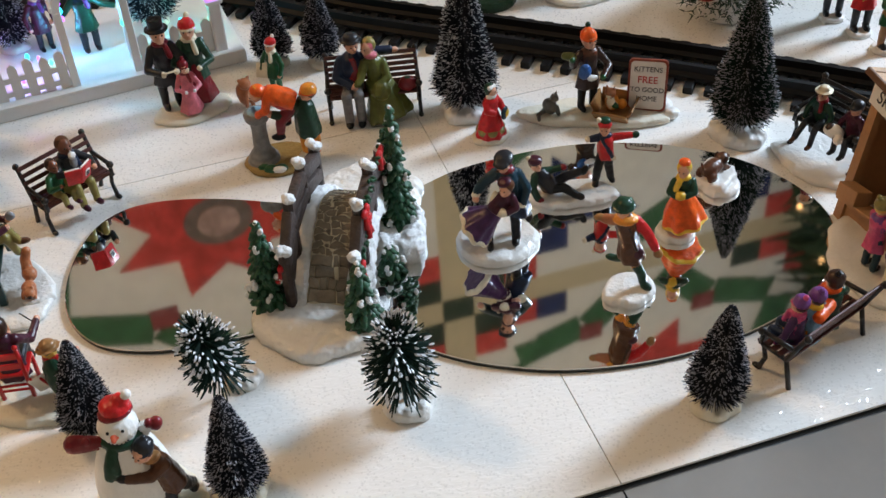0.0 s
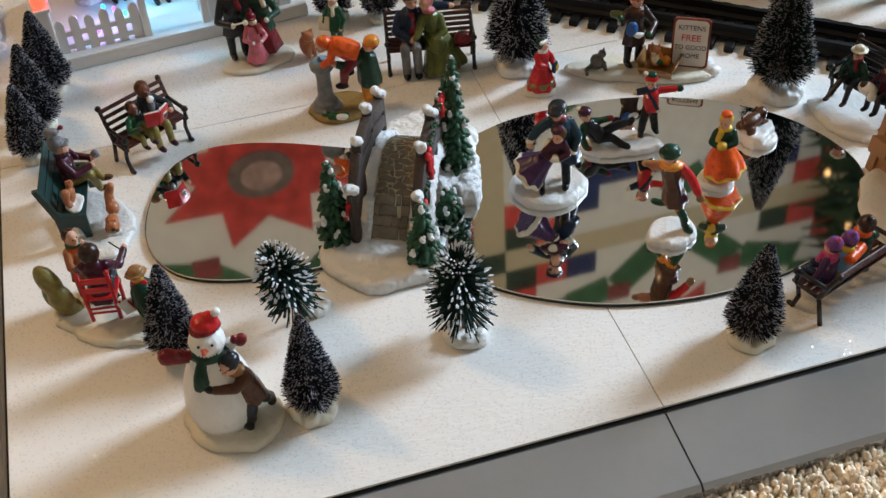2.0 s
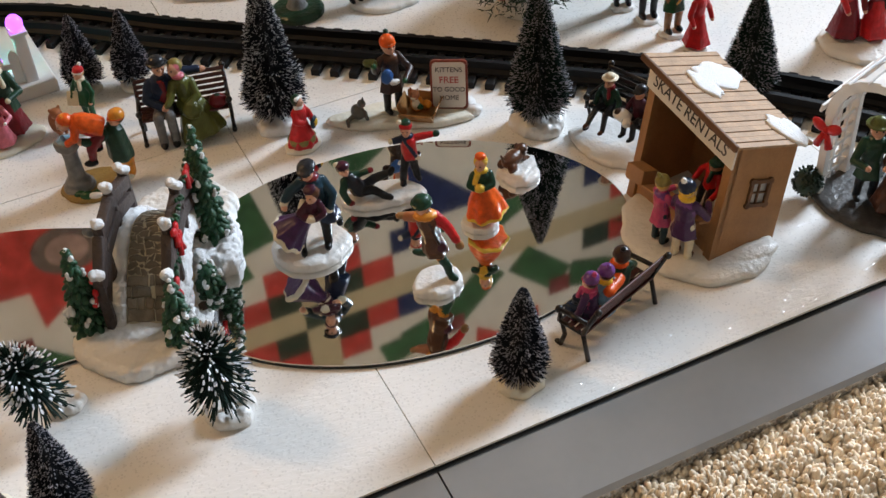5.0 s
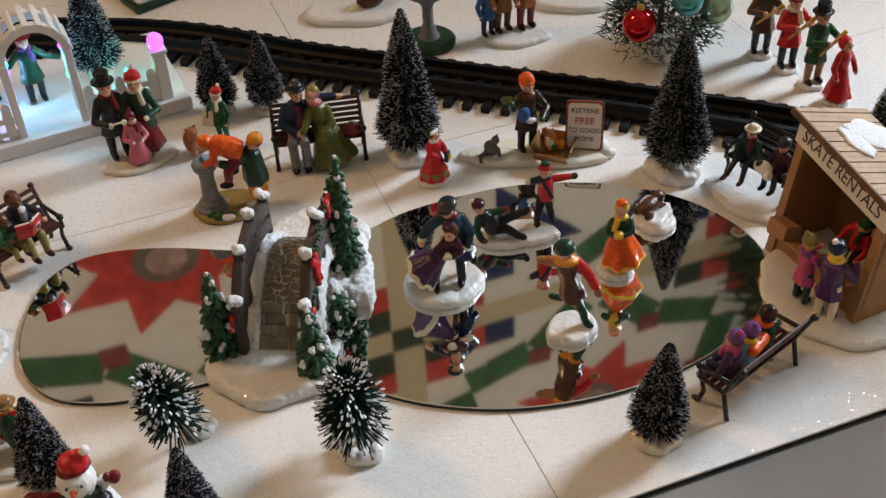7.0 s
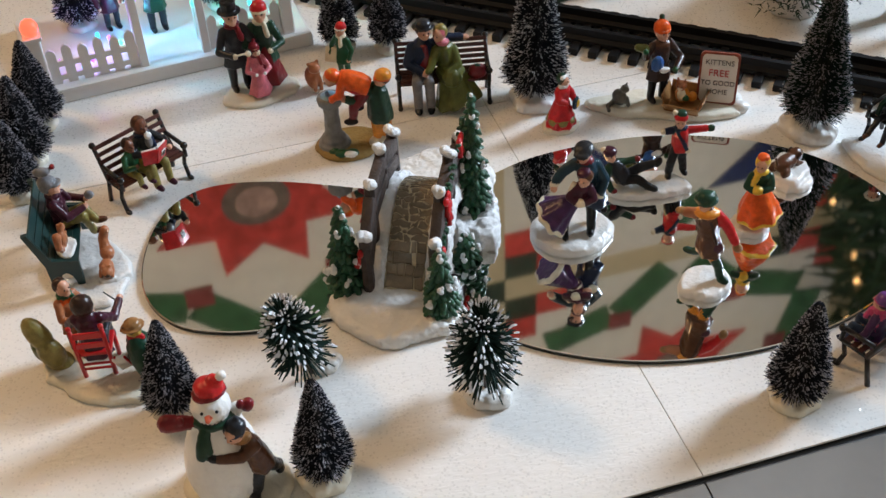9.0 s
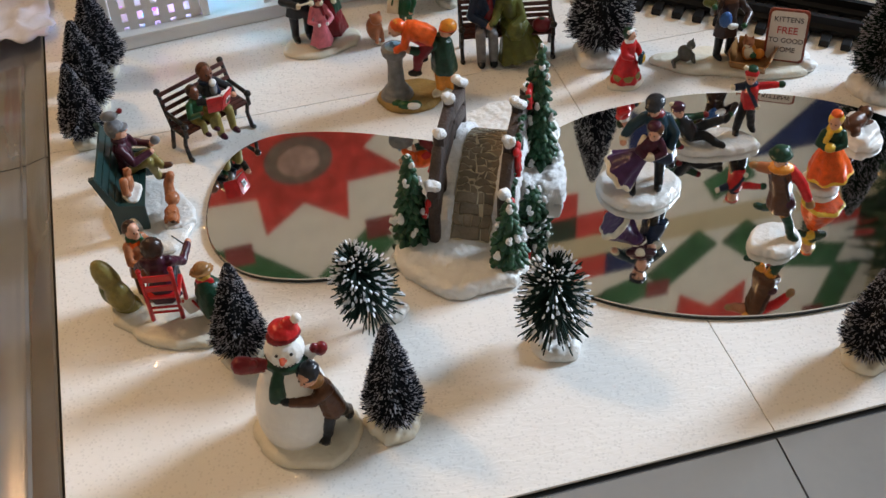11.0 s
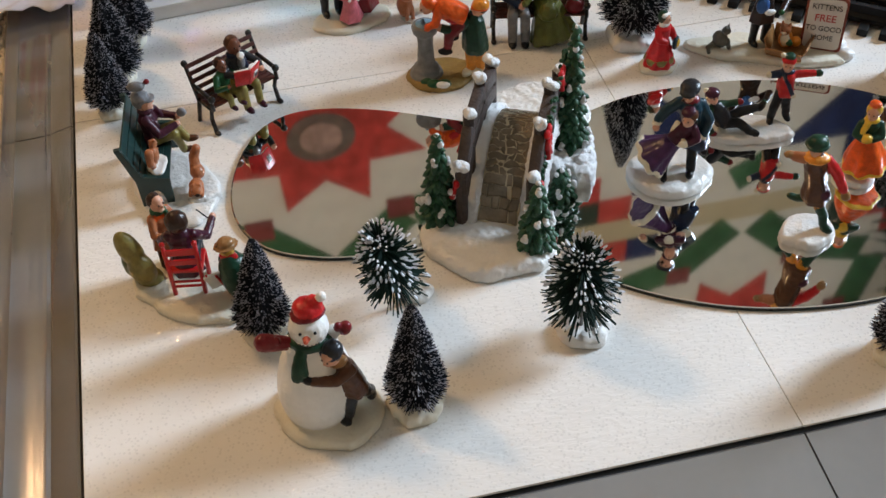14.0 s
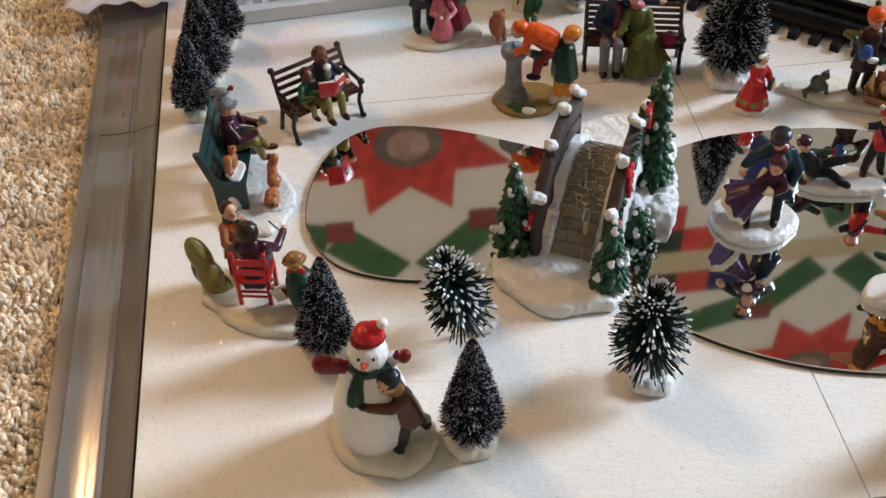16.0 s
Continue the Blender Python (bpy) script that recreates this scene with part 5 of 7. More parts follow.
    F.l([(-3.2, -0.5, 33), (-6.0, -3.5, 28), (-2.8, -6.2, 27)], 2.4, 2.1, "dark_green")
    F.l([(6.0, -0.5, 33), (7.2, -4.2, 28), (2.6, -6.4, 27)], 2.4, 2.1, "dark_green")
    F.b((-0.6, -6.6, 27.2), (3.4, 2.7, 2.7), "yellow")
    F.l([(-1.2, -3.6, 35), (-3.0, -4.4, 30)], 1.7, 1.4, "yellow")
    F.b((1.2, -0.6, 36.4), (4.2, 3.8, 1.8), "yellow")
    F.m = F.head((1.0, -1.2, 40.8), 3.7, -30, 4, hair="blonde")
    F.b((1.4, 0.2, 41.8), (4.3, 3.7, 4.6), "yellow")
    F.b((1.2, 0, 45.6), (3.4, 3.4, 1.7), "orange")
    F.done("skater_figurine", "painted figurine of a skating girl in a swirling orange skirt", group="skaters on the pond")

    F = Fig(pose(0.060, 0.201, Z))
    F.base(0, 0, 0.0265, 0.0125, 0.0050, "snow", 64, -14, 0.10)
    # the upright boy, arms out
    F.m = pose(0.080, 0.202, Z + 0.0045, 0, 0, -16)
    F.l([(-1.6, 0.5, 21), (-4.0, -1.0, 11), (-5.0, -0.5, 3)], 3.1, 2.3, "black")
    F.b((-5.2, -2.2, 1.7), (1.9, 3.7, 1.7), "black", (0, 0, -10))
    F.l([(2.0, 0.5, 21), (2.6, 1.5, 12), (4.0, 1.8, 3)], 3.1, 2.3, "black")
    F.b((4.6, 0.4, 1.7), (1.9, 3.7, 1.7), "black", (0, 0, 12))
    F.skirt((-0.4, 0, 35), (0.4, 0.4, 18.5), ((0, 5.3), (0.2, 5.6), (0.6, 5.3), (0.86, 5.2), (1.0, 2.8)), "red", 5, 0.04, 0.8)
    F.l([(-2.6, -3.0, 34), (0.6, -4.6, 28), (3.4, -4.4, 22)], 1.3, 1.2, "navy")
    F.b((4.4, -4.2, 20.6), (1.7, 1.2, 2.0), "cream")
    F.l([(4.0, 0.2, 32), (9.0, 0.2, 32.5), (14.0, 0, 33)], 2.5, 2.1, "red")
    F.b((17.2, 0, 33), (2.5, 2.1, 2.3), "dark_green")
    F.l([(-4.4, 0, 32.5), (-8.4, -1.4, 33.0)], 2.5, 2.2, "navy")
    F.b((-10.8, -2.2, 33.4), (1.5, 2.0, 2.0), "cream")
    F.b((-0.4, -0.6, 35.0), (4.0, 3.5, 1.7), "navy")
    F.m = F.head((-0.8, -0.8, 39.4), 3.7, -14, 4, hair="brown")
    F.b((-0.6, 0, 41.8), (4.2, 4.2, 2.4), "red")
    F.b((-0.3, 0.4, 43.8), (3.3, 3.3, 2.0), "dark_green")
    F.b((-4.4, 0.4, 44.8), 1.5, "cream")
    # the one who has sat down on the ice, leaning back on one arm
    F.m = pose(0.044, 0.205, Z + 0.0045, 0, 0, -16)
    F.skirt((-3.8, 0.8, 17), (3.0, 0, 4.0), ((0, 5.6), (0.3, 5.9), (0.7, 5.5), (1.0, 3.0)), "charcoal", 5, 0.06, 0.85)
    F.l([(3.5, -1.5, 4.5), (10.5, -4.0, 6.5), (17.0, -6.5, 3.0)], 3.4, 2.4, "black")
    F.b((19.4, -7.4, 2.2), (3.4, 2.0, 2.0), "black", (0, 0, -20))
    F.l([(3.5, 1.5, 5.0), (12.0, 2.0, 10.0), (20.0, 2.2, 12.5)], 3.4, 2.5, "charcoal")
    F.b((23.0, 2.0, 13.6), (2.2, 2.0, 3.7), "black", (0, 22, 0))
    F.l([(-6.0, -1.5, 14), (-7.6, -5.0, 8), (-5.0, -7.5, 2.5)], 2.6, 2.2, "dark_green")
    F.b((-3.4, -8.0, 1.6), (2.3, 1.9, 1.6), "dark_red")
    F.l([(-1.5, 1.5, 15.5), (4.5, 2.5, 15), (9.0, 1.5, 17)], 2.5, 2.1, "dark_green")
    F.b((10.6, 1.2, 17.6), 2.0, "dark_red")
    F.m = F.head((-5.6, 0.2, 21.4), 3.8, 28, -4, hair="brown")
    F.b((-5.8, 0.8, 23.8), (4.4, 4.4, 2.9), "plum")
    F.b((-9.4, 1.2, 25.2), 1.6, "cream")
    F.done("fallen_skater_figurine", "painted figurine of two skaters, one fallen, on snow", group="skaters on the pond")

    F = Fig(pose(0.144, 0.183, Z))
    F.base(0, 0, 0.0125, 0.0165, 0.0045, "snow", 65, -25, 0.12)
    F.m = pose(0.143, 0.184, Z + 0.003)
    F.base(0, 0, 0.0110, 0.0145, 0.0045, "snow", 66, -20, 0.12)
    F.m = pose(0.141, 0.183, Z + 0.0065, 0, 0, 115)
    F.b((0, 1, 5.6), (5.0, 9.5, 4.6), "brown")
    F.b((0, -8.0, 7.6), (3.8, 4.6, 3.6), "brown")
    F.b((0, -12.0, 6.0), (2.1, 2.8, 1.9), "dark_brown")
    for sx in (-1, 1):
        F.b((sx * 3.4, -7.4, 7.8), (1.2, 2.0, 3.0), "dark_brown")
        F.l([(sx * 2.8, -5.0, 4.0), (sx * 3.2, -10.5, 1.2)], 1.7, 1.4, "brown")
        F.b((sx * 4.2, 6.0, 3.0), (2.4, 4.0, 3.0), "brown")
    F.l([(0, 9.5, 7.0), (0, 12.0, 14.0)], 1.1, 0.8, "brown")
    F.done("dog_figurine", "brown dog figurine on a block of snow", group="skaters on the pond")


skaters()


# ---- back row ----
def lettering(text, size, m, parent, mat, name="lettering"):
    cu = bpy.data.curves.new(name, "FONT")
    cu.body, cu.size, cu.align_x, cu.align_y, cu.extrude = text, size, "CENTER", "CENTER", 0.00012
    tmp = bpy.data.objects.new(name, cu)
    scene.collection.objects.link(tmp)
    bpy.context.view_layer.update()
    me = bpy.data.meshes.new_from_object(tmp.evaluated_get(bpy.context.evaluated_depsgraph_get()))
    bpy.data.objects.remove(tmp)
    me.materials.clear()
    me.materials.append(M[mat])
    ob = new(name, me)
    ob.parent = parent
    ob.matrix_basis = m
    return ob


def kittens():
    F = Fig()
    F.base(0.106, 0.276, 0.046, 0.0155, 0.0050, "snow_warm", 71, -24, 0.10)
    F.ball((0.149, 0.266, 0.004), (0.007, 0.007, 0.005), "snow", 12, 8)
    F.ball((0.151, 0.257, 0.003), (0.006, 0.005, 0.004), "snow", 12, 8)
    F.done("snow_base", "long snowy base under the kitten giveaway scene", "snow base", "snow bases")
    T = thing("sign_board", pose(0.136, 0.2635, 0.0048, -14, 0, -30), "white sign with a red rim offering free kittens", "sign")

    def plate(w, h, y0, y1, mat, name, z0):
        bm = bmesh.new()
        loop = []
        r = 0.0028
        for cx, cz, a0 in ((w / 2 - r, h - r, 0), (-w / 2 + r, h - r, 90), (-w / 2 + r, r, 180), (w / 2 - r, r, 270)):
            for k in range(5):
                a = radians(a0 + 22.5 * k)
                loop.append((cx + r * math.cos(a), cz + r * math.sin(a)))
        rings(bm, [[(u, y0, v + z0) for u, v in loop], [(u, y1, v + z0) for u, v in loop]])
        bmesh.ops.recalc_face_normals(bm, faces=bm.faces)
        flat(part(name, bm, M[mat], T), 40)
    plate(0.0248, 0.034, 0.0, 0.0020, "fox_red", "sign_rim", 0.0)
    plate(0.0220, 0.0312, -0.0005, 0.001, "sign_white", "sign_face", 0.0014)
    for txt, zz, sz, mt in (("KITTENS", 0.0275, 0.0047, "letter"), ("FREE", 0.0205, 0.0063, "letter_red"), ("TO GOOD", 0.0140, 0.0044, "letter"), ("HOME", 0.0082, 0.0046, "letter")):
        lettering(txt, sz, pose(0, -0.0007, zz, 90, 0, 0), T, mt)
    F = Fig(pose(0.103, 0.281, 0.0048, 0, 0, 5))
    person(F, 0, 0, 0, 0.056, 0, "brown", "black", "black", "orange", "knit", "orange", coat="dark_brown", brim="orange", pom="dark_green",
           arms=(((-0.22, -0.06, 0.66), (-0.26, -0.12, 0.76)), ((0.20, -0.12, 0.58), (0.06, -0.26, 0.56))), muff="green")
    F.limb([(-0.013, -0.003, 0.043), (-0.017, -0.001, 0.044)], 0.003, 0.0025, "olive")
    F.ball((-0.007, -0.009, 0.034), (0.0045, 0.003, 0.0055), "blue", 10, 7)
    F.ball((-0.003, -0.012, 0.030), (0.004, 0.002, 0.002), "white", 8, 6)
    F.done("child_figurine", "painted child figurine in a brown coat and orange hat holding kittens")
    T = thing("kitten_box", pose(0.1165, 0.268, 0.0050, 0, 0, -40) @ Matrix.Scale(1.25, 4), "open tan cardboard box with a ginger kitten", "box")
    for m, sz in ((pose(0, 0, 0.0006), (0.017, 0.015, 0.0012)), (pose(-0.009, 0, 0.0045, 0, -18, 0), (0.001, 0.015, 0.009)), (pose(0.009, 0, 0.0040, 0, 25, 0), (0.001, 0.015, 0.008)),
                  (pose(0, 0.0080, 0.0045, -18), (0.018, 0.001, 0.009)), (pose(0, -0.0085, 0.0030, 40), (0.018, 0.001, 0.008))):
        bm = bmesh.new()
        box(bm, m, sz, 0, 0.0003)
        part("box_panel", bm, M["tan"], T, "", False)
    F = Fig(pose(0.1150, 0.270, 0.0060, 0, 0, -40))
    F.b((0, 1, 6.5), (4.4, 4.6, 6.0), "amber")
    F.b((0.5, -2.8, 8.0), (2.8, 2.2, 4.2), "cream")
    F.b((-0.6, -1.4, 14.5), (3.6, 3.7, 3.3), "fox")
    F.b((-0.6, -4.6, 13.6), (1.7, 1.2, 1.2), "cream")
    for sx in (-1, 1):
        F.tube((-0.0006 + sx * 0.0020, -0.001, 0.0165), (-0.0006 + sx * 0.0026, -0.001, 0.0198), 0.0014, 0.0005, "fox", 6)
        F.dot((-0.0006 + sx * 0.0013, -0.0047, 0.0152), 0.0004, "black")
    F.b((3.6, -3.6, 7.0), (2.2, 2.0, 2.0), "green")
    F.b((6.5, 2, 5.5), (3.2, 3.4, 3.4), "amber")
    F.done("kitten_figurine", "ginger kitten figurine sitting in the box")
    F = Fig(pose(0.079, 0.283, 0.0050, 0, 0, 30))
    F.ball((0, 0.001, 0.0055), (0.0040, 0.0055, 0.0058), "grey_fur", 10, 8)
    F.ball((0.001, -0.002, 0.0125), (0.0028, 0.0030, 0.0028), "grey_fur", 10, 8)
    for sx in (-1, 1):
        F.tube((0.001 + sx * 0.0016, -0.002, 0.0145), (0.001 + sx * 0.002, -0.002, 0.0170), 0.001, 0.0002, "grey_fur", 6)
    F.limb([(-0.002, 0.004, 0.002), (-0.008, 0.004, 0.0015), (-0.012, 0.000, 0.0015)], 0.0018, 0.0012, "grey_fur")
    F.limb([(0.0015, -0.004, 0.006), (0.0015, -0.005, 0.001)], 0.0014, 0.0013, "grey_fur")
    F.done("cat_figurine", "sitting grey tabby cat figurine")


paint("grey_fur", 0.11, 0.105, 0.085)
paint("fox_red", 0.22, 0.05, 0.03)
kittens()


def back_row():
    F = Fig(pose(0.037, 0.280, 0))
    F.base(0, 0, 0.0125, 0.010, 0.0030, "snow_warm", 72)
    F.m = pose(0.037, 0.279, 0.003, 0, 0, 30)
    F.skirt((0, 0, 20), (0, 0.5, 0.8), ((0, 9.6), (0.1, 9.8), (0.45, 7.6), (0.8, 5.4), (1.0, 4.2)), "red", 7, 0.10, 0.92)
    F.skirt((0, 0.4, 6.4), (0, 0.4, 3.6), ((0, 9.6), (0.5, 9.7), (1.0, 9.0)), "khaki", 7, 0.10, 0.92)
    F.skirt((0, -0.4, 29), (0, 0, 17), ((0, 4.6), (0.4, 4.8), (0.8, 4.9), (1.0, 2.6)), "red", 5, 0.05, 0.85)
    F.l([(-4.4, 0, 26), (-6.2, -2.5, 21), (-3.0, -5.6, 19.5)], 2.3, 1.9, "red")
    F.l([(4.4, 0, 26), (6.6, -2.5, 21.5), (5.5, -5.2, 18.5)], 2.3, 1.9, "red")
    F.b((6.2, -6.2, 15.5), (4.6, 1.8, 4.6), "teal", (0, 0, 20))
    F.b((6.4, -7.0, 15.5), (2.9, 1.7, 2.9), "yellow", (0, 0, 20))
    F.b((0, -0.8, 29.4), (3.7, 3.3, 1.7), "white")
    F.m = F.head((0, -0.6, 32.8), 3.3, 25, 4, hair="brown")
    F.b((0, 0.5, 33.8), (3.8, 3.6, 4.0), "dark_green")
    F.l([(-2.6, -1.6, 36.0), (2.6, -1.6, 36.0)], 1.1, 1.1, "white")
    F.done("girl_figurine", "painted figurine of a girl in a red dress and green hood")

    F = Fig(pose(-0.0235, 0.3375, 0, 0, 0, -12))
    # he sits with knees apart, an arm along the back of the bench
    for x in (-17.5, -9.5):
        F.l([(-13 + (x + 13.5) * 0.5, -2, 21), (x, -14, 22), (x + 0.4, -14.5, 3.5)], 4.0, 3.0, "grey")
        F.b((x + 0.2, -16.5, 2.0), (2.7, 4.8, 2.0), "black")
    F.skirt((-11.5, 0.5, 46), (-13, 1, 18), ((0, 8.2), (0.3, 8.2), (0.68, 8.8), (0.88, 7.2), (1.0, 3.4)), "navy", 5, 0.05, 0.85)
    F.l([(-19, 0, 40), (-22.5, -5, 31), (-14, -11, 28)], 3.6, 2.9, "navy")
    F.b((-11.8, -12, 27.4), 2.5, "skin")
    F.l([(-4.5, 2, 41), (4, 6, 42), (13, 7, 41)], 3.5, 2.7, "navy")
    F.b((16.0, 7, 40.6), (3.0, 2.2, 1.9), "skin")
    F.skirt((-11.3, -5.6, 44), (-11.8, -7.4, 26), ((0, 3.2), (0.5, 3.0), (1.0, 2.0)), "dark_red", 4, 0.03, 0.5)
    F.m = F.head((-11, -1, 51.5), 4.9, 18, 4, hair="brown")
    F.b((-11, -0.6, 55.2), (7.4, 7.2, 1.0), "black")
    F.b((-11, -0.4, 57.0), (5.2, 5.1, 2.8), "charcoal")
    # she leans on him in an olive dress spread over the seat
    F.skirt((3.5, -1.5, 30), (10, -10, 1.5), ((0, 16.0), (0.1, 16.4), (0.45, 12.5), (0.8, 8.5), (1.0, 6.5)), "olive", 8, 0.09, 0.8)
    F.l([(2, -4, 23), (5, -13, 23)], 7.0, 6.5, "olive")
    F.skirt((0.5, -1.5, 44.5), (3.5, -1.0, 24), ((0, 7.0), (0.5, 7.0), (0.82, 6.6), (1.0, 3.2)), "olive", 5, 0.06, 0.85)
    F.l([(-4.0, -4, 39), (-7, -10, 32), (-9.5, -13, 29.5)], 2.9, 2.3, "olive")
    F.l([(7.5, -2, 38), (10, -8, 30), (3, -13.5, 27)], 3.1, 2.5, "olive")
    F.b((0.5, -3.4, 44.6), (4.6, 4.0, 2.2), "pink")
    F.m = F.head((-1.2, -2.6, 49.5), 4.3, -42, 4, hair="pink")
    F.b((-0.2, -0.8, 50.8), (4.9, 4.7, 5.0), "khaki")
    F.b((22.5, -6, 22.4), (6.2, 4.8, 5.2), "dark_red")
    F.b((22.5, -6.5, 26.4), (2.4, 1.8, 1.6), "dark_green")
    F.done("embracing_couple_figurine", "painted figurine couple in navy and olive coats by a bench")

    F = Fig(pose(-0.095, 0.306, 0))
    F.base(0, 0, 0.0215, 0.0175, 0.0035, "earth", 74, 0, 0.06)
    F.m = pose(-0.104, 0.307, 0.0032, 0, 0, -18)
    for x, y, r in ((6, -12, 4.6), (1, -9.5, 3.6), (12, -11, 4.2)):
        F.b((x, y, 1.2), (r, r * 0.7, r * 0.55), "green")
    F.b((11, -13.5, 1.6), (4.6, 2.2, 1.9), "white")
    F.lathe([(v * 0.001, z * 0.001) for v, z in ((10.0, 0), (10.0, 2.6), (8.2, 3.6), (7.8, 6.0), (6.4, 7.4), (5.4, 10), (4.6, 22), (5.0, 28), (7.6, 31), (8.2, 34.5), (7.4, 36))], "stone", 22)
    F.b((0, 0, 36.0), (5.6, 5.6, 1.6), "pale_blue")
    F.l([(-1, -2, 36), (-1, -2, 40)], 0.9, 1.4, "pale_blue")
    # the taller child stands behind and lifts the smaller one to the water
    F.l([(27, 3, 20), (27.5, 2.5, 4)], 3.9, 3.2, "amber")
    F.l([(33, 4, 20), (33, 4, 4)], 3.9, 3.2, "amber")
    F.b((25.5, 0.5, 2.2), (3.0, 5.2, 2.2), "cream", (0, 0, -30))
    F.b((31.5, 2.0, 2.2), (3.0, 5.2, 2.2), "cream", (0, 0, -30))
    F.skirt((29, 3, 43), (30, 3.5, 17), ((0, 8.8), (0.12, 9.2), (0.5, 8.2), (0.82, 7.0), (1.0, 3.2)), "dark_green", 6, 0.07, 0.85)
    F.l([(24, -1, 38), (18, -4.5, 34), (11, -4.5, 36)], 3.4, 2.7, "dark_green")
    F.b((9.5, -4.6, 36.6), 2.4, "skin")
    F.m = F.head((33, 1.5, 47), 4.6, -75, 0, hair="brown")
    F.b((33.6, 1.5, 49.4), (5.3, 5.3, 4.0), "amber")
    F.b((33.2, 1.5, 48.0), (5.5, 5.5, 1.5), "orange")
    # the small one hangs over the basin
    F.skirt((6.5, -1.5, 51), (24, 0, 42), ((0, 6.6), (0.3, 7.2), (0.7, 6.8), (0.92, 5.2), (1.0, 3.0)), "orange", 5, 0.06, 0.95)
    F.b((17, -3.0, 43.5), (6.2, 4.5, 4.0), "red", (0, 25, 0))
    F.l([(9, -5.5, 48), (7.5, -7.5, 41), (2.5, -7.0, 38)], 3.0, 2.3, "orange")
    F.l([(21, -3, 38), (15, -5, 31), (14, -4, 23)], 4.0, 2.7, "dark_red")
    F.b((12.5, -5.5, 20.4), (4.6, 2.6, 2.2), "black")
    F.l([(22, 2, 38), (17, 2, 31), (18, 3, 27)], 3.8, 2.6, "dark_red")
    F.b((16.2, 2, 25.6), (4.4, 2.5, 2.1), "black")
    F.l([(6.5, -2.5, 49), (10.0, -3.6, 45)], 1.9, 1.6, "cream")
    F.m = F.head((2.6, -2.2, 50.0), 4.6, -70, 26, hair="amber")
    F.b((3.4, -1.8, 52.0), (5.0, 5.0, 4.0), "orange")
    F.done("fountain_figurine", "painted figurine of a child lifted to a stone drinking fountain")

    F = Fig(pose(-0.092, 0.373, 0))
    F.base(0.002, 0.004, 0.016, 0.011, 0.0025, "snow", 75)
    F.m = pose(-0.080, 0.380, 0.0025, 0, 0, -50)
    person(F, 0, 0, 0, 0.041, 0, "green", "green", "black", "blonde", "knit", "red", coat="green", scarf="cream", brim="white", pom="white")
    F.box(pose(-0.007, -0.004, 0.018, -25, 0, 20), (0.008, 0.002, 0.010), "cream", 0.0005)
    F.m = pose(-0.102, 0.374, 0.0025, 0, 0, 20)
    F.ball((0, 0.002, 0.008), (0.0052, 0.0065, 0.0085), "fox", 10, 8)
    F.ball((0, -0.001, 0.0165), (0.0042, 0.0045, 0.0040), "fox", 10, 8)
    for sx in (-1, 1):
        F.ball((sx * 0.0032, 0, 0.0195), 0.0014, "fox", 7, 5)
        F.limb([(sx * 0.002, -0.003, 0.009), (sx * 0.0022, -0.004, 0.001)], 0.0016, 0.0014, "fox")
    F.done("girl_and_dog_figurine", "painted figurine of a child in red cap beside a brown dog")

    F = Fig(pose(-0.138, 0.384, 0))
    F.base(0, 0, 0.0260, 0.0165, 0.0035, "snow_warm", 76, 8, 0.07)
    F.m = pose(-0.149, 0.390, 0.0035, 0, 0, 8)
    book = (((-0.2, -0.1, 0.56), (-0.09, -0.24, 0.56)), ((0.2, -0.1, 0.56), (0.09, -0.24, 0.56)))
    person(F, 0, 0, 0, 0.061, 0, "charcoal", "charcoal", "black", "brown", "top", "black", coat="charcoal", scarf="dark_red", arms=book, muff="cream")
    F.box(pose(0, -0.0165, 0.035, -30), (0.011, 0.004, 0.0012), "cream", 0.0003)
    F.m = pose(-0.130, 0.391, 0.0035, 0, 0, -8)
    person(F, 0, 0, 0, 0.059, 0, "dark_green", "dark_red", "black", "blonde", "knit", "red", skirt="dark_red", coat="dark_green", scarf="cream", brim="cream", arms=book, muff="cream")
    F.m = pose(-0.138, 0.378, 0.0035, 0, 0, 5)
    person(F, 0, 0, 0, 0.038, 0, "pink", "pink", "black", "dark_brown", "knit", "dark_red", skirt="pink", scarf="dark_red", arms=book, muff="white")
    F.done("carol_singers_figurine", "painted figurine of three carol singers on a cream base")


back_row()


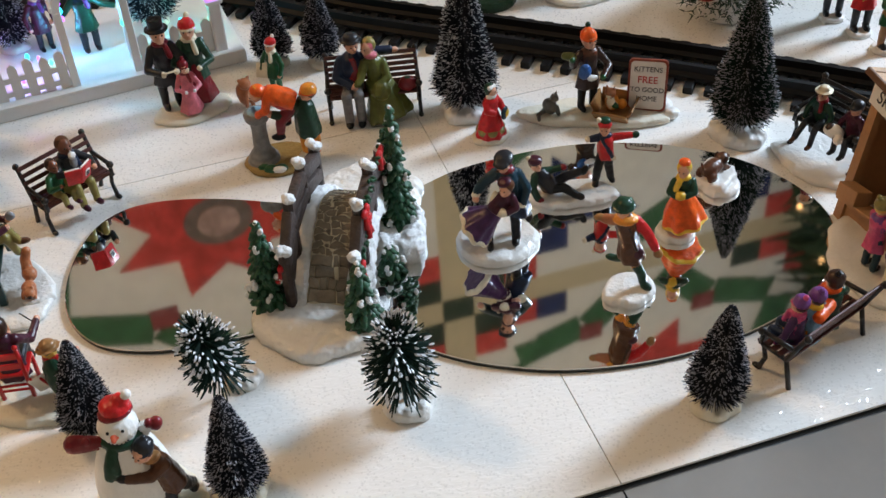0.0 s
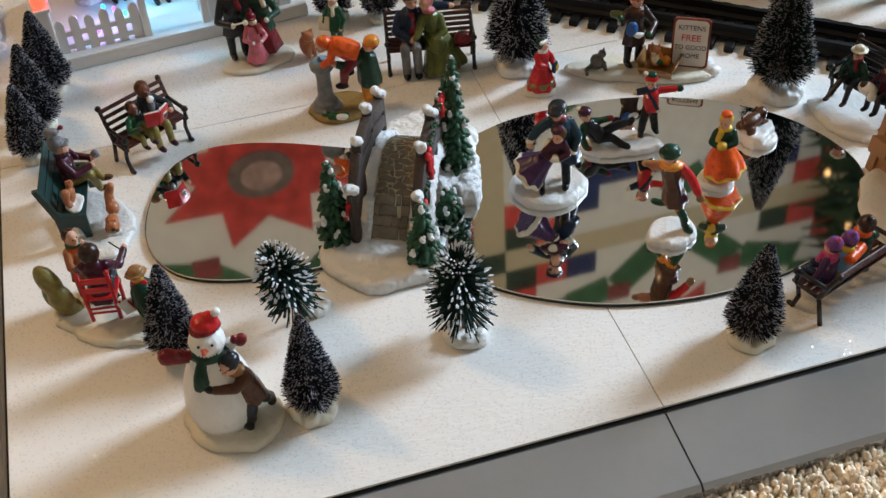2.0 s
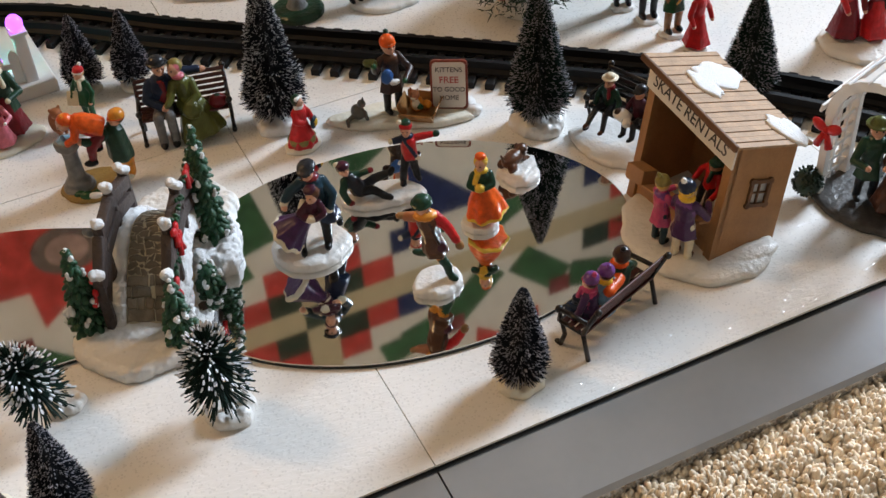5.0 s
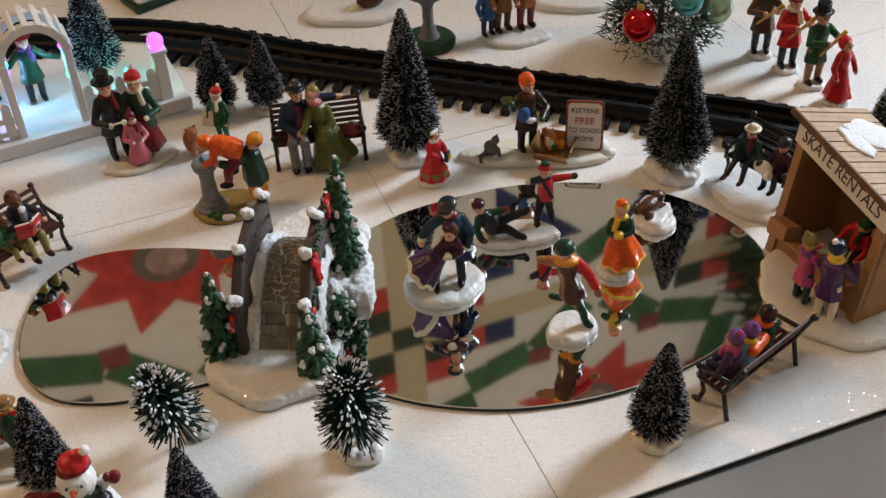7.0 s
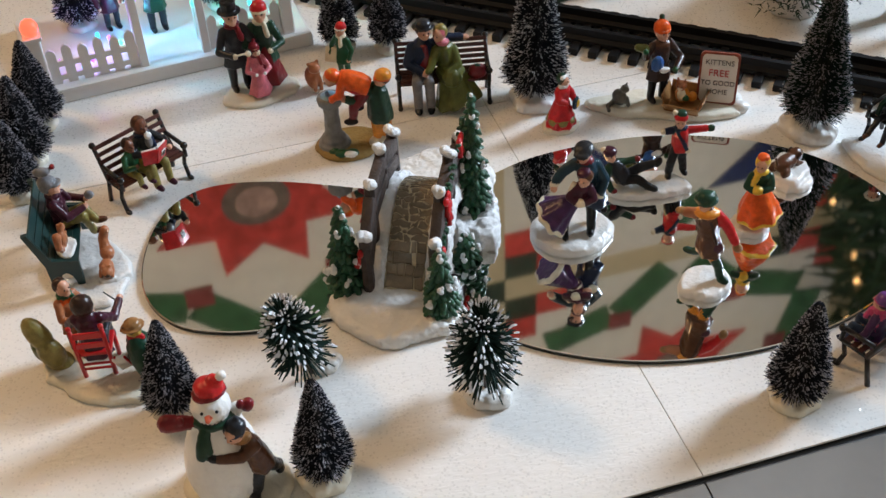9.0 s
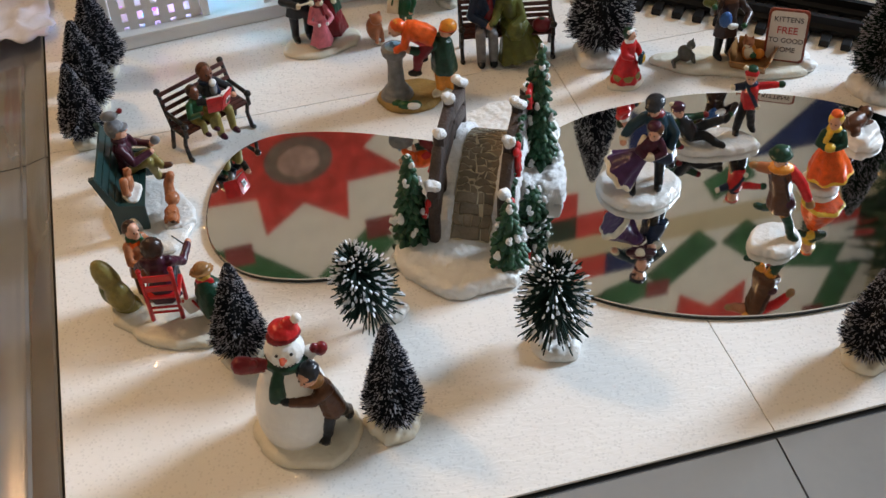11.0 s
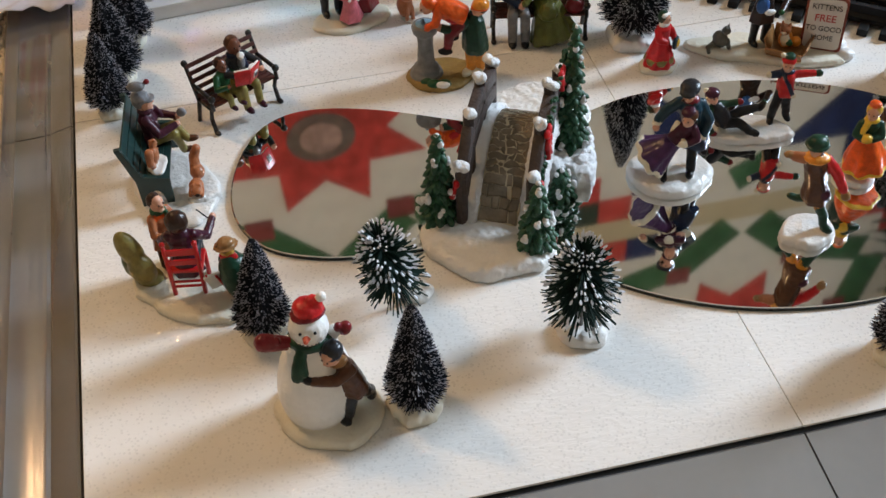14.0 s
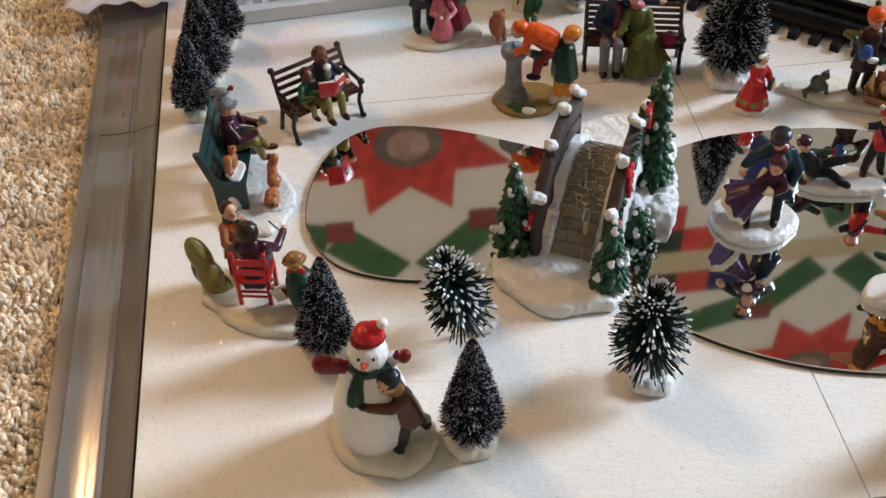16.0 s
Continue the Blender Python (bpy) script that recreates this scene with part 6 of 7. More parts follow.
def bench_sitters():
    F = Fig(pose(0.124, 0.044, 0, 0, 0, 200))
    person(F, 0.015, -0.001, 0.020, 0.046, 10, "magenta", "navy", "navy", "dark_brown", "knit", "violet", coat="purple", legs=SIT, muff="magenta", scarf="magenta", brim="magenta")
    person(F, 0.005, 0.001, 0.020, 0.046, -5, "pale_blue", "amber", "amber", "dark_brown", "knit", "violet", coat="pale_blue", legs=SIT, scarf="yellow", brim="violet")
    person(F, -0.009, 0.000, 0.020, 0.050, -20, "dark_green", "charcoal", "black", "dark_brown", "knit", "dark_brown", coat="dark_green", legs=SIT, scarf="orange", brim="dark_brown", pom="black",
           arms=(((-0.2, -0.06, 0.2), (-0.22, -0.14, 0.08)), ((0.22, -0.02, 0.22), (0.34, -0.04, 0.24))))
    F.limb([(-0.004, 0.003, 0.031), (0.008, 0.006, 0.032)], 0.0034, 0.0030, "orange")
    F.done("huddled_children_figurine", "painted figurines of bundled-up children huddled on a bench")
    F = Fig()
    F.base(0.214, 0.175, 0.022, 0.0330, 0.0045, "snow", 81, 28, 0.10)
    F.done("snow_base", "white snow base under a black bench", "snow base", "snow bases")
    F = Fig(pose(0.219, 0.182, 0.0045, 0, 0, -70))
    person(F, -0.011, 0, 0.0185, 0.041, 4, "dark_green", "charcoal", "brown", "brown", "brim", "cream", coat=None, legs=(((-0.07, 0, 0), (-0.08, -0.25, 0.02), (-0.08, -0.46, -0.14)), ((0.07, 0, 0), (0.10, -0.25, -0.02), (0.10, -0.32, -0.28))), scarf="dark_red")
    person(F, 0.012, 0.001, 0.0185, 0.042, -4, "plum", "charcoal", "black", "brown", "cap", "charcoal", coat="plum", legs=SIT)
    F.ball((0.004, -0.006, 0.020), (0.007, 0.0045, 0.0045), "white", 10, 7)
    F.ball((0.0105, -0.010, 0.019), (0.003, 0.0036, 0.003), "white", 9, 6)
    F.ball((0.002, -0.007, 0.0225), (0.003, 0.003, 0.0025), "dark_brown", 8, 6)
    F.done("resting_skaters_figurine", "painted figurines of two seated men with a white dog")


bench_sitters()


# ---- the wooden skate hut ----
def hut():
    F = Fig()
    F.base(0.204, 0.080, 0.040, 0.045, 0.0055, "snow", 91, 20, 0.07)
    F.ball((0.222, 0.050, 0.0035), (0.018, 0.008, 0.0042), "snow", 16, 8)
    F.ball((0.184, 0.060, 0.004), (0.013, 0.012, 0.0045), "snow", 14, 8)
    F.done("snow_base", "wide white snow base under the wooden hut", "snow base", "snow bases")
    W, D, HL, HR = 0.080, 0.045, 0.0905, 0.0705
    T = thing("skate_hut", pose(0.1955, 0.054, 0.005, -9, 17, 1), "small wooden skate rental hut with a sloping plank roof", "hut")

    def hz(y):
        return HR + (HL - HR) * y / W

    def prism(name, pts, axis, a, b, mat, parent=T, label=""):
        """A flat panel from its outline, thick along x or y."""
        bm = bmesh.new()
        rings(bm, [[((k, u, v) if axis == "x" else (u, k, v)) for u, v in pts] for k in (a, b)])
        bmesh.ops.recalc_face_normals(bm, faces=bm.faces)
        return part(name, bm, M[mat], parent, label, False)
    prism("back_wall", ((0, -0.006), (W, -0.006), (W, hz(W)), (0, hz(0))), "x", D - 0.002, D, "wood")
    prism("far_wall", ((0.002, -0.006), (D - 0.002, -0.006), (D - 0.002, hz(W)), (0.002, hz(W))), "y", W - 0.002, W, "wood")
    # near wall around a small window
    w0, w1, z0, z1 = 0.018, 0.030, 0.034, 0.047
    near = prism("near_wall", ((0.002, -0.006), (D - 0.002, -0.006), (D - 0.002, z0), (0.002, z0)), "y", 0.0, 0.002, "wood")
    for pts in (((0.002, z0), (w0, z0), (w0, z1), (0.002, z1)), ((w1, z0), (D - 0.002, z0), (D - 0.002, z1), (w1, z1)), ((0.002, z1), (D - 0.002, z1), (D - 0.002, HR), (0.002, HR))):
        prism("wall_panel", pts, "y", 0.0, 0.002, "wood", near)
    win = new("window")
    win.parent = T
    for m, sz in ((pose((w0 + w1) / 2, -0.0006, z1 + 0.0006), (w1 - w0 + 0.005, 0.0022, 0.0022)), (pose((w0 + w1) / 2, -0.0006, z0 - 0.0006), (w1 - w0 + 0.005, 0.0022, 0.0022)),
                  (pose(w0 - 0.0006, -0.0006, (z0 + z1) / 2), (0.0022, 0.0022, z1 - z0 + 0.005)), (pose(w1 + 0.0006, -0.0006, (z0 + z1) / 2), (0.0022, 0.0022, z1 - z0 + 0.005)),
                  (pose((w0 + w1) / 2, 0.0002, (z0 + z1) / 2), (0.0011, 0.0014, z1 - z0)), (pose((w0 + w1) / 2, 0.0002, (z0 + z1) / 2), (w1 - w0, 0.0013, 0.0011))):
        bm = bmesh.new()
        box(bm, m, sz, 0, 0.0003)
        part("window_bar", bm, M["wood_dark"], win, "dark wooden window bar", False)
    for i in range(4):
        bm = bmesh.new()
        box(bm, pose(w0 + (w1 - w0) * (0.25 + 0.5 * (i % 2)), 0.0010, z0 + (z1 - z0) * (0.25 + 0.5 * (i // 2))), ((w1 - w0) / 2, 0.0006, (z1 - z0) / 2))
        part("pane", bm, M["glass_dull"], win, "pale grey window pane", False)
    # open front: corner posts, counter, sign board
    prism("corner_post", ((0.0, -0.006), (0.006, -0.006), (0.006, hz(0.006)), (0.0, hz(0))), "x", 0.0, 0.0045, "wood")
    prism("corner_post", ((W - 0.006, -0.006), (W, -0.006), (W, hz(W)), (W - 0.006, hz(W - 0.006))), "x", 0.0, 0.0045, "wood")
    prism("counter_front", ((0.006, -0.006), (W - 0.006, -0.006), (W - 0.006, 0.021), (0.006, 0.021)), "x", 0.002, 0.0045, "wood")
    bm = bmesh.new()
    box(bm, pose(-0.002, W / 2, 0.022), (0.013, W - 0.012, 0.0018), 0, 0.0004)
    part("counter_top", bm, M["wood"], T, "", False)
    bm = bmesh.new()
    box(bm, pose(-0.004, W - 0.014, 0.0270), (0.011, 0.016, 0.009), 0, 0.0006)
    part("shelf_box", bm, M["wood"], T, "", False)
    sign = prism("sign_board", ((-0.001, hz(0) - 0.0145), (W + 0.001, hz(W) - 0.0145), (W + 0.001, hz(W) - 0.001), (-0.001, hz(0) - 0.001)), "x", -0.0015, 0.0, "sign_white", T, "white sign board with black lettering")
    tilt = math.degrees(math.atan2(HL - HR, W))
    m = Matrix(((0, 0, -1, -0.0017), (-1, 0, 0, W / 2), (0, 1, 0, hz(W / 2) - 0.0078), (0, 0, 0, 1)))
    lettering("SKATE RENTALS", 0.0100, m @ pose(0, 0, 0, 0, 0, -tilt), sign, "letter")
    # plank roof
    n = 20
    rng = random.Random(9)
    for i in range(n):
        y = -0.006 + (W + 0.012) * (i + 0.5) / n
        bm = bmesh.new()
        box(bm, pose(D / 2 + rng.uniform(-0.0006, 0.0006), y, hz(y) + 0.0012 + 0.0003 * (i % 2), tilt), (D + 0.010, (W + 0.012) / n - 0.0003, 0.0018), 0, 0.0003)
        part("roof_plank", bm, M["plank"], T, "", False)
    bm = bmesh.new()
    box(bm, pose(-0.0055, W / 2, hz(W / 2) + 0.0008, tilt), (0.0022, W + 0.014, 0.0042), 0, 0.0006)
    part("roof_edge", bm, M["wood_dark"], T, "dark stained roof edge", False)
    for x, y, rx, ry, sd in ((0.030, 0.060, 0.017, 0.013, 3), (0.015, 0.052, 0.007, 0.013, 5), (0.040, 0.006, 0.009, 0.014, 7)):
        bm = bmesh.new()
        mound(bm, 0, 0, rx, ry, 0.0022, 0, sd, 10, 0.15)
        ob = part("roof_snow", bm, M["flock"], T, "patch of white snow on the roof")
        ob.matrix_basis = pose(x, y, hz(y) + 0.0016, tilt)
    F = Fig(pose(0.219, 0.096, 0.006, 0, 17, -90))
    person(F, 0, 0, 0, 0.046, 0, "red", "charcoal", "black", "brown", "cap", "dark_green", scarf="dark_green")
    F.done("shopkeeper_figurine", "painted figurine in red sweater behind the hut counter")
    F = Fig(pose(0.184, 0.064, 0.0065, 0, 0, 115))
    person(F, 0, 0, 0, 0.053, 0, "violet", "cream", "brown", "yellow", "knit", "navy", coat="purple", scarf="yellow", brim="yellow", pom="white",
           arms=(((-0.2, -0.1, 0.56), (-0.12, -0.26, 0.6)), ((0.2, -0.1, 0.56), (0.12, -0.26, 0.6))), muff="tan")
    F.done("customer_figurine", "painted child figurine in a purple coat and yellow scarf")
    F = Fig(pose(0.181, 0.082, 0.0060, 0, 0, 95))
    person(F, 0, 0, 0, 0.046, 0, "violet", "teal", "black", "blonde", "knit", "khaki", coat="magenta", brim="khaki",
           arms=(((-0.2, -0.1, 0.58), (-0.12, -0.28, 0.64)), ((0.2, -0.1, 0.58), (0.12, -0.28, 0.64))))
    F.done("customer_figurine", "painted child figurine in pink and teal at the hut counter")


M["plank"] = shade("pale_roof_plank", (0.38, 0.235, 0.125), 0.6, var=0.3, scale=110, bump=0.3)
hut()


# ---- picket fence with a lit gateway ----
def bulb_material(name, col, strength):
    return shade(name, col, 0.3, var=0.02, emit=(col, strength))


M["led_cyan"] = bulb_material("cyan_led", (0.03, 0.65, 1.0), 6.0)
M["led_violet"] = bulb_material("violet_led", (0.45, 0.10, 1.0), 3.0)
M["led_green"] = bulb_material("green_led", (0.05, 0.9, 0.35), 5.0)
M["led_red"] = bulb_material("red_led", (1.0, 0.08, 0.04), 2.6)


def picket_gate():
    T = thing("picket_fence", pose(-0.188, 0.4245, 0, 0, 0, 4.5), "white plastic picket fence with arched gateway and coloured lights", "fence")

    def slab(name, m, size, mat="plastic_white", bevel=0.0006, parent=T, label=""):
        bm = bmesh.new()
        box(bm, m, size, 0, bevel)
        return part(name, bm, M[mat], parent, label, False)
    slab("platform", pose(0, 0.055, 0.0045), (0.195, 0.110, 0.009), bevel=0.001)
    slab("platform_step", pose(0.0, 0.004, 0.0100), (0.193, 0.010, 0.002))
    y = 0.008

    def picket(x, h):
        bm = bmesh.new()
        pts = [(-0.0032, 0.010), (0.0032, 0.010), (0.0032, h - 0.004), (0.0022, h - 0.0015), (0, h), (-0.0022, h - 0.0015), (-0.0032, h - 0.004)]
        rings(bm, [[(x + u, yy, v) for u, v in pts] for yy in (y - 0.0012, y + 0.0012)])
        bmesh.ops.recalc_face_normals(bm, faces=bm.faces)
        part("picket", bm, M["plastic_white"], T, "", False)
    for x0, x1, n in ((-0.078, -0.026, 6), (0.030, 0.074, 5)):
        for i in range(n):
            picket(x0 + (x1 - x0) * i / (n - 1), 0.037 + 0.002 * (i % 2))
        for z in (0.015, 0.025):
            slab("fence_rail", pose((x0 + x1) / 2, y + 0.001, z), (x1 - x0 + 0.010, 0.0030, 0.0042))
    for x, mat in ((-0.086, "led_red"), (0.082, "led_violet")):
        post = slab("end_post", pose(x, y, 0.0285), (0.0090, 0.0090, 0.039), bevel=0.0012)
        slab("post_cap", pose(x, y, 0.0490), (0.0120, 0.0120, 0.0028), parent=post)
        bm = bmesh.new()
        ball(bm, (x, y, 0.0555), (0.0058, 0.0058, 0.0066), 0, 14, 10)
        part("globe_light", bm, M[mat], post, "lit coloured globe light")
    # gateway: two posts, a hoop and short slats over it
    cx, hw, spring = 0.002, 0.0215, 0.066
    for sx in (-1, 1):
        slab("gate_post", pose(cx + sx * hw, y, 0.0375), (0.0056, 0.0075, 0.058))
        slab("gate_post", pose(cx + sx * hw, y + 0.020, 0.0375), (0.0050, 0.0060, 0.058))
        for k in range(4):
            slab("gate_slat", pose(cx + sx * hw, y + 0.010, 0.018 + 0.013 * k), (0.0030, 0.020, 0.0035))
    for yy in (y, y + 0.020):
        bm = bmesh.new()
        loops = []
        for k in range(19):
            a = math.pi * k / 18
            c, s = math.cos(a), math.sin(a)
            loops.append([(cx + r * c, yy + d, spring + r * 1.05 * s) for r, d in ((hw - 0.0026, -0.003), (hw + 0.0026, -0.003), (hw + 0.0026, 0.003), (hw - 0.0026, 0.003))])
        rings(bm, loops)
        bmesh.ops.recalc_face_normals(bm, faces=bm.faces)
        flat(part("gate_hoop", bm, M["plastic_white"], T), 30)
    for k in range(9):
        a = math.pi * (k + 0.5) / 9
        slab("hoop_slat", pose(cx + (hw + 0.0035) * math.cos(a), y + 0.010, spring + (hw + 0.0035) * 1.05 * math.sin(a), 0, 90 - math.degrees(a), 0), (0.0040, 0.032, 0.0018))
    rng = random.Random(3)
    mats = ("led_cyan", "led_violet", "led_green", "led_cyan", "led_violet")
    for i in range(24):
        x = -0.080 + 0.160 * i / 23
        if abs(x - cx) < 0.028:
            zz = rng.uniform(0.03, 0.08)
            x = cx + (hw - 0.003) * (1 if x > cx else -1)
        else:
            zz = rng.uniform(0.014, 0.036)
        bm = bmesh.new()
        ball(bm, (x, y + 0.005 + rng.uniform(0, 0.004), zz), (0.0014, 0.0014, 0.0024), 0, 8, 6)
        part("led_bulb", bm, M[mats[i % 5]], T, "tiny lit coloured bulb")
    for x, yy, z, col, p in ((-0.05, 0.028, 0.03, (0.45, 0.25, 1.0), 0.030), (0.010, 0.035, 0.045, (0.15, 0.60, 1.0), 0.036), (0.055, 0.024, 0.03, (0.1, 0.95, 0.75), 0.032), (-0.02, 0.05, 0.03, (0.15, 0.6, 1.0), 0.030)):
        data = bpy.data.lights.new("led_glow", "POINT")
        data.energy, data.color, data.shadow_soft_size = p, col, 0.004
        ob = new("led_glow", data)
        ob.matrix_world = T.matrix_world @ Matrix.Translation((x, yy, z))
    F = Fig(pose(-0.193, 0.476, 0.009, 0, 0, 10))
    person(F, 0, 0, 0, 0.055, 0, "teal", "charcoal", "black", "brown", "brim", "dark_red", coat="dark_green", scarf="violet", arms=(((-0.24, -0.04, 0.62), (-0.38, -0.06, 0.58)), ((0.24, -0.04, 0.62), (0.38, -0.06, 0.56))))
    F.done("figurine", "painted figurine in a dark green coat beyond the gateway")
    F = Fig(pose(-0.224, 0.490, 0.009, 0, 0, 20))
    person(F, 0, 0, 0, 0.048, 0, "plum", "charcoal", "black", "brown", "knit", "dark_red", coat="plum", scarf="violet")
    F.done("figurine", "painted figurine in a plum coat behind the fence")


picket_gate()
brush_tree("pine_tree", -0.146, 0.494, 0.088, 0.020, 15, base=0.010, label="blue-lit frosted bottle-brush pine behind the fence", z=0.009, tips="frost")
brush_tree("pine_tree", -0.246, 0.500, 0.070, 0.018, 16, base=0.010, label="frosted bottle-brush pine behind the fence", z=0.009, tips="frost")


# ---- white garden arbour ----
def arbour():
    T = thing("garden_arbour", pose(0.312, 0.052, 0.004, 0, 0, -72), "white garden arbour with red bows on a dark base", "arbour")

    def slab(name, m, size, mat="plastic_white", label=""):
        bm = bmesh.new()
        box(bm, m, size, 0, 0.0004)
        return part(name, bm, M[mat], T, label, False)
    bm = bmesh.new()
    mound(bm, 0, 0.004, 0.046, 0.030, 0.004, 0, 4, 0, 0.05, -0.004)
    part("paved_base", bm, M["pebble"], T, "dark grey pebbled base")
    hw, spring = 0.030, 0.055
    for sx in (-1, 1):
        for yy in (-0.014, 0.014):
            slab("upright", pose(sx * hw, yy, 0.028), (0.0050, 0.0050, 0.056))
        for k in range(6):
            slab("side_slat", pose(sx * hw, 0, 0.010 + 0.009 * k), (0.0022, 0.026, 0.0026))
        for k in (-0.0045, 0.0045):
            slab("side_slat", pose(sx * hw, k, 0.030), (0.0020, 0.0022, 0.050))
    for yy in (-0.014, 0.014):
        bm = bmesh.new()
        loops = []
        for k in range(19):
            a = math.pi * k / 18
            loops.append([(r * math.cos(a), yy + d, spring + r * math.sin(a)) for r, d in ((hw - 0.0030, -0.0026), (hw + 0.0030, -0.0026), (hw + 0.0030, 0.0026), (hw - 0.0030, 0.0026))])
        rings(bm, loops)
        bmesh.ops.recalc_face_normals(bm, faces=bm.faces)
        flat(part("hoop", bm, M["plastic_white"], T), 30)
    for k in range(9):
        a = math.pi * (k + 0.5) / 9
        slab("top_slat", pose((hw + 0.004) * math.cos(a), 0, spring + (hw + 0.004) * math.sin(a), 0, 90 - math.degrees(a), 0), (0.0050, 0.042, 0.0016))
    for sx in (-1, 1):
        bm = bmesh.new()
        p = Vector((sx * hw, -0.0175, 0.046))
        for k in (-1, 1):
            ball(bm, p + Vector((k * 0.0048, 0, 0.002)), (0.0052, 0.0022, 0.0034), 0, 10, 7, Euler((0, k * -0.5, 0)).to_quaternion())
            tube(bm, p, p + Vector((k * 0.0040, -0.001, -0.011)), 0.0014, 0.0024, 0, 7)
        ball(bm, p, 0.0024, 0, 9, 6)
        part("red_bow", bm, M["red"], T, "bright red ribbon bow")
        rng = random.Random(17 + sx)
        bm = bmesh.new()
        ball(bm, (sx * hw + sx * 0.004, -0.020, 0.008), 0.0085, 0, 12, 9)
        for k in range(120):
            d = Vector((rng.gauss(0, 1), rng.gauss(0, 1), rng.gauss(0, 1))).normalized()
            ball(bm, Vector((sx * hw + sx * 0.004, -0.020, 0.0085)) + d * 0.0088, (0.0014, 0.0009, 0.0006), 0, 5, 4, d.to_track_quat("X", "Z"))
        part("shrub", bm, M["bush"], T, "round dark green shrub")
    F = Fig(pose(0.312, 0.052, 0.004, 0, 0, -72))
    person(F, -0.006, -0.004, 0.001, 0.056, 40, "dark_green", "charcoal", "black", "brown", "brim", "olive", coat="dark_green", arms=(((-0.2, -0.1, 0.56), (-0.1, -0.24, 0.58)), ((0.2, -0.1, 0.56), (0.1, -0.24, 0.58))))
    person(F, 0.010, -0.002, 0.001, 0.054, -40, "brown", "brown", "black", "fox", "knit", "brown", coat="brown", scarf="tan", brim="dark_red", skirt="brown")
    F.done("strolling_couple_figurine", "painted figurine couple in dark coats under the arbour")


M["pebble"] = shade("dark_pebbles", (0.07, 0.065, 0.06), 0.35, var=0.5, scale=260, bump=0.8, bump_scale=260)
M["bush"] = shade("dark_shrub_green", (0.008, 0.028, 0.014), 0.5, var=0.4)
arbour()


# ---- things beyond the track ----
def far_things():
    F = Fig(pose(0.095, 0.446, 0))
    F.lathe([(0.0205, 0), (0.0205, 0.004), (0.018, 0.006)], "dark_green", 22)
    F.lathe([(0.0085, 0.005), (0.0065, 0.010), (0.0042, 0.018), (0.0042, 0.032), (0.0075, 0.037), (0.0165, 0.043), (0.0170, 0.047), (0.0150, 0.0465)], "stone", 20)
    F.ball((0, 0, 0.0465), (0.0145, 0.0145, 0.001), "pale_blue", 14, 6)
    F.done("bird_bath", "grey stone bird bath on a dark green round base", "bird bath")
    F = Fig(pose(0.157, 0.425, 0))
    F.base(0, 0, 0.026, 0.016, 0.0045, "snow", 95, -15)
    F.m = pose(0.150, 0.430, 0.0045, 0, 0, 10)
    person(F, -0.012, 0.004, 0, 0.045, 0, "navy", "navy", "black", "brown", "knit", "navy", coat="blue")
    person(F, 0.001, 0.003, 0, 0.058, 0, "brown", "brown", "dark_brown", "brown", "cap", "brown", coat="tan")
    person(F, 0.018, -0.003, 0, 0.062, 0, "dark_red", "dark_red", "black", "brown", "top", "black", coat="fox")
    F.done("family_figurine", "painted figurine family in winter coats beyond the track")
    F = Fig()
    F.base(0.058, 0.515, 0.042, 0.024, 0.006, "snow", 96, -20)
    F.m = pose(0.070, 0.512, 0.006)
    F.ball((0, 0, 0.006), (0.012, 0.007, 0.007), "brown", 12, 8)
    F.ball((0.010, 0, 0.010), (0.006, 0.005, 0.007), "red", 12, 8)
    F.done("sled_figurine", "snowy figurine base with brown and red shapes", "figurine")
    F = Fig()
    F.base(0.222, 0.458, 0.036, 0.022, 0.006, "snow", 97, -30)
    F.done("snow_base", "snowy figurine base beyond the track", "snow base", "snow bases")
    F = Fig(pose(-0.070, 0.606, 0, 0, 0, 18))
    F.box(pose(0, 0.02, 0.003), (0.075, 0.050, 0.006), "dark_green", 0.001)
    F.box(pose(0, 0.02, 0.0075), (0.068, 0.044, 0.005), "snow", 0.002)
    F.done("display_stand", "snowy display stand with a dark green rim", "stand")
    tops = (("teal", "charcoal", "brim", "brown", "brown"), ("dark_red", "black", "knit", "dark_red", "red"), ("dark_green", "tan", "top", "black", "green"), ("red", "red", "hood", "red", "red"))
    for i, ((x, y), (top, low, hat, hc, coat)) in enumerate(zip(((0.309, 0.325), (0.315, 0.300), (0.319, 0.274), (0.322, 0.249)), tops)):
        F = Fig(pose(x, y, 0))
        F.base(0, 0, 0.0095, 0.0085, 0.0035, "snow", 100 + i)
        F.m = pose(x, y, 0.0032, 0, 0, -25 + 12 * i)
        up = (((-0.2, -0.1, 0.62), (-0.06, -0.24, 0.66)), ((0.2, -0.1, 0.62), (0.10, -0.26, 0.70)))
        person(F, 0, 0, 0, 0.058 if i < 3 else 0.047, 0, top, low, "black", "brown", hat, hc, coat=coat if i != 3 else None, skirt="red" if i == 3 else None, arms=up if i < 3 else None, scarf="cream" if i == 1 else None)
        if i < 3:
            F.tube((-0.008, -0.014, 0.030), (0.010, -0.015, 0.046), 0.0007, 0.0018, "gold", 8)
        F.done("musician_figurine" if i < 3 else "girl_figurine", ("painted bandsman figurine in teal and black", "painted bandsman figurine in a red tunic", "painted bandsman figurine in green coat and tan trousers", "painted figurine of a girl in red coat")[i], group="street band")
    F = Fig()
    F.base(0.425, 0.190, 0.034, 0.026, 0.005, "snow", 110, -40)
    F.m = pose(0.415, 0.205, 0.005)
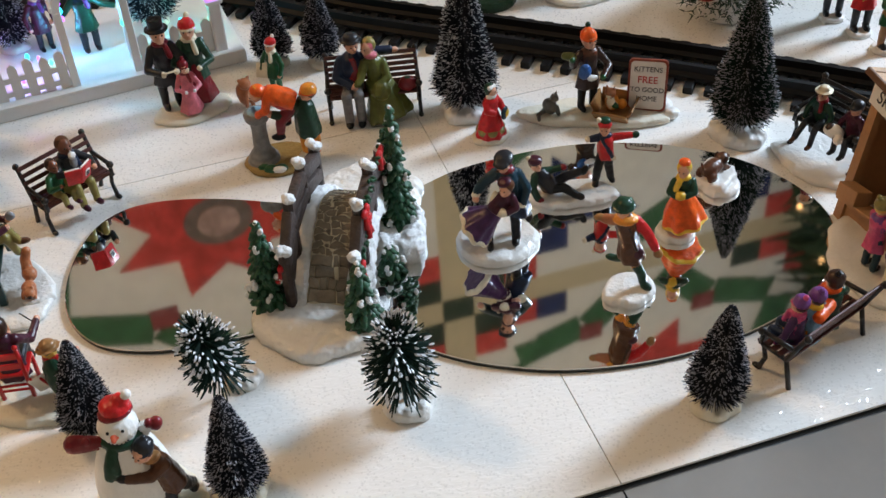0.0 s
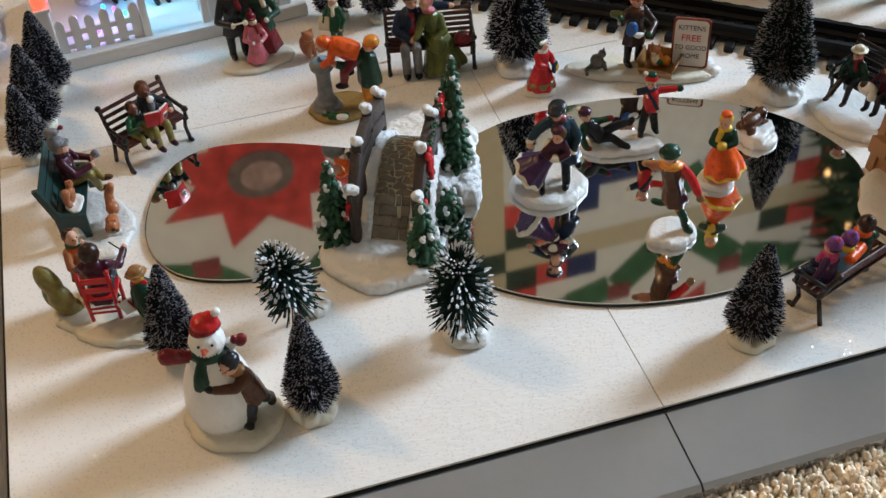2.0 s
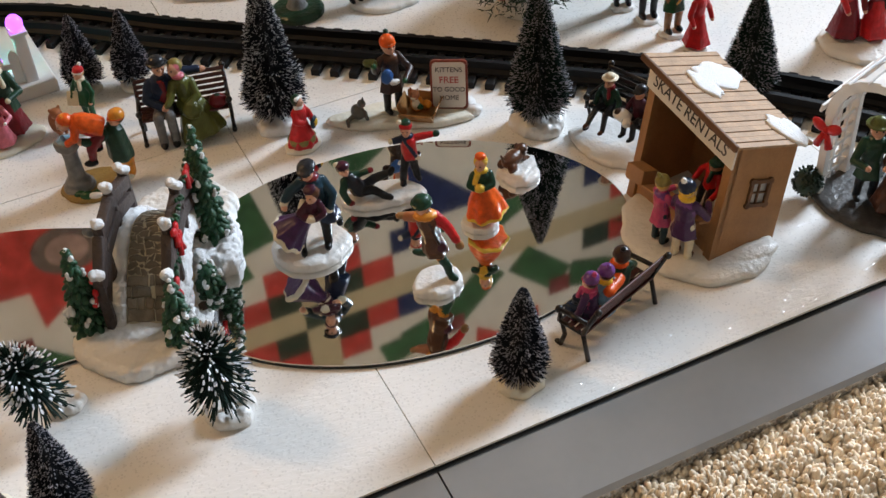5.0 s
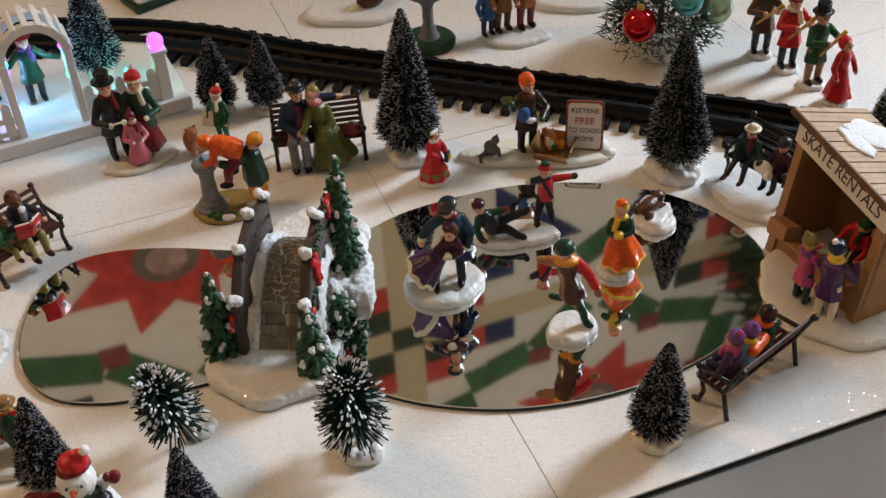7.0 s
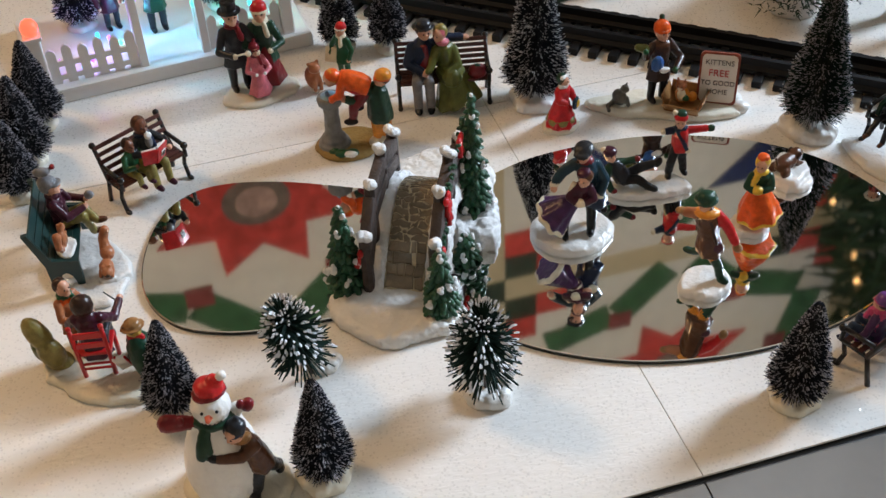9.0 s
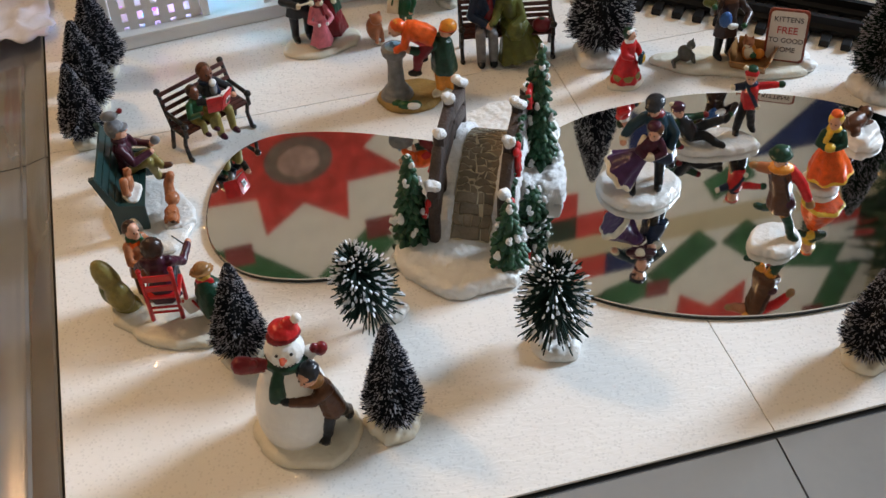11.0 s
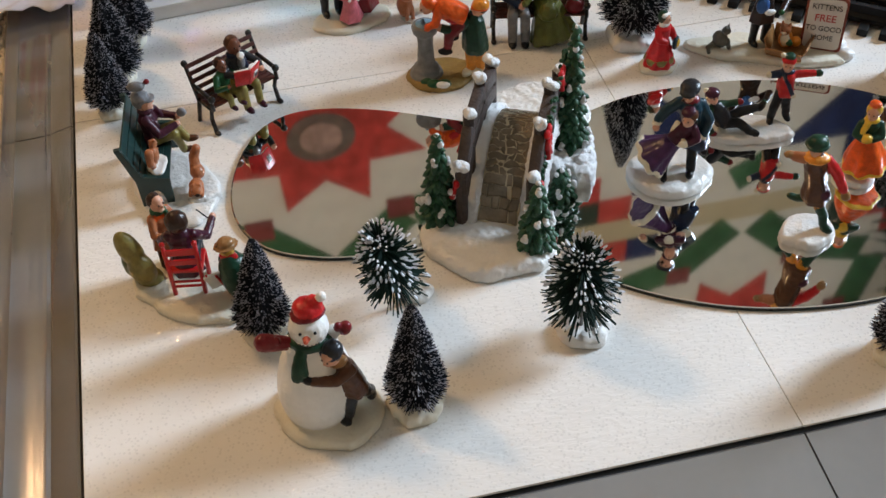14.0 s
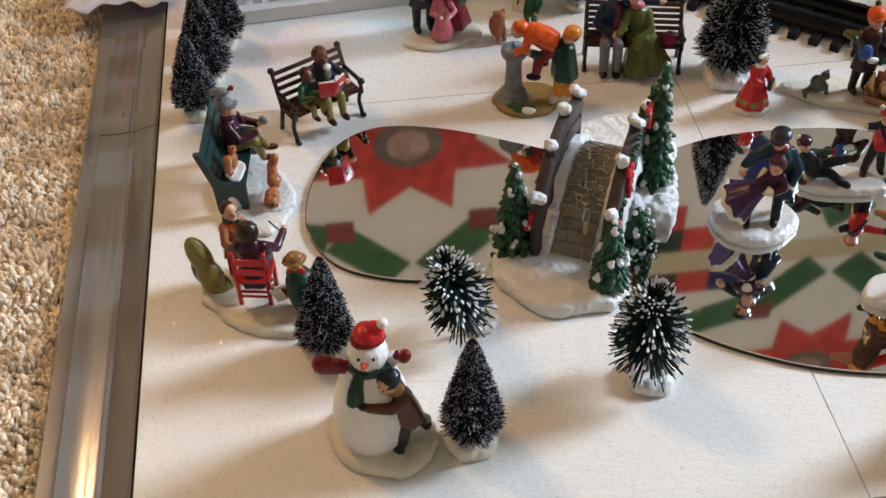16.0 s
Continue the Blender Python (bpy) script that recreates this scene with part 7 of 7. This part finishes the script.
    person(F, 0, 0, 0, 0.058, 20, "red", "dark_red", "black", "brown", "hood", "red", skirt="dark_red")
    person(F, 0.016, -0.010, 0, 0.056, -20, "dark_red", "dark_red", "black", "brown", "knit", "green", skirt="red")
    person(F, 0.030, -0.012, 0, 0.056, 0, "brown", "charcoal", "black", "brown", "cap", "brown", coat="dark_brown")
    F.done("shoppers_figurine", "painted figurine group in red dresses on a snowy base")


far_things()


def potted_tree():
    T = thing("potted_christmas_tree", pose(0.246, 0.362, 0), "bushy green tree in a white pot with glass baubles", "tree")
    bm = bmesh.new()
    rings(bm, [[(r * math.cos(2 * math.pi * i / 28), r * math.sin(2 * math.pi * i / 28), z) for i in range(28)] for r, z in ((0.0185, 0), (0.0205, 0.002), (0.0215, 0.018), (0.0225, 0.020), (0.0205, 0.020), (0.019, 0.016))])
    flat(part("pot", bm, M["white"], T, "white glazed round pot"), 40)
    bm = bmesh.new()
    tube(bm, (0, 0, 0.010), (0, 0, 0.10), 0.003, 0.001, 0, 8)
    part("trunk", bm, M["bark"], T)
    rng = random.Random(8)
    V, Fa, TV, TF = [], [], [], []
    for i in range(5200):
        t = rng.random() ** 1.3
        a = rng.random() * 2 * math.pi
        r = 0.042 * (1 - t) ** 0.85 * rng.uniform(0.55, 1.05)
        c = Vector((r * math.cos(a), r * math.sin(a), 0.018 + 0.085 * t + rng.uniform(-0.004, 0.004)))
        d = Vector((math.cos(a) + rng.gauss(0, 0.6), math.sin(a) + rng.gauss(0, 0.6), rng.gauss(0.1, 0.5))).normalized() * rng.uniform(0.004, 0.008)
        u = d.orthogonal().normalized() * 0.0006
        w = d.cross(u).normalized() * 0.0006
        k = len(V)
        V += [c + u, c - 0.5 * u + w, c - 0.5 * u - w, c + d]
        Fa += [(k, k + 1, k + 3), (k + 1, k + 2, k + 3), (k + 2, k, k + 3)]
        if rng.random() < 0.05:
            k = len(TV)
            e, s = c + d, 0.0012
            TV += [e + Vector((s, 0, 0)), e + Vector((-s, 0, 0)), e + Vector((0, s, 0)), e + Vector((0, -s, 0)), e + Vector((0, 0, s)), e + Vector((0, 0, -s))]
            TF += [(k, k + 2, k + 4), (k + 2, k + 1, k + 4), (k + 1, k + 3, k + 4), (k + 3, k, k + 4), (k + 2, k, k + 5), (k + 1, k + 2, k + 5), (k + 3, k + 1, k + 5), (k, k + 3, k + 5)]
    for nm, vs, fs, mt in (("foliage", V, Fa, M["fir_green"]), ("snow_fleck", TV, TF, M["frost"])):
        me = bpy.data.meshes.new(nm)
        me.from_pydata([tuple(v) for v in vs], [], fs)
        me.materials.append(mt)
        ob = new(nm, me)
        ob.parent = T
        ob["kind"] = "stuff"
    for x, y, z, r, mat in ((-0.030, -0.022, 0.040, 0.0125, "bauble_red"), (0.000, -0.034, 0.058, 0.0110, "bauble_teal"), (0.032, -0.020, 0.038, 0.0130, "bauble_green"), (-0.012, -0.016, 0.078, 0.010, "bauble_red"), (0.018, 0.026, 0.060, 0.011, "bauble_teal")):
        bm = bmesh.new()
        ball(bm, (x, y, z), r, 0, 20, 14)
        b = part("bauble", bm, M[mat], T, "shiny glass bauble")
        bm = bmesh.new()
        tube(bm, (x, y, z + r * 0.95), (x, y, z + r * 1.25), r * 0.22, r * 0.20, 0, 10)
        part("bauble_cap", bm, M["gold"], b)


M["fir_green"] = shade("fir_foliage_green", (0.020, 0.055, 0.022), 0.6, var=0.5, scale=200)
M["bauble_red"] = shade("red_glass_bauble", (0.55, 0.01, 0.015), 0.08, metal=0.6, var=0.02)
M["bauble_teal"] = shade("teal_glass_bauble", (0.10, 0.42, 0.42), 0.08, metal=0.6, var=0.02)
M["bauble_green"] = shade("pale_green_glass_bauble", (0.42, 0.55, 0.40), 0.06, metal=0.7, var=0.02)
potted_tree()


# ---- the quilt that the mirror shows, the room's tree, and an assumed lamp ----
def quilt():
    Y = 1.0
    T = thing("patchwork_quilt", pose(0, Y, 0), "hanging patchwork quilt with red stars and green wreaths", "quilt")

    def patch(name, pts, mat, lift, label=""):
        bm = bmesh.new()
        rings(bm, [[(x, 0.0, z) for x, z in pts], [(x, -lift, z) for x, z in pts]])
        bmesh.ops.recalc_face_normals(bm, faces=bm.faces)
        return part(name, bm, M[mat], T, label, False)

    def rect(x, z, w, h, mat, lift, name="patch", turn=0.0):
        c, s = math.cos(turn), math.sin(turn)
        patch(name, [(x + u * w / 2 * c - v * h / 2 * s, z + u * w / 2 * s + v * h / 2 * c) for u, v in ((-1, -1), (1, -1), (1, 1), (-1, 1))], mat, lift)
    BX, BZ, SX, SZ = 0.66, 0.56, -0.115, 0.570
    rect(0.215, 0.865, 2.1, 1.75, "quilt_white", 0.004, "backing")
    for i in (-1, 0, 1):
        for j in (-1, 0, 1):
            cx, cz = SX + BX * i, SZ + BZ * j
            if not (-0.85 < cx < 1.3 and -0.1 < cz < 1.75) or cz - 0.25 < 0:
                continue
            if (i + j) % 2:
                for sx in (-1, 1):
                    for sz in (-1, 1):
                        patch("triangle_patch", [(cx + sx * 0.03, cz + sz * 0.165), (cx + sx * 0.175, cz + sz * 0.165), (cx + sx * 0.175, cz + sz * 0.03)], "quilt_navy", 0.006, "navy triangle patch")
                    rect(cx + sx * 0.235, cz, 0.075, 0.055, "quilt_green", 0.006, "leaf_patch", 0.6 * sx)
                    rect(cx, cz + sx * 0.200, 0.075, 0.050, "quilt_green", 0.006, "leaf_patch", -0.5 * sx)
                rect(cx, cz, 0.045, 0.040, "quilt_dark", 0.006)
                for sx in (-1, 1):
                    for sz in (-1, 1):
                        px, pz = cx + sx * BX / 2, cz + sz * BZ / 2
                        rect(px - sx * 0.052, pz - sz * 0.046, 0.052, 0.046, "quilt_dark", 0.006)
                        rect(px - sx * 0.104, pz - sz * 0.046, 0.052, 0.046, "quilt_red", 0.006)
                        rect(px - sx * 0.052, pz - sz * 0.092, 0.052, 0.046, "quilt_red", 0.006)
                        rect(px - sx * 0.156, pz - sz * 0.092, 0.052, 0.046, "quilt_navy", 0.006)
                continue
            star = []
            for k in range(16):
                a = math.pi * (k + 0.5) / 8 + math.pi / 16
                r = 1.0 if k % 2 == 0 else 0.58
                star.append((cx + 0.155 * r * math.cos(a), cz + 0.132 * r * math.sin(a)))
            patch("star_patch", star, "quilt_red", 0.007, "red print star patch")
            patch("centre_patch", [(cx + 0.047 * math.cos(a * math.pi / 12), cz + 0.040 * math.sin(a * math.pi / 12)) for a in range(24)], "quilt_grey", 0.009, "dark round centre patch")
            patch("centre_patch", [(cx + 0.029 * math.cos(a * math.pi / 12), cz + 0.025 * math.sin(a * math.pi / 12)) for a in range(24)], "quilt_pink", 0.011, "faded pink inner round patch")
            for k in range(12):
                a = 2 * math.pi * (k + 0.5) / 12
                rect(cx + 0.250 * math.cos(a), cz + 0.212 * math.sin(a), 0.116, 0.056, "quilt_green", 0.006, "leaf_patch", a + math.pi / 2 + (0.5 if k % 2 else -0.5))
                if k % 2 == 1:
                    rect(cx + 0.205 * math.cos(a + 0.26), cz + 0.174 * math.sin(a + 0.26), 0.040, 0.036, "quilt_maroon", 0.0065)
            for sx in (-1, 1):
                for sz in (-1, 1):
                    px, pz = cx + sx * BX / 2, cz + sz * BZ / 2
                    rect(px - sx * 0.052, pz - sz * 0.046, 0.052, 0.046, "quilt_dark", 0.006)
                    rect(px - sx * 0.104, pz - sz * 0.046, 0.052, 0.046, "quilt_red", 0.006)
                    rect(px - sx * 0.052, pz - sz * 0.092, 0.052, 0.046, "quilt_red", 0.006)
                    rect(px - sx * 0.156, pz - sz * 0.046, 0.052, 0.046, "quilt_navy" if sx * sz > 0 else "quilt_dark", 0.006)
                    rect(px - sx * 0.104, pz - sz * 0.092, 0.052, 0.046, "quilt_white", 0.006)
    for i in range(-1, 3):
        rect(SX + BX * (i - 0.5), 0.865, 0.050, 1.75, "quilt_cream", 0.0055, "sashing")
    for j in range(0, 4):
        rect(0.215, SZ + BZ * (j - 0.5), 2.1, 0.044, "quilt_cream", 0.0052, "sashing")
    for i in range(-1, 3):
        for j in range(0, 4):
            rect(SX + BX * (i - 0.5), SZ + BZ * (j - 0.5), 0.050, 0.044, "quilt_dark", 0.007)
    # the rail that it hangs from
    bm = bmesh.new()
    tube(bm, (-0.92, 1.014, 1.755), (1.34, 1.014, 1.755), 0.012, 0.012, 0, 12)
    for x in (-0.88, 1.30):
        tube(bm, (x, 1.014, FLOOR - 0.003), (x, 1.014, 1.755), 0.014, 0.012, 0, 12)
        box(bm, pose(x, 1.014, FLOOR + 0.012), (0.06, 0.40, 0.03), 0, 0.004)
    tagged(part("quilt_rack", bm, M["wood_dark"]), "dark wooden rack that holds the quilt", "rack")


for nm, col in (("quilt_white", (0.88, 0.86, 0.80)), ("quilt_red", (0.60, 0.07, 0.06)), ("quilt_grey", (0.20, 0.16, 0.14)), ("quilt_green", (0.05, 0.15, 0.065)), ("quilt_maroon", (0.26, 0.06, 0.06)), ("quilt_pink", (0.48, 0.33, 0.29)),
                ("quilt_dark", (0.030, 0.055, 0.040)), ("quilt_navy", (0.02, 0.035, 0.13)), ("quilt_cream", (0.66, 0.57, 0.38))):
    M[nm] = shade(nm, col, 0.9, var=0.08 if nm in ("quilt_white", "quilt_cream") else 0.5, scale=42, bump=0.3, bump_scale=300)
quilt()


def room_tree():
    T = thing("christmas_tree", pose(1.02, 0.86, FLOOR - 0.003), "large dark green christmas tree with glowing baubles", "tree")
    rng = random.Random(12)
    bm = bmesh.new()
    tube(bm, (0, 0, 0), (0, 0, 1.75), 0.03, 0.008, 0, 10)
    part("trunk", bm, M["bark"], T)
    V, Fa = [], []
    for i in range(9000):
        t = rng.random() ** 1.4
        a = rng.random() * 2 * math.pi
        r = 0.40 * (1 - t) ** 0.9 * rng.uniform(0.45, 1.05)
        c = Vector((r * math.cos(a), r * math.sin(a), 0.25 + 1.5 * t - 0.15 * r))
        d = Vector((math.cos(a) + rng.gauss(0, 0.5), math.sin(a) + rng.gauss(0, 0.5), rng.gauss(0.0, 0.5))).normalized() * rng.uniform(0.04, 0.08)
        u = d.orthogonal().normalized() * 0.007
        w = d.cross(u).normalized() * 0.007
        k = len(V)
        V += [c + u, c - 0.5 * u + w, c - 0.5 * u - w, c + d]
        Fa += [(k, k + 1, k + 3), (k + 1, k + 2, k + 3), (k + 2, k, k + 3)]
    me = bpy.data.meshes.new("foliage")
    me.from_pydata([tuple(v) for v in V], [], Fa)
    me.materials.append(M["fir_green"])
    ob = new("foliage", me)
    ob.parent = T
    ob["kind"] = "stuff"
    for i in range(34):
        t = rng.random() ** 1.2
        a = rng.uniform(2.2, 5.8)
        r = 0.40 * (1 - t) ** 0.9
        bm = bmesh.new()
        ball(bm, (r * math.cos(a), r * math.sin(a), 0.24 + 1.5 * t - 0.15 * r), rng.uniform(0.022, 0.034), 0, 14, 10)
        part("bauble", bm, M[rng.choice(("bauble_red", "gold_bauble", "bauble_teal", "bauble_red"))], T, "shiny glass bauble")
    for i in range(40):
        t = rng.random() ** 1.2
        a = rng.uniform(2.2, 5.8)
        r = 0.42 * (1 - t) ** 0.9
        bm = bmesh.new()
        ball(bm, (r * math.cos(a), r * math.sin(a), 0.22 + 1.5 * t - 0.15 * r), 0.005, 0, 8, 6)
        part("fairy_light", bm, M["warm_bulb"], T, "tiny warm fairy light")


M["gold_bauble"] = shade("gold_glass_bauble", (0.70, 0.42, 0.10), 0.12, metal=0.9, var=0.02)
M["warm_bulb"] = bulb_material("warm_fairy_light", (1.0, 0.55, 0.2), 2.0)
room_tree()


# out of view: the lamp's form and place are assumed for the warm fill
def assumed_floor_lamp():
    T = thing("assumed_floor_lamp", pose(LAMP_AT[0], LAMP_AT[1], FLOOR - 0.003), "assumed unseen floor lamp for the warm light, brass with cream shade", "lamp")
    bm = bmesh.new()
    rings(bm, [[(r * math.cos(2 * math.pi * i / 32), r * math.sin(2 * math.pi * i / 32), z) for i in range(32)] for r, z in ((0.14, 0), (0.14, 0.015), (0.03, 0.03), (0.012, 0.05), (0.012, LAMP_AT[2] - 0.2))])
    flat(part("stand", bm, M["gold"], T, "slim brass stand"), 40)
    bm = bmesh.new()
    n = 40
    z0, z1 = LAMP_AT[2] + 0.06, LAMP_AT[2] + 0.34
    rows = [[bm.verts.new((r * math.cos(2 * math.pi * i / n), r * math.sin(2 * math.pi * i / n), z)) for i in range(n)] for r, z in ((0.21, z0), (0.13, z1), (0.127, z1), (0.207, z0))]
    for a, b in ((0, 1), (1, 2), (2, 3), (3, 0)):
        for i in range(n):
            bm.faces.new((rows[a][i], rows[a][(i + 1) % n], rows[b][(i + 1) % n], rows[b][i]))
    part("shade", bm, M["lamp_shade"], T, "glowing cream fabric shade")


# the shade's glow is raised to warm the walls and the left strip
M["lamp_shade"] = shade("lit_lamp_shade", (0.8, 0.66, 0.45), 0.8, var=0.04, emit=((1.0, 0.66, 0.33), 7.0))
assumed_floor_lamp()


def tissue_sheet():
    """A crumpled sheet of thin pale plastic lying over the border."""
    bm = bmesh.new()
    n = 22
    rows = []
    for lift in (0.0, 0.0009):
        grid = []
        for i in range(n):
            row = []
            for j in range(n):
                u, v = i / (n - 1) - 0.5, j / (n - 1) - 0.5
                x = -0.350 + 0.075 * u + 0.006 * noise.noise((v * 5, 3, 1))
                y = 0.486 + 0.075 * v + 0.008 * noise.noise((u * 5, 7, 1))
                row.append(bm.verts.new((x, y, 0.0042 + lift + 0.004 * noise.noise((u * 6, v * 6, 4)) + 0.002 * noise.noise((u * 16, v * 16, 9)))))
            grid.append(row)
        rows.append(grid)
    a, b = rows
    for i in range(n - 1):
        for j in range(n - 1):
            bm.faces.new((b[i][j], b[i + 1][j], b[i + 1][j + 1], b[i][j + 1]))
            bm.faces.new((a[i][j], a[i][j + 1], a[i + 1][j + 1], a[i + 1][j]))
    for k in range(n - 1):
        bm.faces.new((a[k][0], a[k + 1][0], b[k + 1][0], b[k][0]))
        bm.faces.new((a[k + 1][n - 1], a[k][n - 1], b[k][n - 1], b[k + 1][n - 1]))
        bm.faces.new((a[0][k + 1], a[0][k], b[0][k], b[0][k + 1]))
        bm.faces.new((a[n - 1][k], a[n - 1][k + 1], b[n - 1][k + 1], b[n - 1][k]))
    tagged(part("plastic_sheet", bm, M["film"]), "crumpled pale lavender plastic sheet over the border", "plastic sheet")


M["film"] = shade("pale_lavender_film", (0.66, 0.65, 0.70), 0.22, var=0.06, scale=60, bump=0.3, bump_scale=200)
tissue_sheet()
